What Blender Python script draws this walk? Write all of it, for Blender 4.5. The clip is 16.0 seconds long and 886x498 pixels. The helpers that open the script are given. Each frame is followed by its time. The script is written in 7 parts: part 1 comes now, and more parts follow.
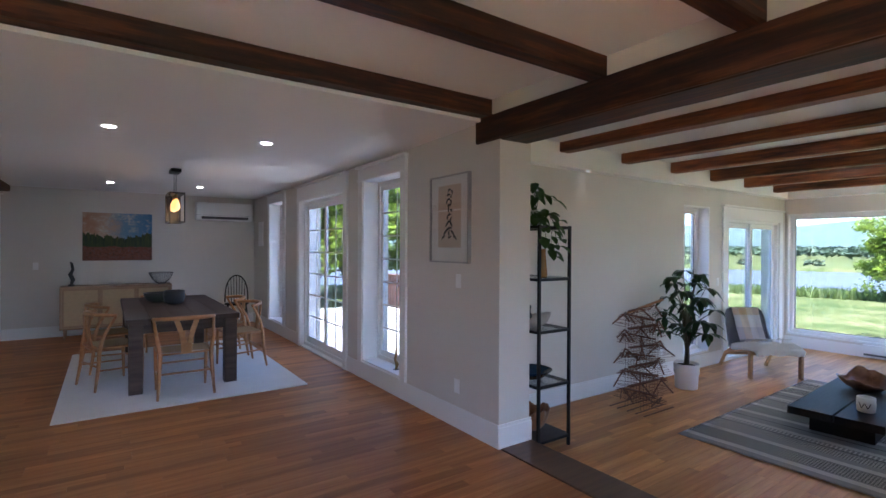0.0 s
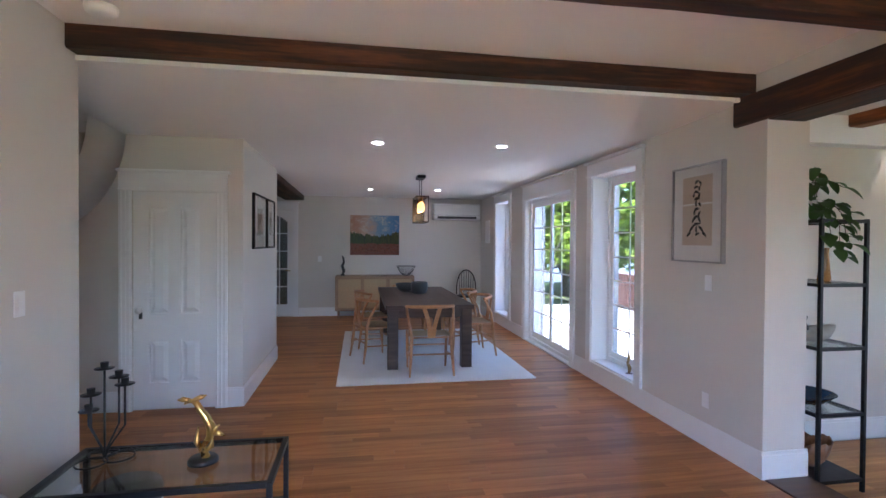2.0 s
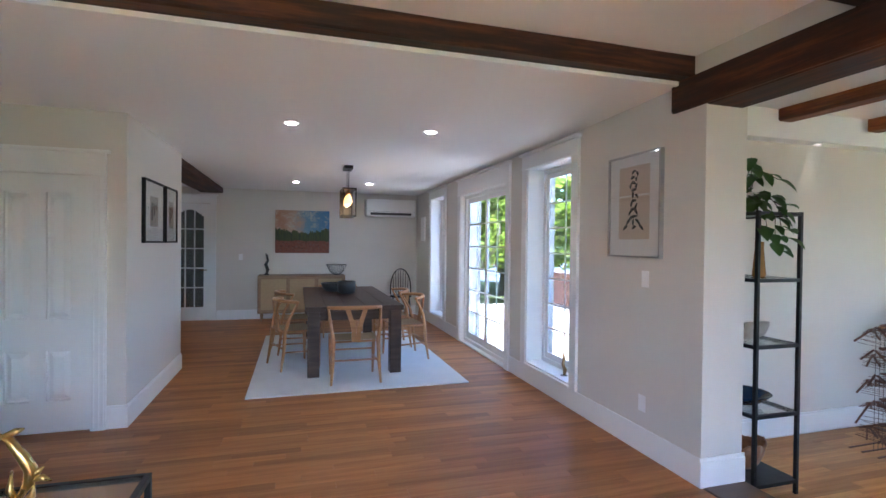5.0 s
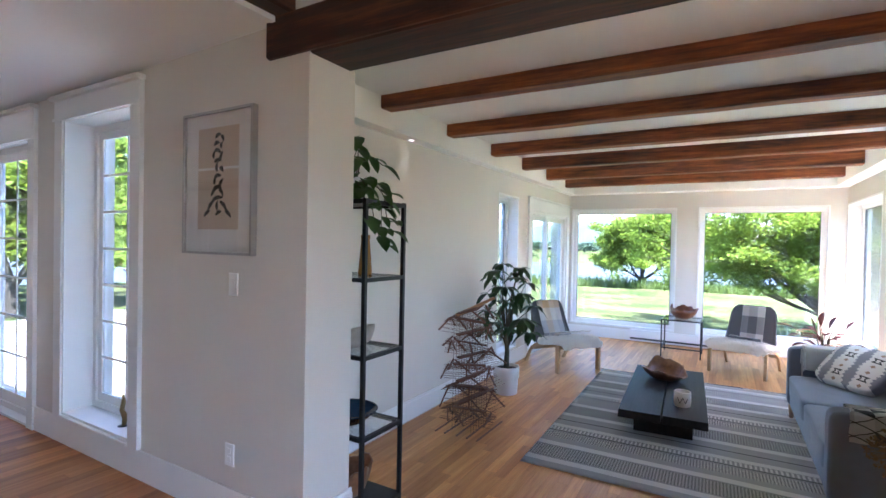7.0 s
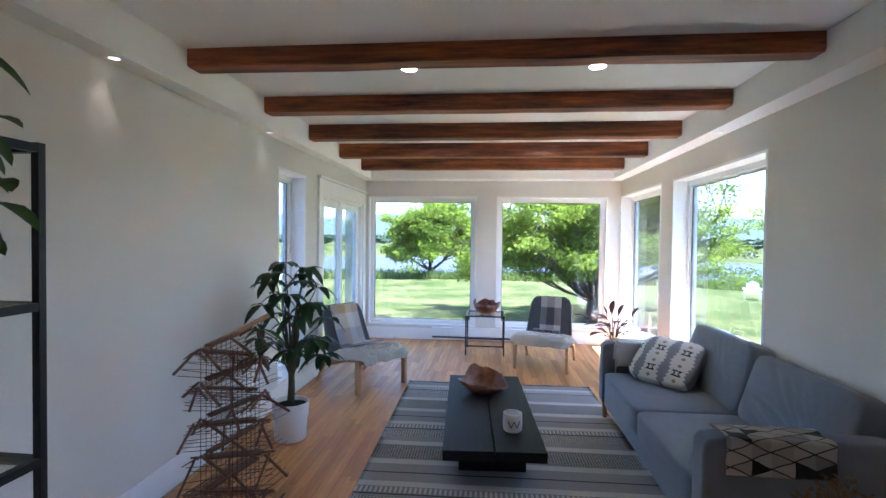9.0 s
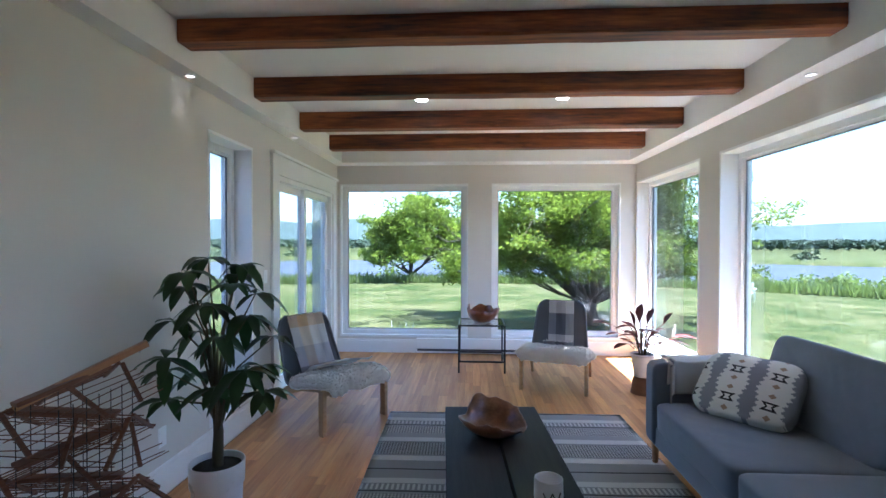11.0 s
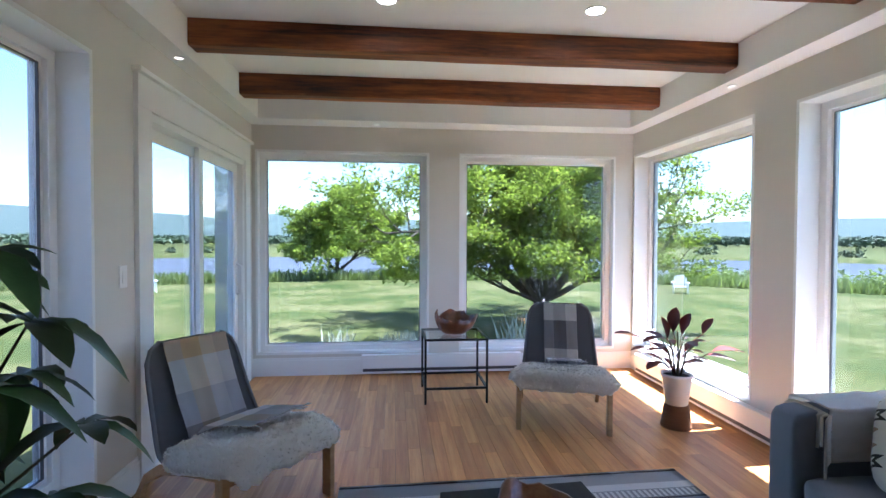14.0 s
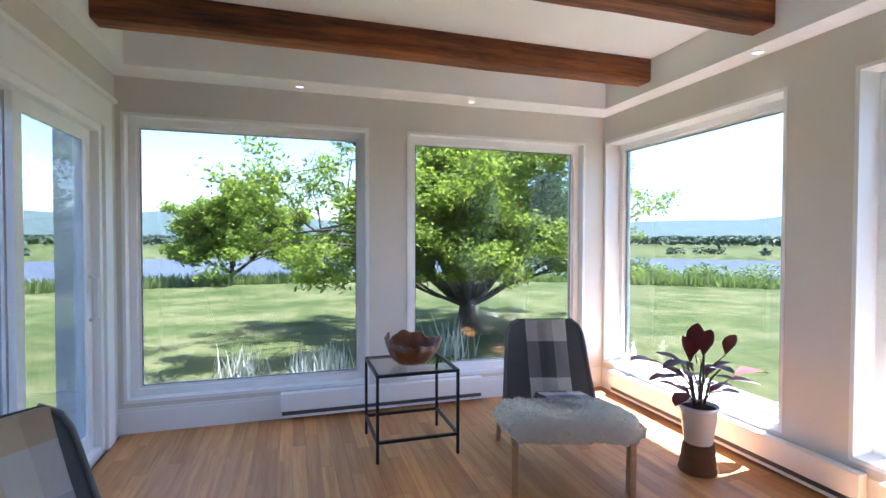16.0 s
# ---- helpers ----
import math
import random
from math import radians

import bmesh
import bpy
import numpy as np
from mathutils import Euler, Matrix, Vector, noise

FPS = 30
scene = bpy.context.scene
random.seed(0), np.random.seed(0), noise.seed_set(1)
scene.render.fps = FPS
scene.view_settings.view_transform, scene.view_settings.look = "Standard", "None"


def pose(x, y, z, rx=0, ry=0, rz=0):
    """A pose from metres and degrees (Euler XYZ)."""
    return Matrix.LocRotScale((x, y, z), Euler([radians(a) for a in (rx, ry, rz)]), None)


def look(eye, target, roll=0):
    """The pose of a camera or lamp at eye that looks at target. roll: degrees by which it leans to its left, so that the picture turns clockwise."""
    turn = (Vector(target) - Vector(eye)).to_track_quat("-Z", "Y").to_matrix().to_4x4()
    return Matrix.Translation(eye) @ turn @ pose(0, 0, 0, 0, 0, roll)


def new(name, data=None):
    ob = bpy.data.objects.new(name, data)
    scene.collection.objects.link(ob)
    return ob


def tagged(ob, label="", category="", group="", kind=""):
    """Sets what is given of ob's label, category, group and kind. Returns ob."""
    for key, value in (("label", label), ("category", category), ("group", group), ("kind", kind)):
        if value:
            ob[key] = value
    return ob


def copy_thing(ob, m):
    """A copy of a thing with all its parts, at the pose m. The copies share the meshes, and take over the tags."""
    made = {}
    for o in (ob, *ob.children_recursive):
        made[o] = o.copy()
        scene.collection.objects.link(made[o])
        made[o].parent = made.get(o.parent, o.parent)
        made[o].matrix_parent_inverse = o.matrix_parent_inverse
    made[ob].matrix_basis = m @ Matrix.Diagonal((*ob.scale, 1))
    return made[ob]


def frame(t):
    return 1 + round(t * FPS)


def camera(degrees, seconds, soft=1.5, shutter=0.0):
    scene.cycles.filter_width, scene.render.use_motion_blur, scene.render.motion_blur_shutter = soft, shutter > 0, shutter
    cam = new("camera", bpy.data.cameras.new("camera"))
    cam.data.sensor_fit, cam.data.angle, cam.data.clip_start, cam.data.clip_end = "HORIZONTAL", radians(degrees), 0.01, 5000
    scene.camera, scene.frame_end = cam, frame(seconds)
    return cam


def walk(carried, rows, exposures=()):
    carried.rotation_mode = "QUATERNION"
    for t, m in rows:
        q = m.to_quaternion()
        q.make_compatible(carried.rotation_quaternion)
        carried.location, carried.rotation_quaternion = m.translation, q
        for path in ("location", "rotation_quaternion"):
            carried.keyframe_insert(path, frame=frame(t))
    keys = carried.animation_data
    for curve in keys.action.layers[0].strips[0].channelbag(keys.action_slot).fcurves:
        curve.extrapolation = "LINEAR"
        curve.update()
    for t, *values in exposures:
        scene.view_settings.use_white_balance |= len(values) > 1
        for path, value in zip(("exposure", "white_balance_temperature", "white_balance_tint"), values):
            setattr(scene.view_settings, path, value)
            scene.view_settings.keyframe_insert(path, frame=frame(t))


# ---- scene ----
cam = camera(84.8, 16.0)
PATH = [
    (0, (-2.394, -2.743, 1.665), (-1.257, -1.097, 1.656), 0.3),
    (0.5, (-2.468, -2.709, 1.647), (-1.542, -0.936, 1.641), 0.6),
    (1, (-2.523, -2.699, 1.651), (-1.803, -0.833, 1.638), 0.6),
    (1.5, (-2.543, -2.714, 1.691), (-2.023, -0.783, 1.66), 0.2),
    (2, (-2.554, -2.718, 1.669), (-2.215, -0.747, 1.642), 0.4),
    (2.5, (-2.55, -2.695, 1.683), (-2.358, -0.704, 1.649), 0.3),
    (3, (-2.512, -2.699, 1.681), (-2.419, -0.701, 1.646), 0.4),
    (5.3, (-2.241, -2.248, 1.612), (-1.489, -0.395, 1.593), 0.7),
    (5.5, (-2.154, -2.176, 1.624), (-1.266, -0.384, 1.598), 0.8),
    (6, (-2.026, -1.987, 1.619), (-0.797, -0.41, 1.592), 0.9),
    (6.5, (-1.842, -1.822, 1.621), (-0.335, -0.507, 1.592), 0.9),
    (7, (-1.595, -1.657, 1.616), (0.134, -0.653, 1.588), 1.1),
    (7.5, (-1.323, -1.511, 1.614), (0.54, -0.786, 1.587), 1.0),
    (8, (-1.007, -1.341, 1.612), (0.933, -0.858, 1.579), 0.8),
    (8.5, (-0.709, -1.279, 1.595), (1.265, -0.962, 1.56), 0.8),
    (9, (-0.394, -1.208, 1.601), (1.595, -1.009, 1.556), 0.7),
    (11.5, (0.995, -0.988, 1.45), (2.991, -0.876, 1.42), 0.1),
    (12, (1.226, -0.972, 1.44), (3.222, -0.864, 1.4), 0.1),
    (12.5, (1.48, -0.922, 1.445), (3.478, -0.846, 1.398), 0.1),
    (13, (1.72, -0.813, 1.421), (3.72, -0.8, 1.377), 0.1),
    (13.5, (1.961, -0.707, 1.393), (3.959, -0.797, 1.353), 0.2),
    (14, (2.229, -0.618, 1.378), (4.219, -0.816, 1.336), 0.2),
    (14.5, (2.478, -0.523, 1.363), (4.453, -0.834, 1.322), 0.2),
    (15, (2.732, -0.452, 1.375), (4.685, -0.877, 1.327), 0.2),
    (15.5, (3.027, -0.414, 1.357), (4.956, -0.942, 1.314), 0.2),
    (16, (3.308, -0.391, 1.378), (5.219, -0.979, 1.335), 0.1),
]
EXPOSURES = [(0.0, 4.02, 5470, 19), (1.5, 4.5, 5450, 19), (3.0, 4.87, 5430, 18), (5.5, 4.9, 5440, 14), (6.5, 4.82, 5420, 15), (7.5, 4.52, 5360, 16), (9.0, 4.13, 5300, 16), (11.5, 3.62, 5240, 14), (13.0, 3.5, 5300, 15), (16.0, 3.5, 5560, 18)]
walk(cam, [(t, look(eye, target, roll)) for t, eye, target, roll in PATH], EXPOSURES)

# ---------------------------------------------------------------- light
SUN_EL, SUN_AZ = 68.0, -86.0          # degrees; azimuth from +x towards +y
world = bpy.data.worlds.new("sky")
scene.world = world
world.use_nodes = True
_nt = world.node_tree
_nt.nodes.clear()
_sky = _nt.nodes.new("ShaderNodeTexSky")
_sky.sky_type, _sky.sun_disc = "NISHITA", False
_sky.sun_elevation, _sky.sun_rotation = radians(SUN_EL), radians(90 - SUN_AZ)
_sky.air_density, _sky.dust_density, _sky.ozone_density = 1.0, 0.8, 1.5
_bg = _nt.nodes.new("ShaderNodeBackground")
_bg.inputs["Strength"].default_value = 0.09
_out = _nt.nodes.new("ShaderNodeOutputWorld")
_nt.links.new(_sky.outputs[0], _bg.inputs[0])
_nt.links.new(_bg.outputs[0], _out.inputs[0])
sun = new("sun", bpy.data.lights.new("sun", "SUN"))
sun.data.energy, sun.data.angle, sun.data.color = 4.8, radians(0.6), (1.0, 0.96, 0.90)
_a, _e = radians(SUN_AZ), radians(SUN_EL)
sun.matrix_world = look((math.cos(_a) * math.cos(_e) * 60, math.sin(_a) * math.cos(_e) * 60, math.sin(_e) * 60), (0, 0, 0))

# ---------------------------------------------------------------- materials


def nodes_of(name):
    m = bpy.data.materials.new(name)
    m.use_nodes = True
    nt = m.node_tree
    b = nt.nodes["Principled BSDF"]
    return m, nt, b


def N(nt, kind, **kw):
    n = nt.nodes.new(kind)
    for k, v in kw.items():
        if k in n.inputs:
            n.inputs[k].default_value = v
    return n


def mix(nt, fac, a, b, mode="MIX"):
    n = nt.nodes.new("ShaderNodeMix")
    n.data_type, n.blend_type = "RGBA", mode
    for sock, v in ((n.inputs[0], fac), (n.inputs[6], a), (n.inputs[7], b)):
        if hasattr(v, "is_linked"):
            nt.links.new(v, sock)
        elif isinstance(v, (int, float)):
            sock.default_value = v
        else:
            sock.default_value = (*v[:3], 1)
    return n.outputs[2]


def mth(nt, op, a, b=0.0, c=None):
    n = nt.nodes.new("ShaderNodeMath")
    n.operation = op
    for k, v in enumerate((a, b) if c is None else (a, b, c)):
        if hasattr(v, "is_linked"):
            nt.links.new(v, n.inputs[k])
        else:
            n.inputs[k].default_value = v
    return n.outputs[0]


def coords(nt, stretch=(1, 1, 1), world_space=False):
    if world_space:
        g = nt.nodes.new("ShaderNodeNewGeometry").outputs["Position"]
    else:
        g = nt.nodes.new("ShaderNodeTexCoord").outputs["Object"]
    mp = nt.nodes.new("ShaderNodeMapping")
    mp.inputs["Scale"].default_value = stretch
    nt.links.new(g, mp.inputs[0])
    return mp


def ramp(nt, fac, stops, constant=False):
    r = nt.nodes.new("ShaderNodeValToRGB")
    r.color_ramp.interpolation = "CONSTANT" if constant else "LINEAR"
    e = r.color_ramp.elements
    e[0].position, e[0].color = stops[0][0], (*stops[0][1], 1)
    e[1].position, e[1].color = stops[-1][0], (*stops[-1][1], 1)
    for p, c in stops[1:-1]:
        x = e.new(p)
        x.color = (*c, 1)
    nt.links.new(fac, r.inputs[0])
    return r.outputs[0]


def noise_tex(nt, mp, scale, detail=4.0, rough=0.55):
    n = N(nt, "ShaderNodeTexNoise", Scale=scale, Detail=detail, Roughness=rough)
    nt.links.new(mp.outputs[0], n.inputs["Vector"])
    return n.outputs["Fac"]


def bump(nt, b, height, strength, dist=0.01):
    bp = N(nt, "ShaderNodeBump", Strength=strength, Distance=dist)
    nt.links.new(height, bp.inputs["Height"])
    nt.links.new(bp.outputs[0], b.inputs["Normal"])


def pm(name, base, var=0.1, scale=8.0, fine=80.0, rough=0.6, bumps=0.15, metal=0.0, stretch=(1, 1, 1), rnd=0.0,
       dist=0.004, sheen=0.0, world_space=False, island=0.0):
    """A painted, woven or raw surface: two scales of variation in colour, one of relief."""
    m, nt, b = nodes_of(name)
    mp = coords(nt, stretch, world_space)
    lo = tuple(c * (1 - var) for c in base)
    hi = tuple(min(1, c * (1 + var)) for c in base)
    big, small = noise_tex(nt, mp, scale), noise_tex(nt, mp, fine, 2)
    col = mix(nt, big, lo, hi)
    col = mix(nt, mth(nt, "MULTIPLY", small, 0.5), col, tuple(c * (1 - var * 1.2) for c in base))
    if rnd:
        oi = nt.nodes.new("ShaderNodeObjectInfo").outputs["Random"]
        col = mix(nt, 1.0, col, ramp(nt, oi, [(0, (1 - rnd,) * 3), (1, (1 + rnd * 0.6,) * 3)]), "MULTIPLY")
    if island:
        gi = nt.nodes.new("ShaderNodeNewGeometry").outputs["Random Per Island"]
        col = mix(nt, 1.0, col, ramp(nt, gi, [(0, (1 - island,) * 3), (1, (1 + island * 0.7,) * 3)]), "MULTIPLY")
    nt.links.new(col, b.inputs["Base Color"])
    b.inputs["Metallic"].default_value = metal
    r = mth(nt, "ADD", mth(nt, "MULTIPLY", big, 0.16), rough - 0.08)
    nt.links.new(r, b.inputs["Roughness"])
    if sheen:
        b.inputs["Sheen Weight"].default_value = sheen
    if bumps:
        bump(nt, b, small, bumps, dist)
    return m


def wood(name, dark, mid, light, grain=(1.2, 26, 26), rough=0.4, bumps=0.2, random_by="object", knots=False, spread=0.5, coat=0.0, stops=(0.3, 0.5, 0.72)):
    """Sawn wood with the grain along local x."""
    m, nt, b = nodes_of(name)
    mp = coords(nt, grain)
    if random_by == "object":
        rv = nt.nodes.new("ShaderNodeObjectInfo").outputs["Random"]
    else:
        rv = nt.nodes.new("ShaderNodeNewGeometry").outputs["Random Per Island"]
    cx = nt.nodes.new("ShaderNodeCombineXYZ")
    for k, f in enumerate((37.0, 91.0, 53.0)):
        nt.links.new(mth(nt, "MULTIPLY", rv, f), cx.inputs[k])
    nt.links.new(cx.outputs[0], mp.inputs["Location"])
    g1, g2 = noise_tex(nt, mp, 1.0, 5, 0.6), noise_tex(nt, mp, 4.5, 3, 0.7)
    g = mth(nt, "ADD", mth(nt, "MULTIPLY", g1, 0.65), mth(nt, "MULTIPLY", g2, 0.35))
    col = ramp(nt, g, [(stops[0], dark), (stops[1], mid), (stops[2], light)])
    tone = ramp(nt, rv, [(0, (1 - spread * 0.55, 1 - spread * 0.62, 1 - spread * 0.7)), (0.5, (1, 1, 1)), (1, (1 + spread * 0.4, 1 + spread * 0.42, 1 + spread * 0.42))])
    col = mix(nt, 1.0, col, tone, "MULTIPLY")
    if knots:
        kp = coords(nt, tuple(3.2 if q < 2 else 9 for q in grain))
        nt.links.new(cx.outputs[0], kp.inputs["Location"])
        v = N(nt, "ShaderNodeTexVoronoi", Scale=1.0)
        nt.links.new(kp.outputs[0], v.inputs["Vector"])
        k = ramp(nt, v.outputs["Distance"], [(0.05, (0.25, 0.25, 0.25)), (0.16, (1, 1, 1))])
        col = mix(nt, 0.55, col, mix(nt, 1.0, col, k, "MULTIPLY"))
    nt.links.new(col, b.inputs["Base Color"])
    nt.links.new(mth(nt, "ADD", mth(nt, "MULTIPLY", g2, 0.2), rough - 0.1), b.inputs["Roughness"])
    b.inputs["Coat Weight"].default_value = coat
    b.inputs["Coat Roughness"].default_value = 0.25
    bump(nt, b, g, bumps, 0.003)
    return m


WALL = pm("wall_paint", (0.72, 0.685, 0.635), 0.025, 0.7, 260, 0.72, 0.05, world_space=True, dist=0.001)
CEIL = pm("ceiling_paint", (0.91, 0.90, 0.895), 0.02, 0.6, 200, 0.85, 0.06, world_space=True, dist=0.001)
TRIM = pm("trim_paint", (0.89, 0.89, 0.885), 0.02, 2.0, 120, 0.42, 0.05, world_space=True, dist=0.001)
VINYL = pm("white_vinyl", (0.90, 0.898, 0.895), 0.015, 3, 90, 0.35, 0.03, dist=0.001)
OAK = wood("oak_floor", (0.28, 0.098, 0.026), (0.43, 0.172, 0.052), (0.56, 0.26, 0.095), (1.3, 24, 24), 0.46, 0.10, spread=0.5, coat=0.0)
OAK_REST = wood("oak_floor_joined", (0.28, 0.098, 0.026), (0.43, 0.172, 0.052), (0.56, 0.26, 0.095), (1.3, 24, 24), 0.46, 0.10, "island", spread=0.5, coat=0.0)
OAK_S = wood("oak_floor_pale", (0.40, 0.160, 0.045), (0.58, 0.278, 0.094), (0.72, 0.405, 0.160), (1.3, 24, 24), 0.44, 0.10, spread=0.42)
OAK_S_REST = wood("oak_floor_pale_joined", (0.40, 0.160, 0.045), (0.58, 0.278, 0.094), (0.72, 0.405, 0.160), (1.3, 24, 24), 0.44, 0.10, "island", spread=0.42)
for _m in (OAK, OAK_REST, OAK_S, OAK_S_REST):
    _m.node_tree.nodes["Principled BSDF"].inputs["Specular IOR Level"].default_value = 0.28
# Same timber: room shade painted into the first two, window light into the third.
BEAM_SHADED = wood("old_beam_shaded", (0.008, 0.003, 0.0015), (0.036, 0.010, 0.004), (0.14, 0.042, 0.014), (0.8, 11, 11), 0.6, 0.9, knots=True, spread=0.3, stops=(0.37, 0.49, 0.65))
GIRDER_SHADED = wood("old_girder_shaded", (0.008, 0.003, 0.0015), (0.038, 0.011, 0.004), (0.14, 0.044, 0.015), (11, 0.8, 11), 0.6, 0.9, knots=True, spread=0.3, stops=(0.37, 0.49, 0.65))
BEAM_LIT = wood("old_beam_across_lit", (0.03, 0.008, 0.002), (0.18, 0.048, 0.010), (0.42, 0.135, 0.03), (11, 0.8, 11), 0.6, 0.9, knots=True, spread=0.3, stops=(0.37, 0.49, 0.65))
THRESH = wood("dark_threshold", (0.05, 0.02, 0.01), (0.10, 0.045, 0.02), (0.16, 0.075, 0.035), (1.0, 20, 20), 0.4, 0.2, spread=0.2)
TABLEWOOD = wood("brown_table_wood", (0.036, 0.020, 0.014), (0.068, 0.041, 0.030), (0.105, 0.068, 0.05), (1.5, 22, 22), 0.45, 0.3, spread=0.25)
TABLEWOOD.node_tree.nodes["Principled BSDF"].inputs["Specular IOR Level"].default_value = 0.25
CHAIRWOOD = wood("honey_chair_wood", (0.34, 0.15, 0.055), (0.46, 0.225, 0.09), (0.56, 0.30, 0.13), (4, 30, 30), 0.4, 0.1, spread=0.2)
BIRCH = wood("birch_legs", (0.36, 0.20, 0.085), (0.46, 0.27, 0.125), (0.54, 0.34, 0.17), (4, 30, 30), 0.45, 0.1, spread=0.1)
RACKWOOD = wood("reddish_rack_wood", (0.075, 0.027, 0.013), (0.15, 0.058, 0.028), (0.25, 0.108, 0.054), (3, 40, 40), 0.5, 0.2, spread=0.4)
SIDEWOOD = wood("oak_sideboard", (0.25, 0.15, 0.075), (0.34, 0.21, 0.115), (0.42, 0.28, 0.16), (2, 24, 24), 0.5, 0.15, spread=0.15)
BOWLWOOD = wood("turned_burl", (0.13, 0.045, 0.018), (0.27, 0.11, 0.045), (0.42, 0.20, 0.09), (5, 9, 14), 0.35, 0.25, spread=0.2, coat=0.3)
BOWLRED = wood("reddish_burl", (0.07, 0.018, 0.008), (0.17, 0.045, 0.018), (0.30, 0.10, 0.04), (5, 9, 14), 0.35, 0.25, spread=0.2, coat=0.3)
BLACKWOOD = wood("black_stained_wood", (0.007, 0.006, 0.006), (0.013, 0.011, 0.011), (0.024, 0.02, 0.019), (2, 30, 30), 0.55, 0.15, spread=0.1)
BLACKWOOD.node_tree.nodes["Principled BSDF"].inputs["Specular IOR Level"].default_value = 0.2
BLACKMETAL = pm("black_metal", (0.018, 0.018, 0.02), 0.2, 12, 150, 0.42, 0.1, metal=0.3)
BLACKPLASTIC = pm("black_plastic", (0.02, 0.02, 0.022), 0.15, 10, 120, 0.4, 0.05)
WHITEPOT = pm("white_glaze", (0.80, 0.79, 0.77), 0.03, 6, 70, 0.3, 0.05)
SOIL = pm("potting_soil", (0.03, 0.02, 0.014), 0.5, 30, 160, 0.95, 0.8, dist=0.01)
SOFA = pm("blue_grey_wool", (0.165, 0.185, 0.225), 0.18, 14, 420, 0.9, 0.5, sheen=0.25, dist=0.002)
SOFADARK = pm("dark_grey_wool", (0.05, 0.055, 0.066), 0.12, 8, 400, 0.92, 0.5, sheen=0.15, dist=0.002)
MESHGREY = pm("grey_woven_fabric", (0.155, 0.158, 0.17), 0.12, 10, 380, 0.85, 0.5, dist=0.002)
FLEECE = pm("sheepskin", (0.94, 0.905, 0.82), 0.05, 18, 160, 0.95, 0.25, sheen=0.2, dist=0.006)
LINEN = pm("cream_linen", (0.92, 0.89, 0.83), 0.06, 8, 340, 0.9, 0.5, sheen=0.2, dist=0.002)
WHITELINEN = pm("white_cushion_cotton", (0.64, 0.62, 0.59), 0.04, 6, 260, 0.9, 0.3, sheen=0.2, dist=0.002)
GREYRUG = pm("pale_rug_pile", (0.84, 0.825, 0.80), 0.10, 5, 260, 0.97, 0.8, sheen=0.3, dist=0.006)
GOLD = pm("gilt_brass", (0.72, 0.48, 0.16), 0.15, 16, 90, 0.28, 0.15, metal=1.0)
BRASS = pm("aged_brass", (0.35, 0.24, 0.11), 0.2, 20, 90, 0.35, 0.1, metal=1.0)
CHROME = pm("brushed_steel", (0.6, 0.6, 0.6), 0.08, 20, 120, 0.3, 0.05, metal=1.0)
CORD = pm("paper_cord_seat", (0.55, 0.42, 0.26), 0.15, 20, 240, 0.85, 0.7, stretch=(1, 6, 1))
CANE = pm("woven_cane", (0.50, 0.36, 0.20), 0.18, 30, 200, 0.8, 0.6)
DARKCERAMIC = pm("dark_stoneware", (0.035, 0.04, 0.042), 0.3, 9, 60, 0.35, 0.2)
BLUEPLATE = pm("blue_glazed_plate", (0.02, 0.05, 0.10), 0.4, 7, 60, 0.2, 0.1)
OLIVEWOOD = pm("amber_glass_vase", (0.42, 0.20, 0.06), 0.25, 9, 60, 0.25, 0.1)
DECOYGREY = pm("painted_decoy", (0.42, 0.38, 0.34), 0.2, 20, 90, 0.6, 0.2)
WICKER = pm("striped_wicker", (0.22, 0.10, 0.04), 0.35, 6, 60, 0.7, 0.9, stretch=(1, 1, 9), dist=0.01)
LEAF = pm("glossy_green_leaf", (0.030, 0.080, 0.020), 0.3, 9, 60, 0.42, 0.2, rnd=0.25, island=0.35)
LEAFVINE = pm("vine_leaf", (0.05, 0.115, 0.03), 0.3, 12, 70, 0.4, 0.2, island=0.3)
LEAFRED = pm("burgundy_leaf", (0.105, 0.016, 0.014), 0.35, 9, 60, 0.45, 0.2, island=0.5)
STEM = pm("plant_stem", (0.075, 0.06, 0.03), 0.3, 12, 80, 0.7, 0.3)
DRYFLOWER = pm("dried_seed_head", (0.20, 0.125, 0.05), 0.3, 20, 80, 0.9, 0.3)
# dark grey of the gaskets, and the painted shade inside vent slots
SHADEGREY = pm("shadow_grey", (0.08, 0.08, 0.085), 0.1, 10, 90, 0.6, 0.05)
PAPER = pm("aged_paper", (0.66, 0.55, 0.44), 0.06, 5, 120, 0.85, 0.05)
MAT = pm("mount_board", (0.84, 0.83, 0.81), 0.02, 5, 120, 0.8, 0.03)
INK = pm("black_ink", (0.03, 0.03, 0.03), 0.3, 40, 160, 0.7, 0.0)
PEWTER = pm("pewter_frame", (0.45, 0.44, 0.44), 0.1, 20, 150, 0.35, 0.05, metal=0.8)
TASSEL = pm("tassel_yarn", (0.66, 0.63, 0.56), 0.1, 30, 200, 0.95, 0.3)
CONCRETE = pm("deck_boards", (0.32, 0.29, 0.26), 0.12, 4, 60, 0.8, 0.4)
FENCE = pm("red_brown_fence", (0.17, 0.075, 0.05), 0.2, 6, 60, 0.8, 0.4)
BARK = pm("tree_bark", (0.10, 0.08, 0.065), 0.35, 6, 40, 0.95, 1.0, stretch=(3, 3, 0.6), dist=0.03)
LEAFTREE = pm("maple_leaf", (0.19, 0.25, 0.04), 0.25, 0.6, 20, 0.5, 0.1, island=0.45)
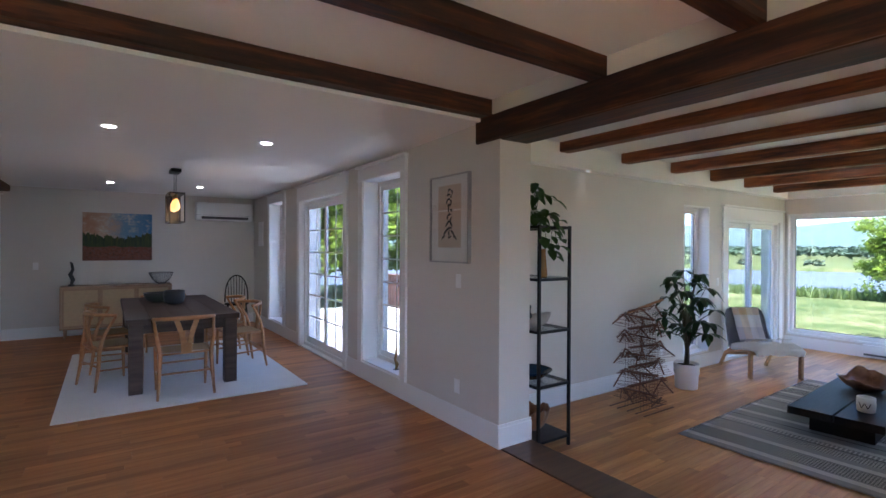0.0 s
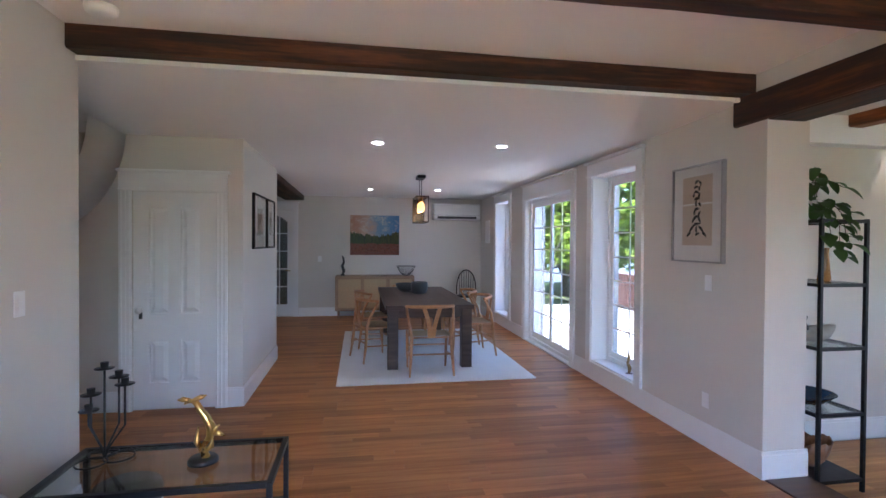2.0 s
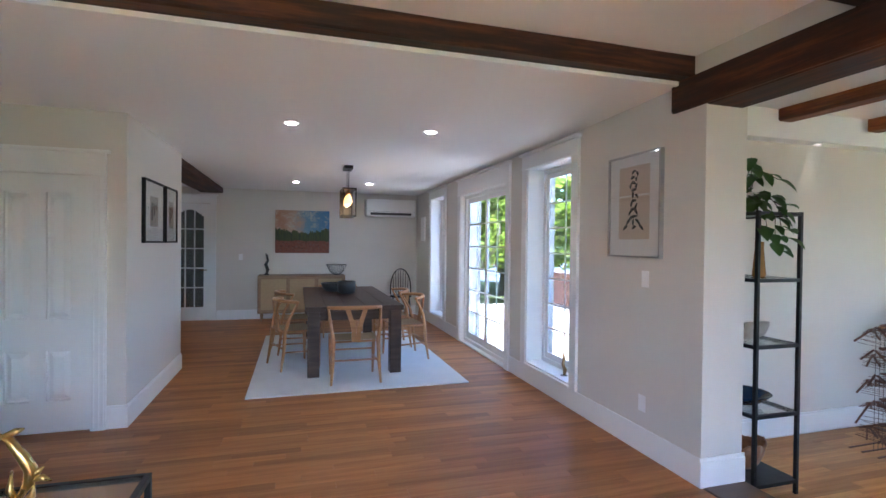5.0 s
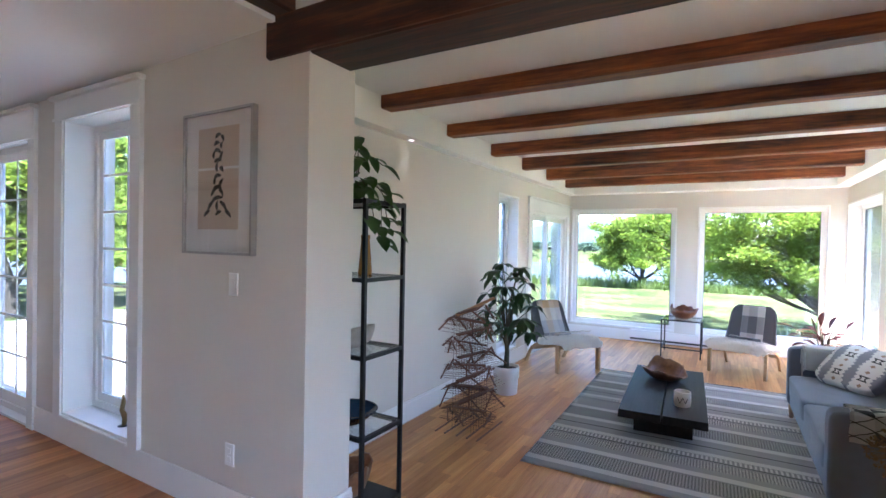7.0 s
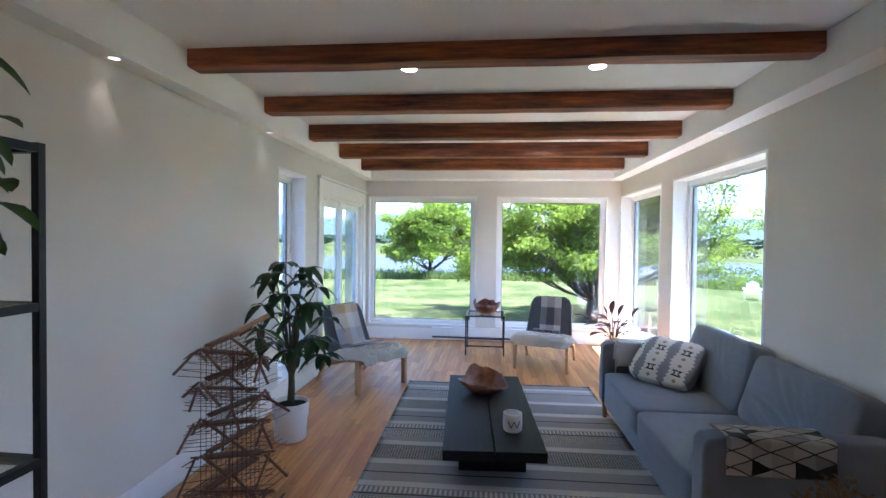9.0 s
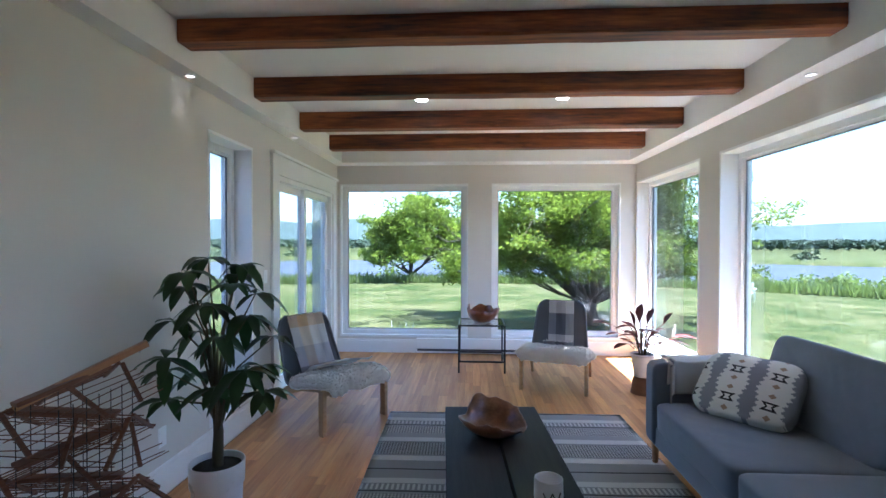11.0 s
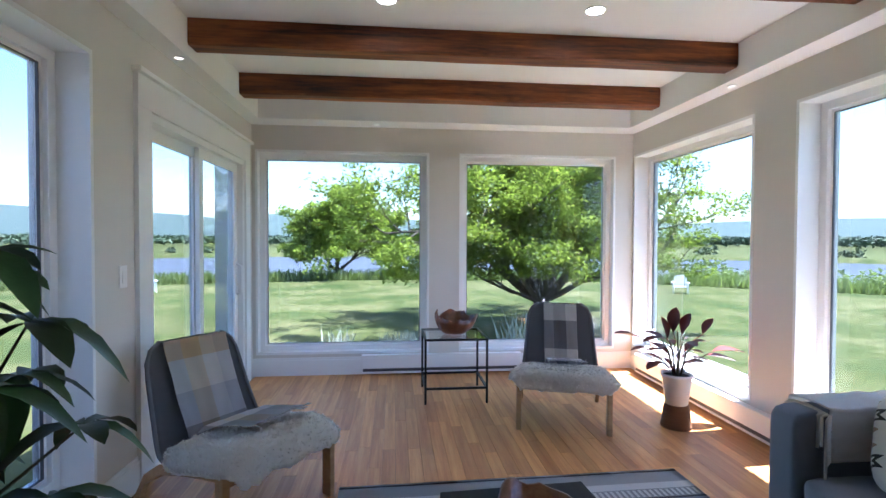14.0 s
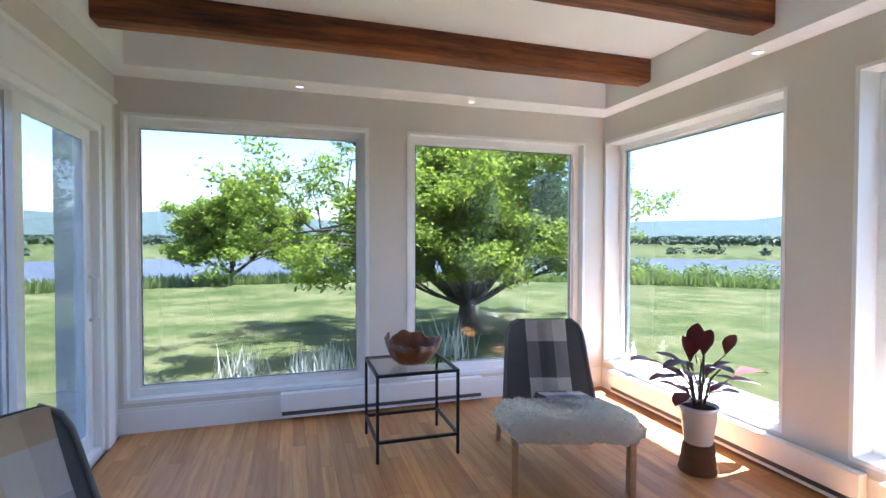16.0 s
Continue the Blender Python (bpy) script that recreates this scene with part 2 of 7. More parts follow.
LEAFFAR = pm("far_leaf", (0.055, 0.09, 0.042), 0.3, 0.4, 20, 0.7, 0.1, island=0.35)


def let_light_through(m, col, share):
    """Thin leaves: part of the light passes."""
    nt = m.node_tree
    b, o = nt.nodes["Principled BSDF"], nt.nodes["Material Output"]
    t, mx = N(nt, "ShaderNodeBsdfTranslucent"), nt.nodes.new("ShaderNodeMixShader")
    t.inputs[0].default_value = (*col, 1)
    mx.inputs[0].default_value = share
    nt.links.new(b.outputs[0], mx.inputs[1])
    nt.links.new(t.outputs[0], mx.inputs[2])
    nt.links.new(mx.outputs[0], o.inputs[0])


let_light_through(FLEECE, (0.92, 0.88, 0.80), 0.12)
for _m, _v in ((LEAFRED, 0.2), (LEAFTREE, 0.1), (LEAF, 0.35), (FLEECE, 0.1)):
    _m.node_tree.nodes["Principled BSDF"].inputs["Specular IOR Level"].default_value = _v
let_light_through(LEAFVINE, (0.10, 0.2, 0.03), 0.25)
let_light_through(LEAFTREE, (0.30, 0.39, 0.05), 0.5)
REED = pm("reed_blade", (0.19, 0.235, 0.075), 0.25, 0.5, 20, 0.8, 0.1, island=0.35)
let_light_through(REED, (0.22, 0.30, 0.07), 0.4)
SILVERGRASS = pm("silver_grass", (0.55, 0.56, 0.48), 0.15, 5, 20, 0.8, 0.1, island=0.3)
SIDING = pm("pale_siding", (0.68, 0.67, 0.64), 0.05, 2, 40, 0.7, 0.2)


def glass_mat(name, tint, gloss=1.0):
    m, nt, b = nodes_of(name)
    nt.nodes.remove(b)
    tr, gl = N(nt, "ShaderNodeBsdfTransparent"), N(nt, "ShaderNodeBsdfGlossy", Roughness=0.02)
    tr.inputs[0].default_value = (*tint, 1)
    lw = N(nt, "ShaderNodeLayerWeight", Blend=0.5)
    edge = mth(nt, "ADD", mth(nt, "MULTIPLY", mth(nt, "POWER", lw.outputs["Facing"], 4.0), 0.7), 0.035)
    mx = nt.nodes.new("ShaderNodeMixShader")
    nt.links.new(mth(nt, "MULTIPLY", edge, gloss), mx.inputs[0])
    nt.links.new(tr.outputs[0], mx.inputs[1])
    nt.links.new(gl.outputs[0], mx.inputs[2])
    nt.links.new(mx.outputs[0], nt.nodes["Material Output"].inputs[0])
    return m


PANE = glass_mat("window_glass", (0.62, 0.645, 0.655))
TABLEGLASS = glass_mat("table_glass", (0.90, 0.93, 0.92))
FRAMEGLASS = glass_mat("picture_glass", (0.97, 0.97, 0.97), 0.8)


def glow(name, col, strength):
    m, nt, b = nodes_of(name)
    b.inputs["Base Color"].default_value = (0.8, 0.8, 0.8, 1)
    b.inputs["Emission Color"].default_value = (*col, 1)
    b.inputs["Emission Strength"].default_value = strength
    return m


LED = glow("lit_led", (1.0, 0.93, 0.85), 2.5)
LEDSMALL = glow("lit_small_spot", (1.0, 0.86, 0.72), 0.08)
BULB = glow("lit_filament_bulb", (1.0, 0.42, 0.09), 0.12)


def grass_material():
    m, nt, b = nodes_of("lawn_grass")
    mp = coords(nt, (1, 1, 1), True)
    a, c, d = noise_tex(nt, mp, 0.5, 7, 0.72), noise_tex(nt, mp, 3.0, 5, 0.75), noise_tex(nt, mp, 40, 2)
    col = ramp(nt, a, [(0.40, (0.040, 0.056, 0.014)), (0.5, (0.084, 0.088, 0.027)), (0.60, (0.150, 0.135, 0.060))])
    col = mix(nt, mth(nt, "MULTIPLY", mth(nt, "MULTIPLY", c, c), 0.9), col, (0.035, 0.055, 0.012))
    col = mix(nt, mth(nt, "MULTIPLY", d, 0.35), col, (0.045, 0.075, 0.015))
    nt.links.new(col, b.inputs["Base Color"])
    b.inputs["Roughness"].default_value = 0.95
    b.inputs["Specular IOR Level"].default_value = 0.15
    bump(nt, b, d, 0.6, 0.03)
    return m


LAWN = grass_material()


def water_material():
    m, nt, b = nodes_of("river_water")
    mp = coords(nt, (0.5, 1.6, 1), True)
    b.inputs["Base Color"].default_value = (0.078, 0.092, 0.118, 1)
    b.inputs["Roughness"].default_value = 0.3
    b.inputs["Specular IOR Level"].default_value = 0.0
    bump(nt, b, noise_tex(nt, mp, 1.5, 4), 0.35, 0.05)
    return m


WATER = water_material()


def hill_material():
    m, nt, b = nodes_of("hazed_hill_woods")
    mp = coords(nt, (1, 1, 1), True)
    a = noise_tex(nt, mp, 0.05, 6)
    # the woods' blue-green cast is distance haze mixed into the colour
    nt.links.new(ramp(nt, a, [(0.35, (0.040, 0.064, 0.058)), (0.65, (0.056, 0.082, 0.074))]), b.inputs["Base Color"])
    b.inputs["Roughness"].default_value = 1.0
    return m


HILL = hill_material()


def uv_of(nt):
    sp = nt.nodes.new("ShaderNodeSeparateXYZ")
    nt.links.new(nt.nodes.new("ShaderNodeTexCoord").outputs["UV"], sp.inputs[0])
    return sp.outputs[0], sp.outputs[1]


def weave(nt, b, scale=500, strength=0.5):
    mp = coords(nt)
    bump(nt, b, noise_tex(nt, mp, scale, 2), strength, 0.002)
    b.inputs["Roughness"].default_value = 0.92
    b.inputs["Sheen Weight"].default_value = 0.2


def plaid(name, across, along):
    """Checked blanket: two stripe sequences multiplied, over the cloth's own u and v."""
    m, nt, b = nodes_of(name)
    u, v = uv_of(nt)
    cu, cv = ramp(nt, u, across, True), ramp(nt, v, along, True)
    nt.links.new(mix(nt, 0.62, cu, cv), b.inputs["Base Color"])
    weave(nt, b)
    return m


_g, _w, _y, _l = (0.17, 0.17, 0.19), (0.90, 0.88, 0.84), (0.80, 0.60, 0.33), (0.60, 0.60, 0.63)
PLAID_Y = plaid("yellow_grey_plaid", [(0, _l), (0.25, _y), (0.52, _w), (0.76, _l), (1, _l)],
                [(0, _y), (0.12, _w), (0.26, _l), (0.42, _g), (0.6, _w), (0.78, _g), (0.97, _g)])
PLAID_G = plaid("grey_white_plaid", [(0, _l), (0.3, _g), (0.66, _w), (1, _w)],
                [(0, _w), (0.15, _g), (0.34, _w), (0.5, _g), (0.72, _w), (0.86, _g), (0.97, _g)])


def rug_material():
    m, nt, b = nodes_of("striped_flatweave")
    u, v = uv_of(nt)
    dk, md, lt, bk = (0.42, 0.415, 0.40), (0.52, 0.51, 0.495), (0.92, 0.90, 0.86), (0.08, 0.08, 0.083)
    unit = [(0, md), (0.10, lt), (0.17, dk), (0.40, lt), (0.47, md), (0.70, bk), (0.715, dk), (0.80, lt), (0.86, md), (0.97, bk), (0.985, md)]
    f = mth(nt, "FRACT", mth(nt, "MULTIPLY", u, 3.0))
    base = ramp(nt, f, unit, True)
    # small woven diamonds and dashes inside the dark bands
    ck = nt.nodes.new("ShaderNodeTexChecker")
    cx = nt.nodes.new("ShaderNodeCombineXYZ")
    nt.links.new(mth(nt, "ADD", mth(nt, "MULTIPLY", u, 150), mth(nt, "MULTIPLY", v, 95)), cx.inputs[0])
    nt.links.new(mth(nt, "SUBTRACT", mth(nt, "MULTIPLY", u, 150), mth(nt, "MULTIPLY", v, 95)), cx.inputs[1])
    nt.links.new(cx.outputs[0], ck.inputs["Vector"])
    ck.inputs["Scale"].default_value = 1.0
    ck.inputs["Color1"].default_value = (0.30, 0.30, 0.30, 1)
    ck.inputs["Color2"].default_value = (1.7, 1.68, 1.6, 1)
    fig = ramp(nt, f, [(0, (0, 0, 0)), (0.19, (1, 1, 1)), (0.38, (0, 0, 0)), (0.55, (1, 1, 1)), (0.68, (0, 0, 0)), (0.98, (0, 0, 0))], True)
    col = mix(nt, mth(nt, "MULTIPLY", fig, 0.8), base, mix(nt, 1.0, base, ck.outputs[0], "MULTIPLY"))
    # dashes
    d = mth(nt, "GREATER_THAN", mth(nt, "FRACT", mth(nt, "MULTIPLY", v, 62)), 0.5)
    dz = ramp(nt, f, [(0, (0, 0, 0)), (0.725, (1, 1, 1)), (0.79, (0, 0, 0)), (1, (0, 0, 0))], True)
    col = mix(nt, mth(nt, "MULTIPLY", dz, d), col, lt)
    mp = coords(nt)
    sp = noise_tex(nt, mp, 160, 2)
    col = mix(nt, mth(nt, "MULTIPLY", sp, 0.22), col, (0.20, 0.20, 0.20))
    nt.links.new(col, b.inputs["Base Color"])
    b.inputs["Roughness"].default_value = 0.96
    bump(nt, b, mth(nt, "SINE", mth(nt, "MULTIPLY", u, 1900)), 0.12, 0.002)
    return m


RUG = rug_material()


def ikat():
    m, nt, b = nodes_of("stepped_motif_cotton")
    u, v = uv_of(nt)
    pale, grey, black, tan = (0.74, 0.72, 0.68), (0.24, 0.245, 0.27), (0.025, 0.024, 0.026), (0.36, 0.25, 0.17)
    # jagged grey bands, their edges cut into steps
    step = mth(nt, "DIVIDE", mth(nt, "FLOOR", mth(nt, "MULTIPLY", v, 60)), 60)
    saw = mth(nt, "MULTIPLY", mth(nt, "PINGPONG", mth(nt, "MULTIPLY", step, 13), 0.5), 0.20)
    wide = mth(nt, "MULTIPLY", mth(nt, "PINGPONG", mth(nt, "MULTIPLY", step, 2.2), 0.5), 0.22)
    off = mth(nt, "ABSOLUTE", mth(nt, "SUBTRACT", mth(nt, "FRACT", mth(nt, "MULTIPLY", u, 2.5)), 0.5))
    band = mth(nt, "LESS_THAN", off, mth(nt, "ADD", mth(nt, "ADD", saw, wide), 0.06))
    col = mix(nt, band, pale, grey)
    # a column of bow-tie stars and diamonds in each pale band
    du = mth(nt, "ABSOLUTE", mth(nt, "SUBTRACT", mth(nt, "FRACT", mth(nt, "ADD", mth(nt, "MULTIPLY", u, 2.5), 0.5)), 0.5))
    dv = mth(nt, "ABSOLUTE", mth(nt, "SUBTRACT", mth(nt, "FRACT", mth(nt, "MULTIPLY", v, 2.2)), 0.5))
    bow = mth(nt, "MULTIPLY", mth(nt, "LESS_THAN", dv, 0.13), mth(nt, "LESS_THAN", mth(nt, "MULTIPLY", du, 0.8), mth(nt, "ADD", mth(nt, "MULTIPLY", dv, 0.7), 0.07)))
    core = mth(nt, "MULTIPLY", mth(nt, "LESS_THAN", dv, 0.075), mth(nt, "LESS_THAN", mth(nt, "MULTIPLY", du, 0.8), mth(nt, "ADD", mth(nt, "MULTIPLY", dv, 0.5), 0.03)))
    diam = mth(nt, "LESS_THAN", mth(nt, "ADD", mth(nt, "MULTIPLY", du, 0.9), mth(nt, "ABSOLUTE", mth(nt, "SUBTRACT", dv, 0.33))), 0.085)
    col = mix(nt, bow, col, black)
    col = mix(nt, core, col, pale)
    col = mix(nt, diam, col, tan)
    nt.links.new(col, b.inputs["Base Color"])
    weave(nt, b, 420)
    return m


def triangles():
    m, nt, b = nodes_of("triangle_print_cotton")
    u, v = uv_of(nt)
    sk = mth(nt, "SUBTRACT", mth(nt, "MULTIPLY", u, 6.0), mth(nt, "MULTIPLY", v, 2.6))
    s2 = mth(nt, "ADD", mth(nt, "MULTIPLY", u, 6.0), mth(nt, "MULTIPLY", v, 2.6))
    rr = mth(nt, "MULTIPLY", v, 5.2)
    cell = mth(nt, "ADD", mth(nt, "ADD", mth(nt, "MULTIPLY", mth(nt, "FLOOR", sk), 12.9898), mth(nt, "MULTIPLY", mth(nt, "FLOOR", s2), 78.233)), mth(nt, "MULTIPLY", mth(nt, "FLOOR", rr), 37.719))
    h = mth(nt, "FRACT", mth(nt, "MULTIPLY", mth(nt, "SINE", cell), 43758.5453))
    col = ramp(nt, h, [(0, (0.03, 0.03, 0.035)), (0.09, (0.42, 0.40, 0.39)), (0.26, (0.74, 0.71, 0.66)), (0.7, (0.60, 0.57, 0.53)), (1, (0.78, 0.75, 0.70))], True)

    def near(x):
        return mth(nt, "LESS_THAN", mth(nt, "ABSOLUTE", mth(nt, "SUBTRACT", mth(nt, "FRACT", x), 0.5)), 0.46)
    lines = mth(nt, "MULTIPLY", near(sk), near(s2))
    col = mix(nt, lines, (0.03, 0.03, 0.03), col)
    nt.links.new(col, b.inputs["Base Color"])
    weave(nt, b, 420)
    return m


IKAT, TRIANGLES = ikat(), triangles()


def painting_material():
    m, nt, b = nodes_of("landscape_painting")
    u, v = uv_of(nt)
    mp = nt.nodes.new("ShaderNodeMapping")
    nt.links.new(nt.nodes.new("ShaderNodeTexCoord").outputs["UV"], mp.inputs[0])
    n1, n2 = noise_tex(nt, mp, 5.0, 5, 0.65), noise_tex(nt, mp, 22.0, 3, 0.7)
    mp2 = nt.nodes.new("ShaderNodeMapping")
    mp2.inputs["Scale"].default_value = (26, 3, 1)
    nt.links.new(nt.nodes.new("ShaderNodeTexCoord").outputs["UV"], mp2.inputs[0])
    n3 = noise_tex(nt, mp2, 1.0, 4, 0.6)
    side = mth(nt, "ADD", u, mth(nt, "MULTIPLY", mth(nt, "SUBTRACT", n1, 0.5), 0.7))
    sky = ramp(nt, side, [(0.0, (0.42, 0.22, 0.13)), (0.35, (0.50, 0.36, 0.28)), (0.55, (0.17, 0.30, 0.45)), (1.0, (0.06, 0.20, 0.42))])
    cloud = ramp(nt, mth(nt, "ADD", n1, mth(nt, "MULTIPLY", mth(nt, "SUBTRACT", n2, 0.5), 0.4)), [(0.5, (0, 0, 0)), (0.68, (1, 1, 1))])
    sky = mix(nt, mth(nt, "MULTIPLY", cloud, 0.7), sky, (0.62, 0.58, 0.48))
    trees = ramp(nt, n3, [(0.3, (0.012, 0.03, 0.02)), (0.6, (0.05, 0.075, 0.02)), (0.8, (0.12, 0.09, 0.02))])
    field = ramp(nt, n2, [(0.3, (0.05, 0.03, 0.025)), (0.5, (0.20, 0.06, 0.03)), (0.75, (0.10, 0.10, 0.11))])
    hor = mth(nt, "ADD", mth(nt, "MULTIPLY", mth(nt, "SUBTRACT", n3, 0.5), 0.28), mth(nt, "MULTIPLY", mth(nt, "ABSOLUTE", mth(nt, "SUBTRACT", u, 0.5)), 0.25))
    is_tree = mth(nt, "LESS_THAN", v, mth(nt, "ADD", hor, 0.46))
    is_field = mth(nt, "LESS_THAN", v, mth(nt, "ADD", mth(nt, "MULTIPLY", n1, 0.1), 0.24))
    col = mix(nt, is_field, mix(nt, is_tree, sky, trees), field)
    nt.links.new(col, b.inputs["Base Color"])
    b.inputs["Roughness"].default_value = 0.6
    bump(nt, b, n2, 0.4, 0.004)
    return m


PAINTING = painting_material()

# ---------------------------------------------------------------- mesh helpers


def box(bm, x0, x1, y0, y1, z0, z1, m=None):
    vs = [bm.verts.new(v) for v in ((x0, y0, z0), (x1, y0, z0), (x1, y1, z0), (x0, y1, z0), (x0, y0, z1), (x1, y0, z1), (x1, y1, z1), (x0, y1, z1))]
    for f in ((3, 2, 1, 0), (4, 5, 6, 7), (0, 1, 5, 4), (1, 2, 6, 5), (2, 3, 7, 6), (3, 0, 4, 7)):
        bm.faces.new([vs[k] for k in f])
    if m is not None:
        bmesh.ops.transform(bm, matrix=m, verts=vs)
    return vs


def soft(bm, w=0.004, seg=2):
    bmesh.ops.bevel(bm, geom=bm.edges[:], offset=w, segments=seg, affect="EDGES", profile=0.5)
    return bm


def bx(*a, w=0.0, seg=2):
    bm = bmesh.new()
    box(bm, *a)
    return soft(bm, w, seg) if w else bm


def tube(bm, pts, r, n=8, caps=True):
    """A round rod along points; r is a number or one per point."""
    pts = [Vector(p) for p in pts]
    rs = r if isinstance(r, (list, tuple)) else [r] * len(pts)
    up = Vector((0.13, 0.07, 1)) if abs((pts[-1] - pts[0]).normalized().z) < 0.9 else Vector((1, 0.1, 0))
    rings = []
    for k, p in enumerate(pts):
        d = (pts[min(k + 1, len(pts) - 1)] - pts[max(k - 1, 0)]).normalized()
        a = d.cross(up).normalized()
        b = a.cross(d)
        rings.append([bm.verts.new(p + (a * math.cos(2 * math.pi * j / n) + b * math.sin(2 * math.pi * j / n)) * rs[k]) for j in range(n)])
    for q, w in zip(rings, rings[1:]):
        for j in range(n):
            f = bm.faces.new((q[j], q[(j + 1) % n], w[(j + 1) % n], w[j]))
            f.smooth = n > 4
    if caps:
        bm.faces.new(rings[0][::-1])
        bm.faces.new(rings[-1])
    return bm


def lathe(bm, profile, n=28, at=(0, 0, 0), wob=None):
    rings = []
    for r, z in profile:
        ring = []
        for j in range(n):
            a = 2 * math.pi * j / n
            rr, zz = (r, z) if wob is None else wob(r, z, a)
            ring.append(bm.verts.new((at[0] + rr * math.cos(a), at[1] + rr * math.sin(a), at[2] + zz)))
        rings.append(ring)
    for q, w in zip(rings, rings[1:]):
        for j in range(n):
            f = bm.faces.new((q[j], q[(j + 1) % n], w[(j + 1) % n], w[j]))
            f.smooth = True
    if profile[0][0] > 1e-4:
        bm.faces.new(rings[0][::-1])
    if profile[-1][0] > 1e-4:
        bm.faces.new(rings[-1])
    return bm


def sheet(fn, nu, nv, thick=0.0):
    """A cloth or curved sheet from fn(u, v), with its u and v as UVs."""
    bm = bmesh.new()
    uvl = bm.loops.layers.uv.new("UVMap")
    g = [[bm.verts.new(fn(i / nu, j / nv)) for j in range(nv + 1)] for i in range(nu + 1)]
    for i in range(nu):
        for j in range(nv):
            f = bm.faces.new((g[i][j], g[i + 1][j], g[i + 1][j + 1], g[i][j + 1]))
            f.smooth = True
            for lp, (a, c) in zip(f.loops, ((i, j), (i + 1, j), (i + 1, j + 1), (i, j + 1))):
                lp[uvl].uv = (a / nu, c / nv)
    if thick:
        bmesh.ops.solidify(bm, geom=bm.faces[:], thickness=thick)
    return bm


def quad_uv(bm, co):
    uvl = bm.loops.layers.uv.verify()
    f = bm.faces.new([bm.verts.new(c) for c in co])
    for lp, q in zip(f.loops, ((0, 0), (1, 0), (1, 1), (0, 1))):
        lp[uvl].uv = q
    return f


def part(name, bm, material, parent=None, label="", smooth=False):
    me = bpy.data.meshes.new(name)
    if smooth:
        for f in bm.faces:
            f.smooth = True
    bm.to_mesh(me)
    bm.free()
    me.materials.append(material)
    ob = new(name, me)
    ob.parent = parent
    return tagged(ob, label) if label else ob


def thing(name, label, category, m=None, group="", kind=""):
    e = new(name)
    e.empty_display_size = 0.1
    if m is not None:
        e.matrix_world = m
    return tagged(e, label, category, group, kind)


def setting(name, bm, material, label=""):
    return tagged(part(name, bm, material), label, kind="structure")


def again(src, name, parent, m):
    """Another piece on the same mesh."""
    ob = new(name, src.data)
    ob.parent = parent
    ob.matrix_local = m
    return ob

# ---------------------------------------------------------------- structure
F = 0.155                     # the house floor; the sunroom lies one step lower, at 0
CL, CD, CS = 2.79, 2.60, 2.735   # ceilings: living room, dining room, sunroom


def wall(name, axis, a0, a1, t0, t1, z0, z1, holes, material=None, label="warm white painted plaster wall"):
    """A wall along axis from a0 to a1, between t0 and t1 across it, with openings (a0, a1, z0, z1) through it."""
    bm = bmesh.new()

    us = sorted({a0, a1, *(q for h in holes for q in h[:2])})
    ws = sorted({z0, z1, *(q for h in holes for q in h[2:])})
    filled = {(i, j) for i in range(len(us) - 1) for j in range(len(ws) - 1)
              if not any(h[0] - 1e-6 < us[i] < h[1] - 1e-6 and h[2] - 1e-6 < ws[j] < h[3] - 1e-6 for h in holes)}
    made = {}

    def vert(i, j, t):
        if (i, j, t) not in made:
            made[i, j, t] = bm.verts.new((us[i], t, ws[j]) if axis == "x" else (t, us[i], ws[j]))
        return made[i, j, t]
    for i, j in filled:
        for t in (t0, t1):
            bm.faces.new((vert(i, j, t), vert(i + 1, j, t), vert(i + 1, j + 1, t), vert(i, j + 1, t)))
        for n, p, q in (((i - 1, j), (i, j), (i, j + 1)), ((i + 1, j), (i + 1, j), (i + 1, j + 1)), ((i, j - 1), (i, j), (i + 1, j)), ((i, j + 1), (i, j + 1), (i + 1, j + 1))):
            if n not in filled:
                bm.faces.new((vert(*p, t0), vert(*q, t0), vert(*q, t1), vert(*p, t1)))
    bmesh.ops.recalc_face_normals(bm, faces=bm.faces[:])
    return setting(name, bm, material or WALL, label)


# house: wall with the dining windows, thick old outer wall that ends in a stub beside the sunroom
HOLES_D = [(1.46, 2.34, 0.335, 2.42), (2.88, 4.55, F, 2.34), (5.40, 6.22, 0.335, 2.42)]
wall("wall_dining_windows", "y", 0.0, 7.4, 0.015, 0.33, -0.6, CL, HOLES_D)
wall("wall_living_east", "y", -4.8, -3.16, 0.015, 0.33, -0.6, CL, [])
setting("wall_over_girder", bx(0.015, 0.33, -3.16, 0.0, 2.66, CL), WALL, "warm white plaster strip above the girder")
wall("wall_far", "x", -5.2, 0.33, 7.4, 7.6, -0.6, CL, [(-4.56, -3.87, F, 2.30)])
wall("wall_closet", "x", -6.0, -3.605, 1.965, 2.06, -0.6, CL, [(-4.53, -3.836, F, 2.115)])
setting("wall_closet_side", bx(-3.70, -3.605, 2.06, 3.80, -0.6, CD), WALL, "warm white plaster wall beside the closet")
setting("wall_closet_back", bx(-6.0, -3.70, 3.70, 3.80, -0.6, CD), WALL)
setting("wall_hall_west", bx(-5.3, -5.2, 3.80, 7.6, -0.6, CD), WALL)
setting("wall_living_west", bx(-4.21, -4.06, -4.8, 0.22, -0.6, CL), WALL, "warm white plaster wall with a light switch")
setting("wall_stair_west", bx(-6.1, -6.0, 0.0, 3.7, -0.6, 5.2), WALL)
setting("wall_stair_south", bx(-6.1, -4.2105, -0.1, 0.0, -0.6, 5.2), WALL)
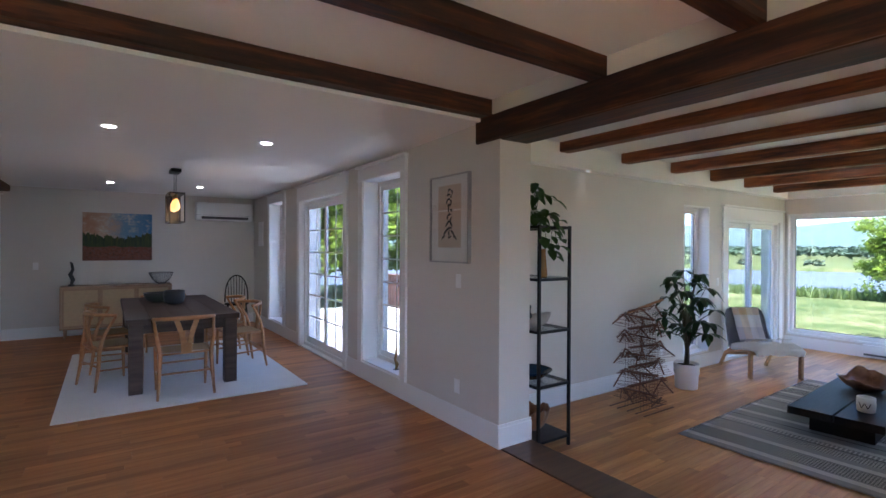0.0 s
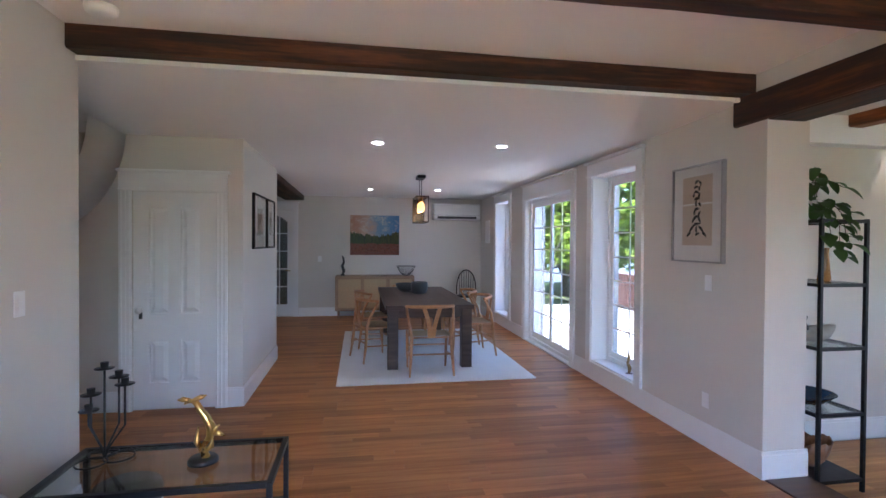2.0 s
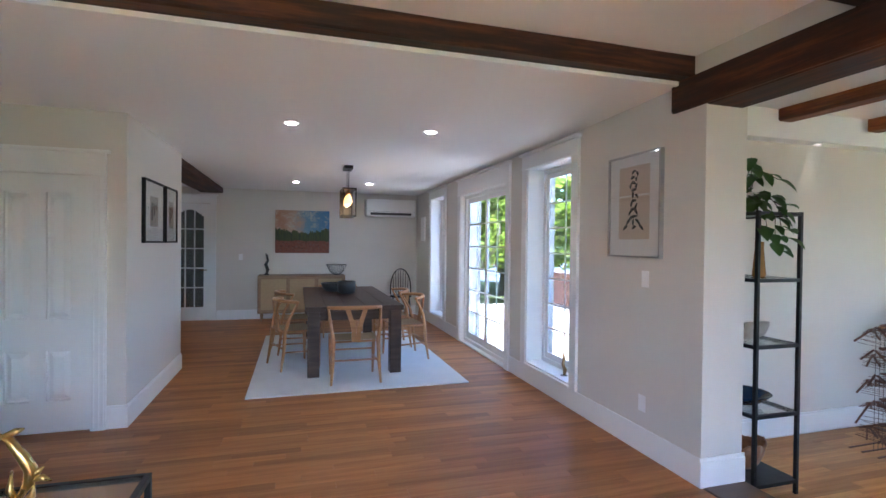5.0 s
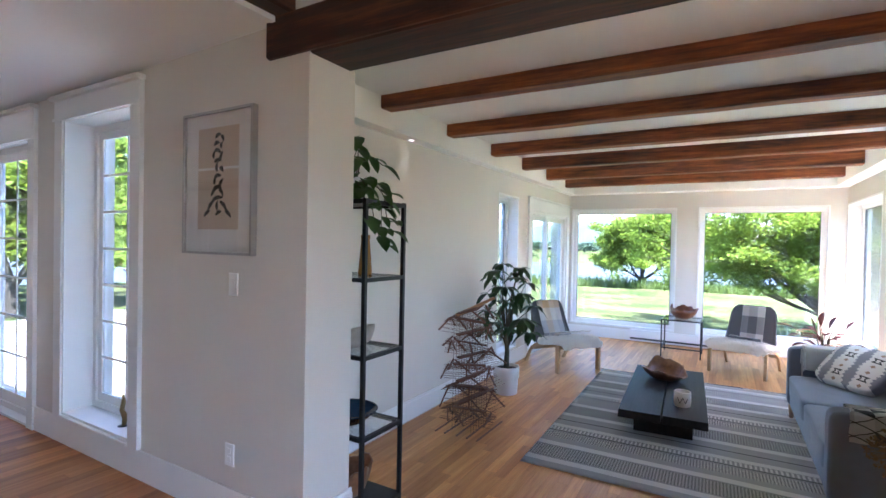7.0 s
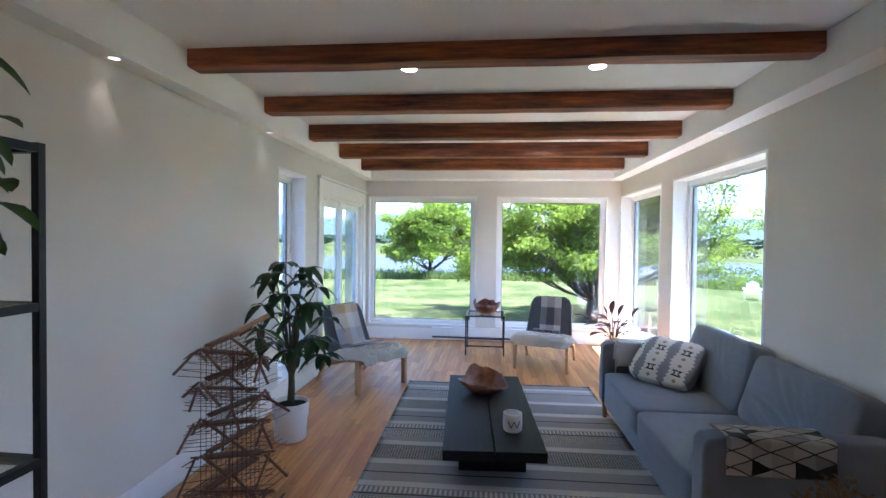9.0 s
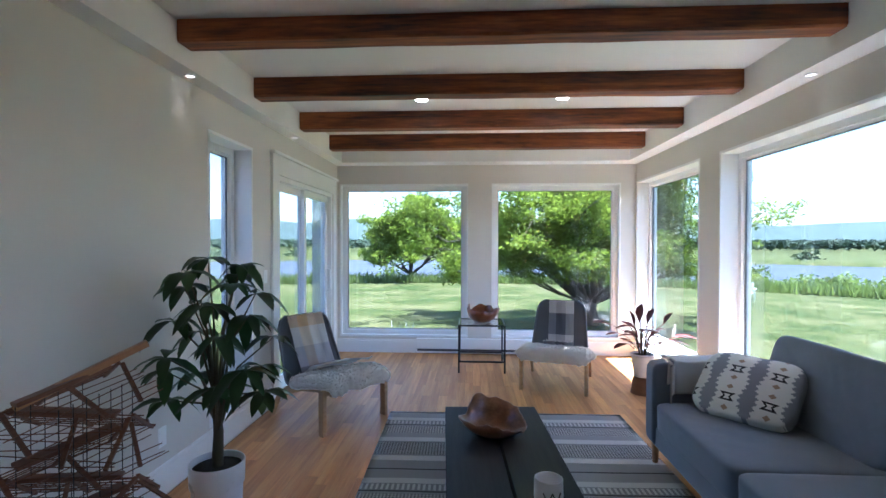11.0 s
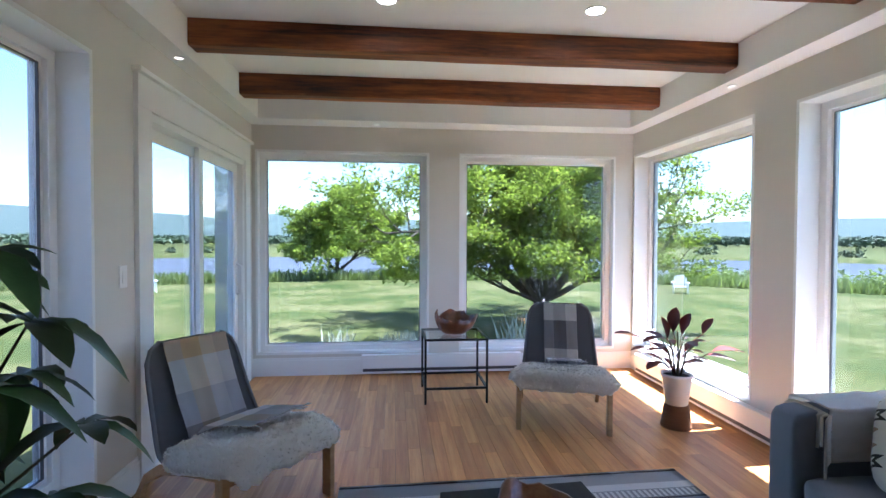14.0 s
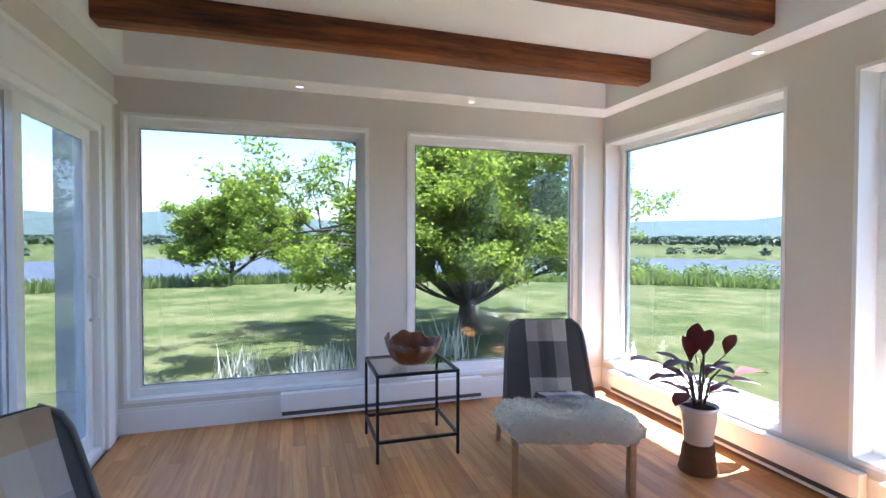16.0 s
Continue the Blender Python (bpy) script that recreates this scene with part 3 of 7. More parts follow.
wall("wall_living_south", "x", -4.21, 0.33, -4.95, -4.8, -0.6, CL, [(-3.2, -1.0, 0.6, 2.3)])
# sunroom
HA, HB = (-0.97, 0.755, 0.21, 2.256), (-2.955, -1.28, 0.21, 2.256)
HC, HD = (5.44, 7.18, 0.23, 2.270), (3.27, 5.08, 0.23, 2.262)
HE, HS = (3.98, 4.66, 0.19, 2.25), (5.17, 6.94, 0.0, 2.10)
wall("wall_sunroom_far", "y", -3.41, 1.05, 7.2, 7.42, -0.6, 3.0, [HA, HB])
wall("wall_sunroom_right", "x", 0.33, 7.2, -3.41, -3.15, -0.6, 3.0, [HC, HD])
wall("wall_sunroom_left", "x", 0.33, 7.2, 0.79, 1.05, -0.6, 3.0, [HE, HS])
# ceilings
setting("ceiling_living", bx(-4.21, 0.33, -4.95, 0.22, CL, CL + 0.1), CEIL, "white plaster ceiling")
_cb = bmesh.new()
_cp = [(0.2205, 2.639), (2.0, 2.5985), (7.4, 2.592), (7.4, CL + 0.1), (0.2205, CL + 0.1)]
_ca, _cz = [[_cb.verts.new((x, y, z)) for y, z in _cp] for x in (-6.0, 0.0145)]
_cb.faces.new(_ca)
_cb.faces.new(_cz[::-1])
for k in range(5):
    _cb.faces.new((_ca[k], _cz[k], _cz[(k + 1) % 5], _ca[(k + 1) % 5]))
bmesh.ops.recalc_face_normals(_cb, faces=_cb.faces[:])
setting("ceiling_dining", _cb, CEIL, "white plaster ceiling that sags a little from the beam")
setting("ceiling_sunroom", bx(0.33, 7.2, -3.15, 0.79, CS, CS + 0.2), CEIL, "white plaster tray ceiling")
for _n, _b in (("soffit_left", (0.33, 7.2, 0.655, 0.7895, 2.50, CS - 0.001)), ("soffit_right", (0.33, 7.2, -3.1495, -2.975, 2.50, CS - 0.001)),
               ("soffit_far", (6.93, 7.1995, -2.975, 0.655, 2.50, CS - 0.001))):
    setting(_n, bx(*_b), CEIL, "white boxed soffit below the tray ceiling")
setting("roof_house", bx(-6.4, 0.6, -5.4, 10.0, 3.02, 3.2), SIDING, "roof over the house")
# out of view; this overhang is sized to shorten the sun patch indoors
setting("roof_sunroom", bx(0.6, 7.75, -3.95, 1.25, 3.02, 3.2), SIDING, "unseen roof over the sunroom, overhang sized to trim the sun")
# fascia strip under the last living beam, where the dining ceiling begins
setting("trim_beam_strip", bx(-4.06, 0.0, 0.19, 0.22, 2.634, 2.6605), TRIM, "cream trim strip under the beam")
# subfloors; the boards lie on them
setting("floor_house_base", bx(-6.0, 0.33, -4.8, 9.6, -0.6, F - 0.02), THRESH)
setting("floor_sunroom_base", bx(0.33, 7.2, -3.15, 0.79, -0.6, -0.02), THRESH)
setting("threshold", bx(0.03, 0.345, -3.15, -0.005, F - 0.03, F + 0.002, w=0.004), THRESH, "dark brown wooden threshold board above the step")
setting("step_riser", bx(0.3305, 0.338, -3.15, 0.79, 0.0, F - 0.031), THRESH, "dark brown wooden riser of the single step")

# baseboards with a small stepped cap
BB = [("y", -0.0, 2.46, 0.0, 0.0147, 1, F), ("y", 2.46, 2.77, 0.0, 0.0147, 1, F), ("y", 4.66, 7.4, 0.0, 0.0147, 1, F), ("x", 0.0, 0.345, -0.0153, -0.0003, -1, F),
      ("x", -3.76, 0.0, 7.385, 7.3997, -1, F), ("x", -6.0, -4.63, 1.95, 1.9647, -1, F), ("x", -3.735, -3.59, 1.95, 1.9647, -1, F),
      ("y", 1.965, 3.80, -3.6047, -3.59, 1, F), ("y", -4.8, 0.22, -4.0597, -4.045, 1, F), ("x", -4.06, 0.0, -4.7997, -4.785, 1, F),
      ("x", 0.345, 3.98, 0.775, 0.7897, -1, 0), ("x", 4.66, 5.02, 0.775, 0.7897, -1, 0), ("y", -3.15, 0.79, 7.185, 7.1997, -1, 0),
      ("x", 0.345, 7.185, -3.1497, -3.135, 1, 0), ("y", 0.0, 0.775, 0.3303, 0.345, 1, 0), ("x", 3.98, 4.66, 0.775, 0.7897, -1, 0)]
for ax, a0, a1, t0, t1, s, zz in BB:
    bm = bmesh.new()
    for lo, hi, q in ((0.0, 0.155, 0.0), (0.155, 0.178, 0.006)):
        u0, u1 = (t0, t1 - q) if s > 0 else (t0 + q, t1)
        if t0 < 0 < t1 or s < 0:
            u0, u1 = t0 + q, t1
        box(bm, a0, a1, u0, u1, zz + lo, zz + hi) if ax == "x" else box(bm, u0, u1, a0, a1, zz + lo, zz + hi)
    setting("baseboard", bm, TRIM, "white painted wooden baseboard")


# beams: hewn, a little uneven
def hewn(x0, x1, y0, y1, z0, z1, seed, n=26, along="x"):
    rnd = random.Random(seed)
    bm = bmesh.new()
    L = x1 - x0
    rings = []
    for k in range(n + 1):
        x = x0 + L * k / n
        w = [(noise.noise(Vector((x * 2.2, seed * 7.1 + j * 3.3, 0))) * 0.006) for j in range(4)]
        c = 0.012 + 0.006 * noise.noise(Vector((x * 3, seed, 9)))
        ya, yb, za, zb = y0 + w[0], y1 + w[1], z0 + w[2], z1
        prof = [(ya, za + c), (ya + c, za), (yb - c, za), (yb, za + c), (yb, zb), (ya, zb)]
        rings.append([bm.verts.new((x, p, q) if along == "x" else (p, x, q)) for p, q in prof])
    for a, b in zip(rings, rings[1:]):
        for j in range(6):
            bm.faces.new((a[j], a[(j + 1) % 6], b[(j + 1) % 6], b[j]) if along == "x" else (b[j], b[(j + 1) % 6], a[(j + 1) % 6], a[j]))
    bm.faces.new(rings[0][::-1] if along == "x" else rings[0])
    bm.faces.new(rings[-1] if along == "x" else rings[-1][::-1])
    bmesh.ops.recalc_face_normals(bm, faces=bm.faces[:])
    return bm


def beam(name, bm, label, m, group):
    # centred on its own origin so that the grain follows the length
    # m picks the shaded or the window-lit colour of the same wood
    return tagged(part(name, bm, BEAM_SHADED if m is None else BEAM_LIT if m == 1 else GIRDER_SHADED), label, "beam", group)


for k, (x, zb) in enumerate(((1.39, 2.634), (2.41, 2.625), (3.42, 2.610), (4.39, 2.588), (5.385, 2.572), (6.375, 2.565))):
    beam("ceiling_beam", hewn(-2.973, 0.653, x, x + 0.15, zb, CS - 0.0005, k + 1, along="y"), "rough-hewn dark reddish-brown timber ceiling beam, sunroom light in its colour", 1, "sunroom ceiling beams")
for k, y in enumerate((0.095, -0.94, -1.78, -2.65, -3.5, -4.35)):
    beam("ceiling_beam", hewn(-4.059, 0.0145, y, y + 0.125, 2.664, CL - 0.0005, k + 11), "rough-hewn dark brown timber ceiling beam, living room shade in its colour", None, "living room ceiling beams")
beam("girder", hewn(-4.7, 0.25, -0.022, 0.0145, 2.47, 2.66, 31, along="y"), "heavy dark brown hewn timber girder over the opening, shade in its colour", 2, "")
beam("girder", hewn(-3.15, -0.0005, 0.0147, 0.30, 2.47, 2.6595, 31, along="y"), "heavy dark brown hewn timber girder over the opening, shade in its colour", 2, "")
beam("hall_beam", hewn(3.805, 7.395, -4.05, -3.66, 2.50, CD - 0.0005, 33, along="y"), "dark brown hewn timber beam above the glazed door, shade in its colour", 2, "")


# ---- windows
def frame_bars(bm, axis, t0, t1, a0, a1, z0, z1, w, wb=None):
    wb = wb or w
    for u0, u1, w0, w1 in ((a0, a1, z1 - w, z1), (a0, a1, z0, z0 + wb), (a0, a0 + w, z0 + wb, z1 - w), (a1 - w, a1, z0 + wb, z1 - w)):
        box(bm, u0, u1, t0, t1, w0, w1) if axis == "x" else box(bm, t0, t1, u0, u1, w0, w1)
    return bm


def slab(axis, t0, t1, a0, a1, z0, z1):
    bm = bmesh.new()
    box(bm, a0, a1, t0, t1, z0, z1) if axis == "x" else box(bm, t0, t1, a0, a1, z0, z1)
    return bm


def pane(parent, axis, t, a0, a1, z0, z1):
    ob = part("pane", slab(axis, t, t + 0.006, a0, a1, z0, z1), PANE, parent)
    ob.visible_shadow = False
    return ob


def picture_window(name, axis, hole, inner, sign, deep=0.0):
    """A fixed window: a white frame whose face lies at the wall, a stepped sash and one pane."""
    a0, a1, z0, z1 = hole
    w = thing(name, "large fixed picture window in a white vinyl frame", "window", kind="structure")

    def span(d0, d1):
        return sorted((inner + sign * (d0 + (deep if d0 > 0 else 0.0)), inner + sign * (d1 + deep)))
    lining = frame_bars(bmesh.new(), axis, *span(-0.004, 0.12), a0, a1, z0, z1, 0.022, 0.025)
    part("window_lining", lining, TRIM, w)
    part("window_frame", frame_bars(bmesh.new(), axis, *span(0.075, 0.16), a0 + 0.022, a1 - 0.022, z0 + 0.025, z1 - 0.022, 0.05), VINYL, w)
    part("sash", frame_bars(bmesh.new(), axis, *span(0.10, 0.14), a0 + 0.072, a1 - 0.072, z0 + 0.075, z1 - 0.072, 0.02), VINYL, w)
    part("gasket", frame_bars(bmesh.new(), axis, *span(0.098, 0.112), a0 + 0.092, a1 - 0.092, z0 + 0.095, z1 - 0.092, 0.004), SHADEGREY, w)
    pane(w, axis, inner + sign * (0.118 + deep), a0 + 0.093, a1 - 0.093, z0 + 0.096, z1 - 0.093)
    return w


picture_window("window_1", "y", HA, 7.2, 1)
picture_window("window_2", "y", HB, 7.2, 1)
picture_window("window_3", "x", HC, -3.15, -1, 0.07)
picture_window("window_4", "x", HD, -3.15, -1, 0.07)
picture_window("window_5", "x", HE, 0.79, 1, 0.07)


def muntin_window(name, hole, rows, cols, label, panels=1):
    """A divided light in the thick dining wall: deep lining, casing with a cap board, sashes with muntins."""
    a0, a1, z0, z1 = hole
    w = thing(name, label, "window" if panels == 1 else "sliding door", kind="structure")
    door = panels > 1
    zc = F if door else z0 - 0.0
    # casing on the room side
    for u0, u1 in ((a0 - 0.105, a0), (a1, a1 + 0.105)):
        part("casing", slab("y", -0.012, 0.0147, u0, u1, (F if door else F + 0.18), z1), TRIM, w)
    part("head_casing", slab("y", -0.014, 0.0147, a0 - 0.105, a1 + 0.105, z1, 2.547), TRIM, w)
    cap = slab("y", -0.045, 0.0147, a0 - 0.125, a1 + 0.125, 2.548, 2.578)
    part("cap_moulding", soft(cap, 0.005), TRIM, w)
    part("fillet", slab("y", -0.024, 0.0147, a0 - 0.112, a1 + 0.112, z1 - 0.012, z1 + 0.006), TRIM, w)
    if not door:
        part("window_sill", soft(slab("y", -0.02, 0.2, a0 + 0.0005, a1 - 0.0005, z0 - 0.0, z0 + 0.022), 0.004), TRIM, w)
    part("lining", frame_bars(bmesh.new(), "y", 0.0, 0.26, a0, a1, z0 + (0.022 if not door else 0.0), z1, 0.018, 0.018), TRIM, w)
    f0 = z0 + (0.04 if not door else 0.018)
    o = -0.12 if door else 0.0        # the patio door sits nearer the room
    part("window_frame", frame_bars(bmesh.new(), "y", 0.185 + o, 0.26 + o, a0 + 0.018, a1 - 0.018, f0, z1 - 0.018, 0.045), VINYL, w)
    n = panels
    span = (a1 - a0 - 0.126) / n
    for k in range(n):
        p0, p1 = a0 + 0.063 + k * span - (0.02 if k else 0), a0 + 0.063 + (k + 1) * span + (0.02 if k < n - 1 else 0)
        t = 0.20 + o + 0.022 * k
        sash = part("sash", frame_bars(bmesh.new(), "y", t, t + 0.02, p0, p1, f0 + 0.045, z1 - 0.063, 0.05 if not door else 0.065, 0.06 if not door else 0.09), VINYL, w)
        s = 0.05 if not door else 0.065
        g0, g1, h0, h1 = p0 + s, p1 - s, f0 + 0.045 + (0.06 if not door else 0.09), z1 - 0.063 - s
        pane(sash, "y", t + 0.008, g0, g1, h0, h1)
        for c in range(1, cols):
            u = g0 + (g1 - g0) * c / cols
            part("muntin", slab("y", t + 0.001, t + 0.0075, u - 0.008, u + 0.008, h0, h1), VINYL, sash)
        for r in range(1, rows):
            z = h0 + (h1 - h0) * r / rows
            part("muntin", slab("y", t + 0.0012, t + 0.0073, g0, g1, z - 0.008, z + 0.008), VINYL, sash)
    return w


muntin_window("window_6", HOLES_D[0], 7, 2, "tall divided-light casement window in a deep white reveal")
DSL = muntin_window("door_1", HOLES_D[1], 6, 2, "white divided-light sliding patio door onto the deck", 2)
muntin_window("window_7", HOLES_D[2], 7, 2, "tall divided-light casement window in a deep white reveal")

# sliding door of the sunroom
SD = thing("door_2", "white vinyl sliding glass patio door with a wide white casing", "sliding door", kind="structure")
for u0, u1 in ((5.02, 5.17), (6.94, 7.065)):
    part("casing", slab("x", 0.765, 0.7897, u0, u1, 0.0, 2.10), TRIM, SD)
part("head_casing", slab("x", 0.763, 0.7897, 5.02, 7.065, 2.10, 2.275), TRIM, SD)
part("cap_moulding", soft(slab("x", 0.735, 0.7897, 4.995, 7.09, 2.276, 2.305), 0.005), TRIM, SD)
part("door_frame", frame_bars(bmesh.new(), "x", 0.785, 0.93, 5.1705, 6.9395, 0.0, 2.0995, 0.045, 0.04), VINYL, SD)
for k, (u0, u1, t) in enumerate(((5.215, 6.09, 0.875), (6.02, 6.895, 0.835))):
    s = part("door_panel", frame_bars(bmesh.new(), "x", t, t + 0.032, u0, u1, 0.04, 2.055, 0.075, 0.11), VINYL, SD)
    pane(s, "x", t + 0.014, u0 + 0.075, u1 - 0.075, 0.15, 1.98)
    if k:
        h = bmesh.new()
        tube(h, [(6.86, t - 0.002, 0.86), (6.86, t - 0.045, 0.88), (6.86, t - 0.045, 1.12), (6.86, t - 0.002, 1.14)], 0.011, 8)
        part("handle", h, VINYL, s, "white plastic pull handle")

# ---- closet door with its casing
CD1 = thing("door_3", "closed white four-panel closet door with a white knob", "door", kind="structure")
for u0, u1 in ((-4.63, -4.53), (-3.836, -3.736)):
    part("casing", bx(u0, u1, 1.935, 1.9647, F, 2.1025), TRIM, CD1)
    for q in (0.012, 0.046, 0.078):
        part("casing_bead", bx(u0 + q, u0 + q + 0.015, 1.926, 1.9348, F, 2.1025, w=0.004), TRIM, CD1)
part("head_casing", bx(-4.63, -3.736, 1.933, 1.9647, 2.115, 2.270), TRIM, CD1)
part("cap_moulding", bx(-4.655, -3.711, 1.905, 1.9647, 2.271, 2.295, w=0.004), TRIM, CD1)
part("fillet", bx(-4.635, -3.731, 1.928, 1.9647, 2.103, 2.121, w=0.003), TRIM, CD1)
_d0, _d1 = -4.525, -3.841
_dm = (_d0 + _d1) / 2
leafbm = bmesh.new()
for a, b, c, d in ((_d0, _d0 + 0.13, F + 0.005, 2.11), (_d1 - 0.13, _d1, F + 0.005, 2.11), (_d0 + 0.13, _d1 - 0.13, F + 0.005, F + 0.24), (_d0 + 0.13, _d1 - 0.13, 1.965, 2.11),
                   (_d0 + 0.13, _d1 - 0.13, F + 0.62, F + 0.86), (_dm - 0.05, _dm + 0.05, F + 0.24, F + 0.62), (_dm - 0.05, _dm + 0.05, F + 0.86, 1.965)):
    box(leafbm, a, b, 1.97, 2.005, c, min(d, 2.102))
leaf_ob = part("door_leaf", leafbm, TRIM, CD1)
for a, b in ((_d0 + 0.13, _dm - 0.05), (_dm + 0.05, _d1 - 0.13)):
    for c, d in ((F + 0.24, F + 0.62), (F + 0.86, 1.965)):
        p = bx(a + 0.0002, b - 0.0002, 1.9985, 2.0045, c + 0.0002, d - 0.0002)
        soft(p, 0.0001, 1)
        ring = [[p.verts.new(q) for q in ((a + i, y, c + i), (b - i, y, c + i), (b - i, y, d - i), (a + i, y, d - i))] for i, y in ((0.014, 1.9985), (0.022, 1.993), (0.048, 1.976))]
        for r0, r1 in zip(ring, ring[1:]):
            for k in range(4):
                p.faces.new((r0[k], r0[(k + 1) % 4], r1[(k + 1) % 4], r1[k]))
        p.faces.new(ring[-1])
        part("panel", p, TRIM, leaf_ob)
kb = bmesh.new()
lathe(kb, [(0.006, 0), (0.012, 0.012), (0.028, 0.03), (0.031, 0.045), (0.022, 0.058), (0.0, 0.062)], 18)
bmesh.ops.transform(kb, matrix=pose(_d0 + 0.06, 1.969, 1.05, 90), verts=kb.verts[:])
part("knob", kb, WHITEPOT, CD1, "white porcelain knob")
part("key_plate", bx(_d0 + 0.046, _d0 + 0.074, 1.9655, 1.9695, 0.97, 1.06, w=0.001), DARKCERAMIC, CD1, "dark metal key plate")

# ---- glazed door at the far end
FD = thing("door_4", "white fifteen-light glazed interior door with a brass lever", "door", kind="structure")
for u0, u1 in ((-4.66, -4.56), (-3.87, -3.77)):
    part("casing", bx(u0, u1, 7.372, 7.3997, F, 2.30), TRIM, FD)
part("head_casing", bx(-4.66, -3.77, 7.37, 7.3997, 2.30, 2.44), TRIM, FD)
part("cap_moulding", bx(-4.69, -3.74, 7.34, 7.3997, 2.441, 2.465, w=0.004), TRIM, FD)
fl = part("door_leaf", frame_bars(bmesh.new(), "x", 7.43, 7.465, -4.555, -3.875, F + 0.005, 2.295, 0.11, 0.24), TRIM, FD)
for c in range(1, 3):
    u = -4.445 + 0.46 * c / 3
    part("muntin", bx(u - 0.011, u + 0.011, 7.435, 7.46, F + 0.245, 2.185), TRIM, fl)
for r in range(1, 5):
    z = F + 0.245 + (2.185 - F - 0.245) * r / 5
    part("muntin", bx(-4.445, -3.985, 7.4355, 7.4595, z - 0.011, z + 0.011), TRIM, fl)
arch = bmesh.new()
for k in range(12):
    u0, u1 = -4.445 + 0.46 * k / 12, -4.445 + 0.46 * (k + 1) / 12
    h = 0.13 * (1 - math.sin(math.pi * (k + 0.5) / 12)) + 0.004
    box(arch, u0, u1, 7.434, 7.461, 2.185 - h, 2.1855)
part("arched_rail", arch, TRIM, fl)
gp = part("pane", bx(-4.445, -3.985, 7.446, 7.45, F + 0.245, 2.185), PANE, fl)
gp.visible_shadow = False
hb = bmesh.new()
tube(hb, [(-3.93, 7.43, 1.08), (-3.93, 7.385, 1.08), (-4.03, 7.38, 1.08)], 0.009, 8)
part("lever", hb, BRASS, FD, "dark brass lever")
# room behind it, with an opening added only to let in daylight
for nm, b in (("wall_back_room_west", (-5.3, -5.2, 7.6, 9.6, -0.6, 2.7)), ("wall_back_room_east", (-2.9, -2.8, 7.6, 9.6, -0.6, 2.7)), ("ceiling_back_room", (-5.3, -2.8, 7.6, 9.7, 2.6, 2.7))):
    setting(nm, bx(*b), WALL)
wall("wall_back_room_north", "x", -5.3, -2.8, 9.6, 9.7, -0.6, 2.7, [(-3.5, -3.0, 1.1, 1.9)])

# ---- curved underside of the stair beside the closet
cs = sheet(lambda u, v: (-4.58 - 0.80 * (1 - math.cos(u * math.pi / 2)), 1.35 + 0.612 * v, 2.644 - 0.95 * math.sin(u * math.pi / 2)), 20, 2, 0.03)
setting("stair_underside", cs, CEIL, "white plastered curved underside of a staircase")


# ---- recessed lights
def downlight(x, y, z, r, material, label, group):
    d = thing("recessed_light", label, "ceiling light", pose(x, y, z), group)
    ring = bmesh.new()
    lathe(ring, [(r * 0.8, -0.001), (r * 0.86, -0.007), (r, -0.006), (r * 1.02, 0.0)], 24)
    part("trim_ring", ring, TRIM, d)
    part("lens", lathe(bmesh.new(), [(0.0, -0.0035), (r * 0.8, -0.0035)], 24), material, d, "glowing lens")


for x, y in ((-2.39, 1.88), (-1.21, 1.81), (-2.37, 5.96), (-1.19, 5.81)):
    downlight(x, y, CD - (0.004 if y > 3 else 0.0), 0.055, LED, "lit round recessed downlight in the dining ceiling", "dining downlights")
for x, y in ((2.85, -0.64), (2.88, -1.88), (5.03, -0.57), (5.03, -1.80)):
    downlight(x, y, CS, 0.062, LED, "lit round recessed downlight between the sunroom beams", "sunroom downlights")
SPOTS = [(1.92, 0.72, 0, 0.06), (3.66, 0.72, 0, 0.06), (5.42, 0.72, 0, 0.06), (7.065, -0.44, 0.13, 0), (7.065, -1.79, 0.13, 0), (5.56, -3.06, 0, -0.08), (3.83, -3.06, 0, -0.08)]
for x, y, ox, oy in SPOTS:
    downlight(x, y, 2.50, 0.032, LEDSMALL, "small lit recessed spot in the soffit", "soffit spots")
    lp = new("spot_lamp", bpy.data.lights.new("spot_lamp", "SPOT"))
    lp.data.energy, lp.data.spot_size, lp.data.spot_blend, lp.data.color, lp.data.shadow_soft_size = 0.07, radians(50), 0.5, (1.0, 0.8, 0.62), 0.02
    lp.matrix_world = look((x, y, 2.485), (x + ox * 1.2, y + oy * 1.2, 2.0))

# ---------------------------------------------------------------- outdoors


def ground_z(r):
    if r < 26:
        return -0.62
    if r < 34:
        t = (r - 26) / 8
        return -0.62 - 2.2 * t * t * (3 - 2 * t)
    if r < 88:
        return -2.82
    if r < 96:
        t = (r - 88) / 8
        return -2.82 + 1.5 * t * t * (3 - 2 * t)
    return -1.32


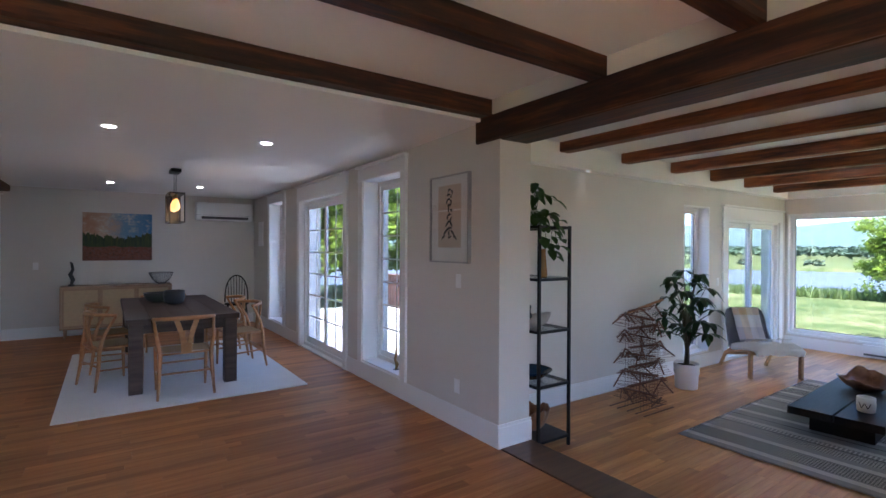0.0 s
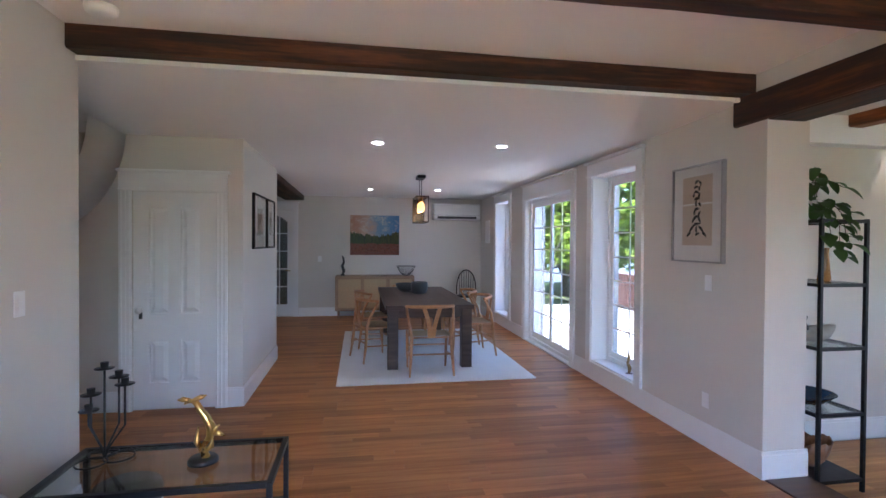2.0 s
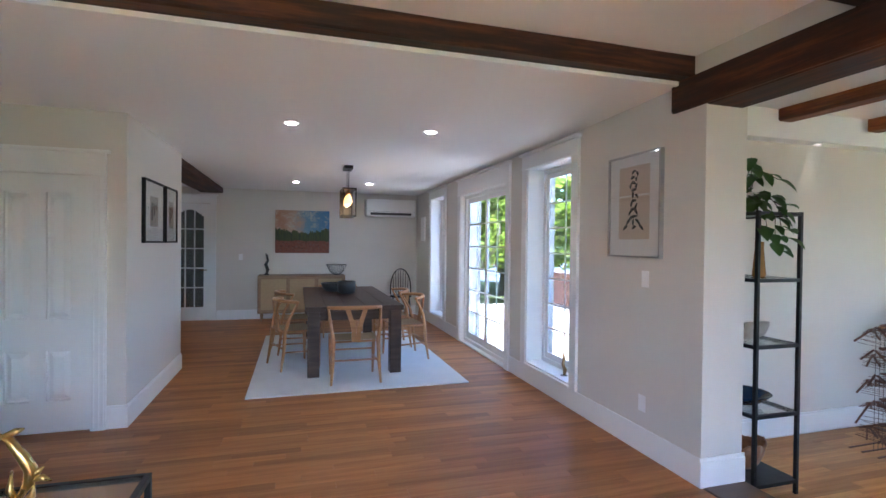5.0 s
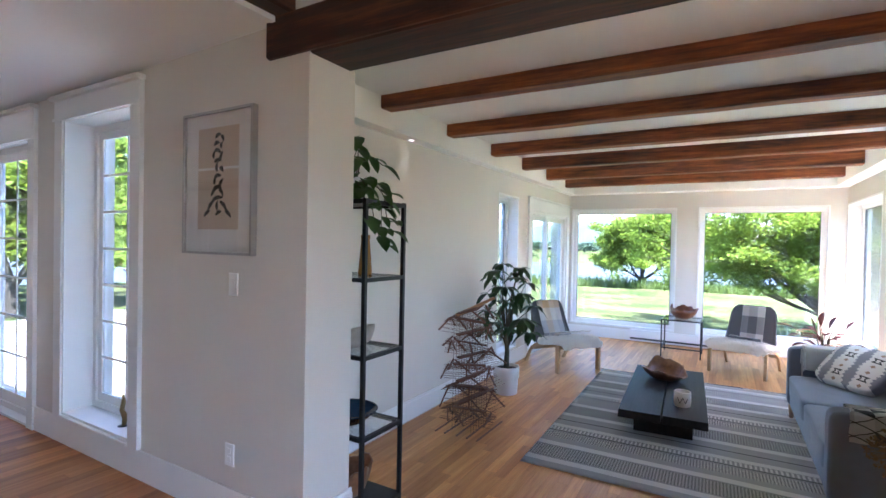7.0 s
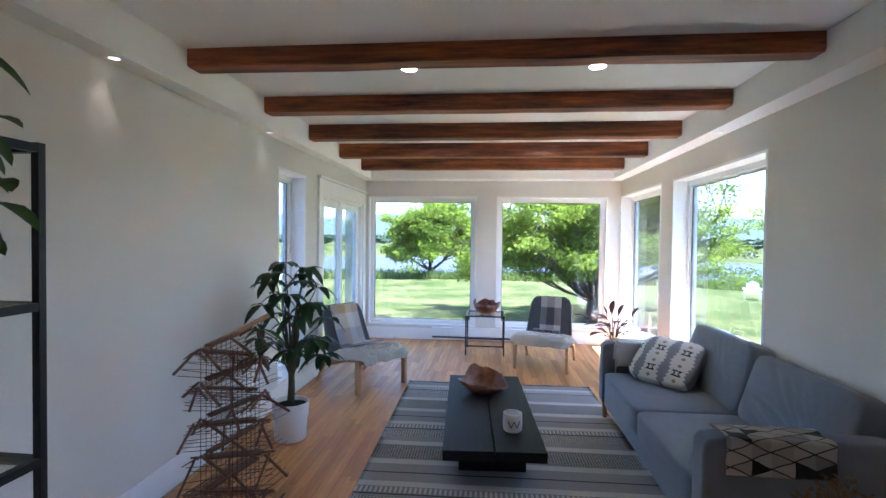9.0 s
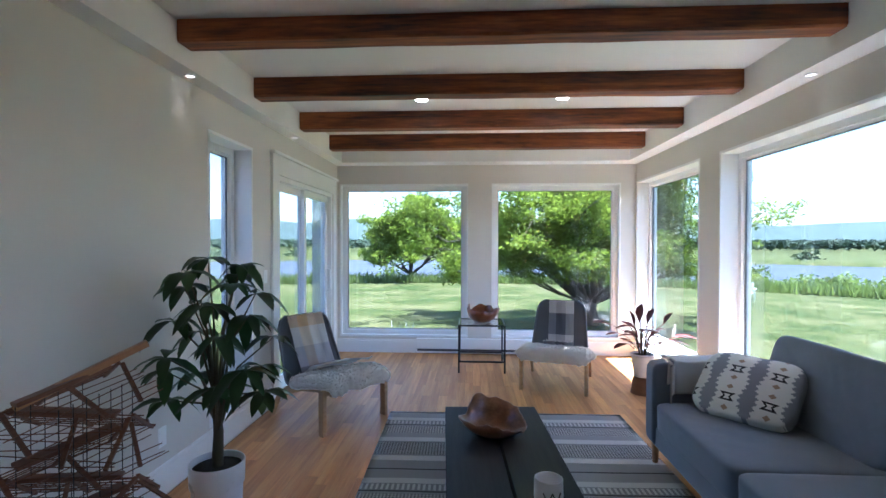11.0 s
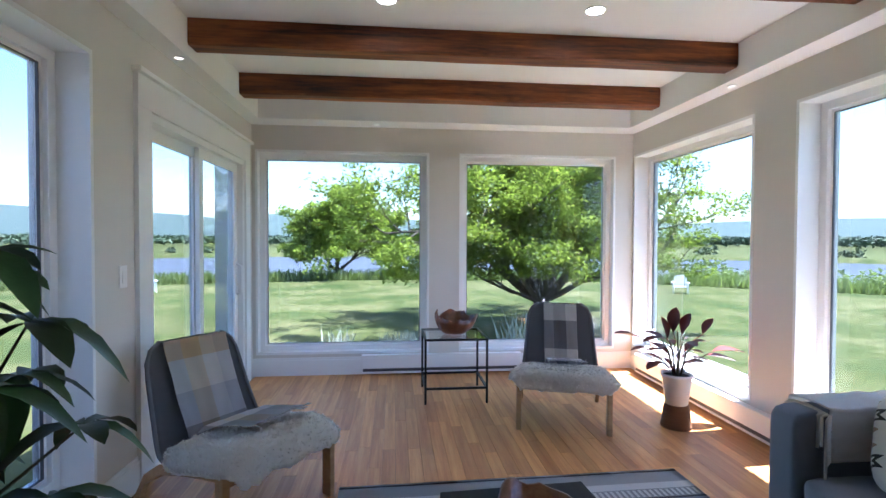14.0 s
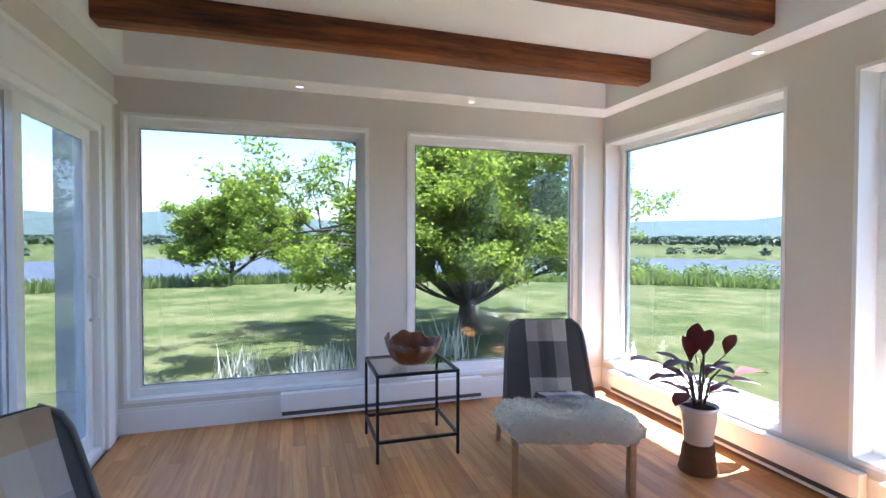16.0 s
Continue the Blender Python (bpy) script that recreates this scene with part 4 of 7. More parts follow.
def ground_sheet():
    bm = bmesh.new()
    radii = [0, 3, 6, 9, 12, 15, 18, 21, 24] + [26 + 0.8 * k for k in range(11)] + [40, 60, 86, 88, 90, 92, 94, 96, 110, 140, 180, 240, 340, 480, 700, 1100, 2000]
    n = 128
    rings = []
    for r in radii[1:]:
        ring = []
        for j in range(n):
            a = 2 * math.pi * j / n
            x, y = r * math.cos(a), r * math.sin(a)
            rr = r + (1.6 * noise.noise(Vector((x * 0.08, y * 0.08, 0))) if 20 < r < 120 else 0)
            z = ground_z(rr) + (0.05 * noise.noise(Vector((x * 0.15, y * 0.15, 3))) if 9 < r < 30 else 0)
            ring.append(bm.verts.new((x, y, z)))
        rings.append(ring)
    c = bm.verts.new((0, 0, ground_z(0)))
    for j in range(n):
        bm.faces.new((c, rings[0][j], rings[0][(j + 1) % n]))
    for q, w in zip(rings, rings[1:]):
        for j in range(n):
            f = bm.faces.new((q[j], w[j], w[(j + 1) % n], q[(j + 1) % n]))
            f.smooth = True
    return bm


setting("ground", ground_sheet(), LAWN, "sunlit mown lawn reaching down to a river and fields beyond")
wb = bmesh.new()
wr = [[bm_v for bm_v in [wb.verts.new((r * math.cos(2 * math.pi * j / 96), r * math.sin(2 * math.pi * j / 96), -1.95)) for j in range(96)]] for r in (24, 60, 98)]
for q, w in zip(wr, wr[1:]):
    for j in range(96):
        wb.faces.new((q[j], w[j], w[(j + 1) % 96], q[(j + 1) % 96]))
setting("water", wb, WATER, "broad calm blue river")
# far hills: a low ridge all round
hb2 = bmesh.new()
hr = []
for r, base in ((480, -3.0), (760, 0.0), (1000, 3.0)):
    ring = []
    for j in range(240):
        a = 2 * math.pi * j / 240
        h = base if r == 480 else base + (36 if r == 760 else 64) * (0.55 + 0.6 * noise.noise(Vector((math.cos(a) * 3.1, math.sin(a) * 3.1, r * 0.01))))
        ring.append(hb2.verts.new((r * math.cos(a), r * math.sin(a), h)))
    hr.append(ring)
for q, w in zip(hr, hr[1:]):
    for j in range(240):
        hb2.faces.new((q[j], w[j], w[(j + 1) % 240], q[(j + 1) % 240])).smooth = True
setting("backdrop", hb2, HILL, "low wooded hills on the horizon, tinted blue-green for haze")


def leaves_mesh(name, centres, per, spread, size, material, seed, flat=0.6, kind="", parent=None, label=""):
    """Many small leaf blades scattered round the given centres, as one mesh."""
    rg = np.random.default_rng(seed)
    C = np.repeat(np.asarray(centres, float), per, axis=0)
    n = len(C)
    d = rg.normal(size=(n, 3))
    d *= (rg.random(n) ** 0.45 / np.maximum(1e-6, np.linalg.norm(d, axis=1)))[:, None]
    P = C[:, :3] + d * np.array([1, 1, flat]) * (C[:, 3:4] if C.shape[1] > 3 else spread)
    u = rg.normal(size=(n, 3))
    u[:, 2] *= 0.6
    u /= np.linalg.norm(u, axis=1)[:, None]
    w = np.cross(u, rg.normal(size=(n, 3)))
    w /= np.linalg.norm(w, axis=1)[:, None]
    s = size * (0.6 + 0.8 * rg.random(n))[:, None]
    V = np.stack([P - u * s, P + w * s * 0.45, P + u * s, P - w * s * 0.45], axis=1).reshape(-1, 3)
    me = bpy.data.meshes.new(name)
    me.from_pydata(V.tolist(), [], np.arange(4 * n).reshape(-1, 4).tolist())
    me.materials.append(material)
    ob = new(name, me)
    ob.parent = parent
    return tagged(ob, label, kind=kind)


def grow(bm, p, d, r, length, depth, rnd, tips, droop=0.0, split=3):
    """A limb that bends, tapers and forks; gathers the places of its twigs."""
    pts, rs = [p.copy()], [r]
    n = 5
    for k in range(n):
        d = (d + Vector((rnd.uniform(-1, 1), rnd.uniform(-1, 1), rnd.uniform(-0.7, 0.8) - droop)) * 0.17).normalized()
        if p.z < 1.35:
            d = Vector((d.x, d.y, abs(d.z) + 0.08)).normalized()
        p = p + d * (length / n)
        pts.append(p.copy())
        rs.append(r * (1 - 0.55 * (k + 1) / n))
        if depth < 3 and k >= 2:
            tips.append((*p, 0.35 + 0.2 * depth))
    tube(bm, pts, rs, 7 if r > 0.06 else 5, caps=False)
    if depth == 0:
        tips.append((*p, 0.55))
        return
    for k in range(split):
        q = pts[-1] if k == 0 else pts[rnd.choice((2, 3, 4))]
        side = d.cross(Vector((rnd.uniform(-1, 1), rnd.uniform(-1, 1), rnd.uniform(-1, 1)))).normalized()
        nd = (d * rnd.uniform(0.5, 0.9) + side * rnd.uniform(0.5, 0.95) + Vector((0, 0, 0.08 - droop * 0.5))).normalized()
        grow(bm, q, nd, r * 0.5, length * rnd.uniform(0.58, 0.78), depth - 1, rnd, tips, droop, split)


def tree(label, base, limbs, r, seed, depth, leaf, per, trunk_h, material=LEAFTREE, clump=0.0):
    rnd = random.Random(seed)
    t = thing("tree", label, "tree", pose(*base))
    bm, tips = bmesh.new(), []
    tube(bm, [(0, 0, -0.2), (0.02, 0, 0.15), (0.0, 0.03, trunk_h * 0.6), (0.02, 0.0, trunk_h + 0.05)], [r * 1.6, r * 1.15, r * 0.95, r * 0.9], 12)
    for d, ln, rr, dr in limbs:
        grow(bm, Vector((0.02, 0, trunk_h * 0.85)), Vector(d).normalized(), r * rr, ln, depth, rnd, tips, dr)
    part("trunk", bm, BARK, t)
    tips = [q for q in tips if q[2] > trunk_h + (0.7 if math.hypot(q[0], q[1]) < 1.5 else 0.3)]
    if clump:
        # foliage gathers in flat tufts at the twigs and leaves the inner limbs bare
        tips = [(*q[:3], clump * rnd.uniform(0.6, 1.25)) for q in tips if q[3] < 0.6]
    leaves_mesh("crown", tips, per, 0.5, leaf, material, seed, 0.55 if clump else 0.62, parent=t)
    return t, tips


# the big maple outside the corner: short thick trunk, wide low limbs
tree("large spreading maple with a short thick trunk and low limbs", (13.3, -4.05, -0.62),
     [((0.1, 0.95, 0.62), 2.6, 0.55, -0.03), ((-0.25, 1.0, 0.34), 2.5, 0.42, 0.0), ((0.3, 0.9, 0.9), 2.8, 0.45, -0.02), ((-0.1, 0.75, 1.05), 2.8, 0.5, -0.01), ((0.25, 0.1, 1.2), 2.6, 0.5, 0.0),
      ((-0.45, 0.1, 1.05), 2.1, 0.4, -0.02), ((0.05, -0.6, 1.0), 2.6, 0.5, -0.02), ((0.1, -0.95, 0.6), 2.7, 0.5, -0.02), ((-0.15, -1.0, 0.36), 2.4, 0.4, 0.0), ((0.4, -0.8, 0.8), 2.6, 0.42, -0.02),
      ((-0.75, 0.6, 0.5), 1.9, 0.36, -0.02), ((-0.8, -0.4, 0.5), 1.7, 0.36, -0.02), ((-0.7, 0.1, 0.75), 1.8, 0.34, -0.02), ((0.85, 0.15, 0.75), 2.1, 0.4, 0.0), ((0.6, 0.85, 0.5), 2.4, 0.4, -0.02), ((-0.5, 0.9, 0.75), 2.2, 0.36, -0.02), ((-0.9, 0.5, 0.3), 1.7, 0.26, 0.0), ((-0.7, 0.9, 0.25), 1.8, 0.26, 0.0), ((-0.9, -0.1, 0.4), 1.5, 0.24, 0.0)],
     0.20, 5, 3, 0.043, 50, 0.62, clump=0.36)
tree("small round-crowned maple at the edge of the lawn by the river", (27.8, 2.35, -0.85),
     [((0.1, 0.8, 0.7), 1.9, 0.5, 0.0), ((0.2, -0.8, 0.6), 2.1, 0.5, 0.0), ((-0.7, 0.1, 0.6), 1.9, 0.5, 0.0), ((0.5, 0.1, 1.0), 2.0, 0.5, 0.0), ((0, 0.1, 1.2), 2.1, 0.6, 0.0), ((-0.3, 0.7, 0.3), 1.5, 0.4, 0.04), ((-0.3, -0.7, 0.3), 1.8, 0.4, 0.04)],
     0.17, 9, 3, 0.085, 60, 0.6, clump=0.5)
# trees beyond the deck on the dining side
for k, (x, y, s) in enumerate(((9.5, 14.5, 1.2), (6.2, 17.0, 1.3), (3.8, 14.8, 1.1), (8.6, 21.0, 1.5), (3.2, 21.5, 1.4), (13.0, 17.5, 1.3), (1.2, 16.5, 1.1))):
    tree("broad leafy green tree beyond the deck", (x, y, -0.62), [((0.1, 0.6 * q, 0.9), 1.9 * s, 0.5, 0.0) for q in (-1, 1)] + [((-0.6, 0.1, 0.7), 1.9 * s, 0.5, 0.02), ((0.6, 0, 0.8), 1.8 * s, 0.5, 0.0), ((0, 0.1, 1.2), 2.2 * s, 0.6, 0.0)],
         0.18, 20 + k, 2, 0.14, 44, 0.9)


# reeds along the bank, far woods, bushes: nobody could count them
def blades(name, places, hgt, width, material, seed, label):
    rg = np.random.default_rng(seed)
    P = np.asarray(places, float)
    n = len(P)
    a = rg.random(n) * 6.283
    h = hgt * (0.5 + rg.random(n))
    u = np.stack([np.cos(a), np.sin(a), np.zeros(n)], 1) * width
    lean = np.stack([rg.normal(size=n), rg.normal(size=n), np.zeros(n)], 1) * (h * 0.25)[:, None]
    top = P + lean + np.stack([np.zeros(n), np.zeros(n), h], 1)
    V = np.stack([P - u, P + u, top], 1).reshape(-1, 3)
    me = bpy.data.meshes.new(name)
    me.from_pydata(V.tolist(), [], np.arange(3 * n).reshape(-1, 3).tolist())
    me.materials.append(material)
    return tagged(new(name, me), label, "plants", kind="stuff")


_rg = np.random.default_rng(4)
_a = (_rg.random(42000) - 0.5) * 2.6 - 0.25
_r = 25.6 + 4.4 * _rg.random(42000)
_p = [(r * math.cos(a), r * math.sin(a), ground_z(r) - 0.05) for a, r in zip(_a, _r)]
blades("reeds", _p, 0.46, 0.05, REED, 6, "tall green reeds and grasses along the river bank")
_c = []
for k in range(60):                       # bushes along the bank to the south-east
    a, r = random.uniform(-1.15, -0.52), random.uniform(27.5, 31)
    _c.append((r * math.cos(a), r * math.sin(a), ground_z(r) + 0.5, random.uniform(0.6, 1.2)))
leaves_mesh("bank_bushes", _c, 420, 1.0, 0.10, REED, 12, 0.7, "stuff", None, "leafy green bushes along the river bank")
_c = []
for k in range(3200):
    a, r = random.uniform(-1.7, 1.7), random.choice((random.uniform(150, 260), random.uniform(230, 420)))
    _c.append((r * math.cos(a), r * math.sin(a), 0.2 + r * 0.003, random.uniform(1.6, 3.4) * (r / 220)))
leaves_mesh("far_woods", _c, 44, 3.0, 0.8, LEAFFAR, 13, 0.5, "stuff", None, "dark green woods and hedges beyond the river")
_c = [(random.uniform(97, 104) * math.cos(a), random.uniform(97, 104) * math.sin(a), -0.8, random.uniform(0.8, 2.0)) for a in [random.uniform(-1.2, 1.2) for _ in range(46)]]
leaves_mesh("far_bank_bushes", _c, 60, 1.0, 0.35, LEAFFAR, 14, 0.7, "stuff", None, "scattered bushes on the far river bank")
# pale ornamental grasses under the far windows
for x, y, n, h in ((10.9, 0.35, 70, 0.32), (10.8, -0.65, 90, 0.28), (10.85, -0.95, 80, 0.30), (10.9, -1.55, 40, 0.26), (11.1, -2.95, 60, 0.52)):
    pts = [(x + random.gauss(0, 0.12), y + random.gauss(0, 0.16), -0.62) for _ in range(n)]
    blades("ornamental_grass", pts, h, 0.017, SILVERGRASS, int(x * 100 + y * 10), "clump of pale silvery ornamental grass on the lawn")


# white garden chairs by the river
def garden_chair(m):
    c = thing("garden_chair", "white slatted wooden garden armchair standing on the lawn", "garden chair", m @ Matrix.Diagonal((0.8, 0.8, 0.74, 1)), "white lawn chairs")
    for k in range(5):
        x = -0.22 + 0.11 * k
        part("back_slat", bx(x - 0.045, x + 0.045, 0.24, 0.262, 0.3, 0.98 - abs(k - 2) * 0.05), TRIM, c)
    for k in range(5):
        part("seat_slat", bx(-0.27, 0.27, -0.28 + 0.1 * k, -0.2 + 0.1 * k, 0.34, 0.362), TRIM, c)
    for s in (-1, 1):
        part("armrest", bx(s * 0.33 - 0.06, s * 0.33 + 0.06, -0.36, 0.3, 0.55, 0.575), TRIM, c)
        for y in (-0.28, 0.2):
            part("leg", bx(s * 0.3 - 0.025, s * 0.3 + 0.025, y - 0.05, y + 0.05, 0.0, 0.55), TRIM, c)


garden_chair(pose(21.0, 8.4, -0.62, 0, 0, -60))
garden_chair(pose(19.2, -11.15, -0.62, 0, 0, -120))

# deck and board fence outside the dining windows
dk = thing("deck", "sunlit weathered wooden deck outside the dining windows", "deck", kind="structure")
for k in range(26):
    part("plank", bx(0.36 + 0.145 * k, 0.36 + 0.145 * k + 0.138, 1.0, 9.5, 0.0, 0.035), CONCRETE, dk)
part("joists", bx(0.36, 4.12, 1.0, 9.5, -0.62, -0.002), CONCRETE, dk)
fn = thing("fence", "red-brown board railing along the deck", "fence")
for k in range(58):
    part("board", bx(4.02, 4.045, 1.05 + 0.145 * k, 1.05 + 0.145 * k + 0.125, 0.04, 0.86), FENCE, fn)
for z in (0.86,):
    part("rail", bx(3.96, 4.10, 1.0, 9.5, z + 0.001, z + 0.05), FENCE, fn)

# ---------------------------------------------------------------- sunroom things
def cushion(lx, ly, lz, puff=0.3, seed=0, n=14, wrinkle=0.006, p=5.0, crease=0.0):
    """A soft block: rounded edges, swollen faces, shallow creases; centred at its base."""
    bm = bmesh.new()
    uvl = bm.loops.layers.uv.new("UVMap")
    bmesh.ops.create_cube(bm, size=1.0)
    bmesh.ops.subdivide_edges(bm, edges=bm.edges[:], cuts=n, use_grid_fill=True)
    for v in bm.verts:
        x, y, z = v.co * 2
        k = (abs(x) ** p + abs(y) ** p + abs(z) ** p) ** (1 / p)
        k = 1.0 if k < 1e-6 else 1.0 / k * max(abs(x), abs(y), abs(z))
        bulge = 1 + puff * (1 - x * x) * (1 - y * y) * (0.5 if abs(z) > 0.5 else 0.0)
        q = Vector((x * k * lx / 2, y * k * ly / 2, z * k * lz / 2 * bulge))
        nn = noise.noise(Vector((q.x * 5 + seed, q.y * 5, q.z * 5))) + 0.5 * noise.noise(Vector((q.x * 13, q.y * 4 + seed, q.z * 9)))
        q += q.normalized() * nn * wrinkle
        if crease:
            # folds that fan across the face from its lower corner
            fold = abs(noise.noise(Vector((math.atan2(q.y + ly * 0.7, q.x + lx * 0.55) * 7, seed, (q.x + q.y) * 1.2))))
            q.z -= (1 if z > 0 else -1) * crease * max(0.0, 1 - fold / 0.16) * (1 - abs(x) ** 4) * (1 - abs(y) ** 4)
        v.co = q + Vector((0, 0, lz / 2))
    for f in bm.faces:
        f.smooth = True
        for lp in f.loops:
            c = lp.vert.co
            lp[uvl].uv = (c.x / lx + 0.5, c.y / ly + 0.5)
    return bm


def moved(bm, m):
    bmesh.ops.transform(bm, matrix=m, verts=bm.verts[:])
    return bm


# flatweave rug
rg_t = tagged(part("rug", sheet(lambda u, v: (-1.56 + 3.12 * u, -0.98 + 1.96 * v, 0.010 + 0.0025 * noise.noise(Vector((u * 9, v * 7, 0)))), 60, 40, 0.008), RUG),
              "grey black and cream striped flatweave rug with woven diamonds", "rug")
rg_t.matrix_world = pose(3.37, -1.33, 0.001, 0, 0, 1.2)

# sofa
SOFA_T = thing("sofa", "blue-grey wool two-cushion sofa on short wooden legs", "sofa", pose(1.94, -3.12, 0))
part("frame", bx(0.0, 2.19, 0.06, 0.90, 0.135, 0.27, w=0.015), SOFA, SOFA_T)
for x in (0.0, 2.05):
    part("armrest", moved(cushion(0.145, 0.90, 0.56, 0.05, x, 14, 0.002, 14.0), pose(x + 0.072, 0.47, 0.13)), SOFA, SOFA_T)
part("backrest", moved(cushion(1.92, 0.16, 0.57, 0.05, 3, 12, 0.002, 14.0), pose(1.095, 0.085, 0.13)), SOFA, SOFA_T)
for k in range(2):
    part("seat_cushion", moved(cushion(0.955, 0.80, 0.18, 0.14, 5 + k, 26, 0.003, 12.0, 0.004), pose(0.145 + 0.475 + 0.955 * k, 0.52, 0.262)), SOFA, SOFA_T)
    part("back_cushion", moved(cushion(0.965, 0.47 + 0.03 * k, 0.20, 0.30, 11 + k, 40, 0.005, 8.0, 0.014 - 0.006 * k), pose(0.145 + 0.475 + 0.955 * k, 0.285, 0.43, 108 - 3 * k) @ pose(0, 0.235 + 0.015 * k, 0)), SOFA, SOFA_T)
for x in (0.08, 2.11):
    for y in (0.12, 0.88):
        lg = bmesh.new()
        lathe(lg, [(0.018, 0.0), (0.026, 0.135)], 12, (x, y, 0.0 if y < 0.5 else 0.014))
        part("leg", lg, BIRCH, SOFA_T, "turned wooden leg")

# cream throw folded over the far arm, with tassels
thr = thing("throw_blanket", "cream woven throw with long tassels folded over the sofa arm", "blanket", pose(1.94, -3.12, 0))


def over_arm(u, v):
    y = 0.24 + 0.56 * v + 0.01 * noise.noise(Vector((u * 6, v * 5, 1)))
    L = 0.60 * (u - 0.5)
    top = 0.090
    if abs(L) < top:
        x, z = 2.122 + L, 0.712 + 0.006 * math.cos(L * 30)
    else:
        s = 1 if L > 0 else -1
        x, z = 2.122 + s * (top + 0.010), 0.710 - (abs(L) - top)
    w = 0.006 * noise.noise(Vector((u * 9, v * 8, 4)))
    return (x + w, y, z + w)


part("cloth", sheet(over_arm, 40, 24, 0.022), LINEN, thr)
for k in range(26):
    tb = bmesh.new()
    a = random.uniform(-0.02, 0.02)
    x = 2.03 + 0.185 * k / 25
    tube(tb, [(x, 0.795, 0.70 - abs(k - 13) * 0.001), (x + a * 0.4, 0.822, 0.68), (x + a, 0.828, 0.60 - random.uniform(0, 0.05))], 0.005, 5)
    part("tassel", tb, TASSEL, thr)
for k in range(14):
    tb = bmesh.new()
    z0 = 0.69 - k * 0.014
    tube(tb, [(2.025, 0.79, z0), (2.018, 0.815, z0 - 0.02), (2.016, 0.82, z0 - 0.10 - random.uniform(0, 0.03))], 0.005, 5)
    part("tassel", tb, TASSEL, thr)

tagged(moved_ob := part("throw_pillow", moved(cushion(0.55, 0.43, 0.12, 0.8, 21, 16, 0.008), pose(0, 0, 0)), IKAT),
       "cream pillow with grey zigzags and black stepped motifs on the sofa", "pillow")
moved_ob.matrix_world = pose(3.66, -2.57, 0.425, 44, 0, 218) @ pose(0, 0.20, 0)
# triangle-printed cloth over the near arm
tri = thing("draped_cloth", "black grey and cream triangle-print cloth draped over the sofa arm", "blanket", pose(1.94, -3.12, 0))


def over_near(u, v):
    y = 0.36 + 0.47 * v + 0.012 * noise.noise(Vector((u * 5, v * 4, 7)))
    L = 0.46 * u - 0.26
    if L < -0.09:
        x, z = -0.018, 0.703 - (-0.09 - L)
    elif L < 0.09:
        x, z = 0.072 + L, 0.704
    else:
        x, z = 0.163, 0.704 - (L - 0.09)
    w = 0.006 * noise.noise(Vector((u * 8, v * 9, 3)))
    return (x - abs(w), y, z + w)


part("cloth", sheet(over_near, 30, 26, 0.006), TRIANGLES, tri)

# coffee table: two thick planks on a recessed base
ct = thing("coffee_table", "low black-stained plank coffee table on a recessed base", "coffee table", pose(3.52, -1.20, 0.012, 0, 0, 3.2))
for s in (-1, 1):
    part("top_plank", bx(-0.855, 0.855, s * 0.17 - 0.163, s * 0.17 + 0.163, 0.172, 0.24, w=0.004), BLACKWOOD, ct)
part("base", bx(-0.62, 0.62, -0.23, 0.23, 0.0, 0.1715, w=0.004), BLACKWOOD, ct)
part("rail", bx(-0.7, 0.7, -0.05, 0.05, 0.13, 0.1718), BLACKWOOD, ct)


def burl(seed, r, h, lip, thick=0.012, sweep=0.0):
    def wob(rr, z, a):
        k = 1 + lip * 0.5 * (noise.noise(Vector((math.cos(a) * 1.3, math.sin(a) * 1.3, seed))) * (z / h) + 0.25 * noise.noise(Vector((math.cos(a) * 4, math.sin(a) * 4, seed + 3))) * (z / h))
        zz = z * (1 + lip * 0.75 * (z / h) * noise.noise(Vector((math.cos(a) * 1.6 + 5, math.sin(a) * 1.6, seed))) + lip * 0.25 * (z / h) * noise.noise(Vector((math.cos(a) * 5 + 5, math.sin(a) * 5, seed))))
        zz += sweep * h * (z / h) ** 2 * (0.75 * math.cos(a - 0.5) + 0.35 * math.cos(2 * a + 0.6))
        return rr * k, zz
    prof = [(r * 0.30, 0.0), (r * 0.5, h * 0.05), (r * 0.74, h * 0.28), (r * 0.9, h * 0.6), (r, h), (r - thick, h), (r * 0.86 - thick, h * 0.6), (r * 0.66, h * 0.3), (r * 0.4, h * 0.12), (0.0, h * 0.10)]
    return lathe(bmesh.new(), prof, 56, wob=wob)


bw = tagged(part("wooden_bowl", burl(2.0, 0.205, 0.125, 0.5, sweep=0.55), BOWLWOOD), "free-form turned wooden bowl with an uneven rim on the coffee table", "bowl")
bw.matrix_world = pose(3.86, -1.157, 0.2525)
mug = thing("candle_cup", "white cup with a black zigzag line on the coffee table", "cup", pose(3.03, -1.373, 0.2525))
part("cup", lathe(bmesh.new(), [(0.056, 0.0), (0.064, 0.008), (0.068, 0.05), (0.066, 0.125), (0.062, 0.128), (0.058, 0.12), (0.058, 0.03), (0.0, 0.025)], 30), WHITEPOT, mug)
for k in range(4):
    tb = bmesh.new()
    a0, a1 = math.radians(150 + 18 * k), math.radians(168 + 18 * k)
    z0, z1 = (0.04, 0.085) if k % 2 else (0.085, 0.04)
    tube(tb, [(0.069 * math.cos(a0 + (a1 - a0) * q / 3), 0.069 * math.sin(a0 + (a1 - a0) * q / 3), z0 + (z1 - z0) * q / 3) for q in range(4)], 0.003, 5)
    part("zigzag_line", tb, INK, mug, "black line")


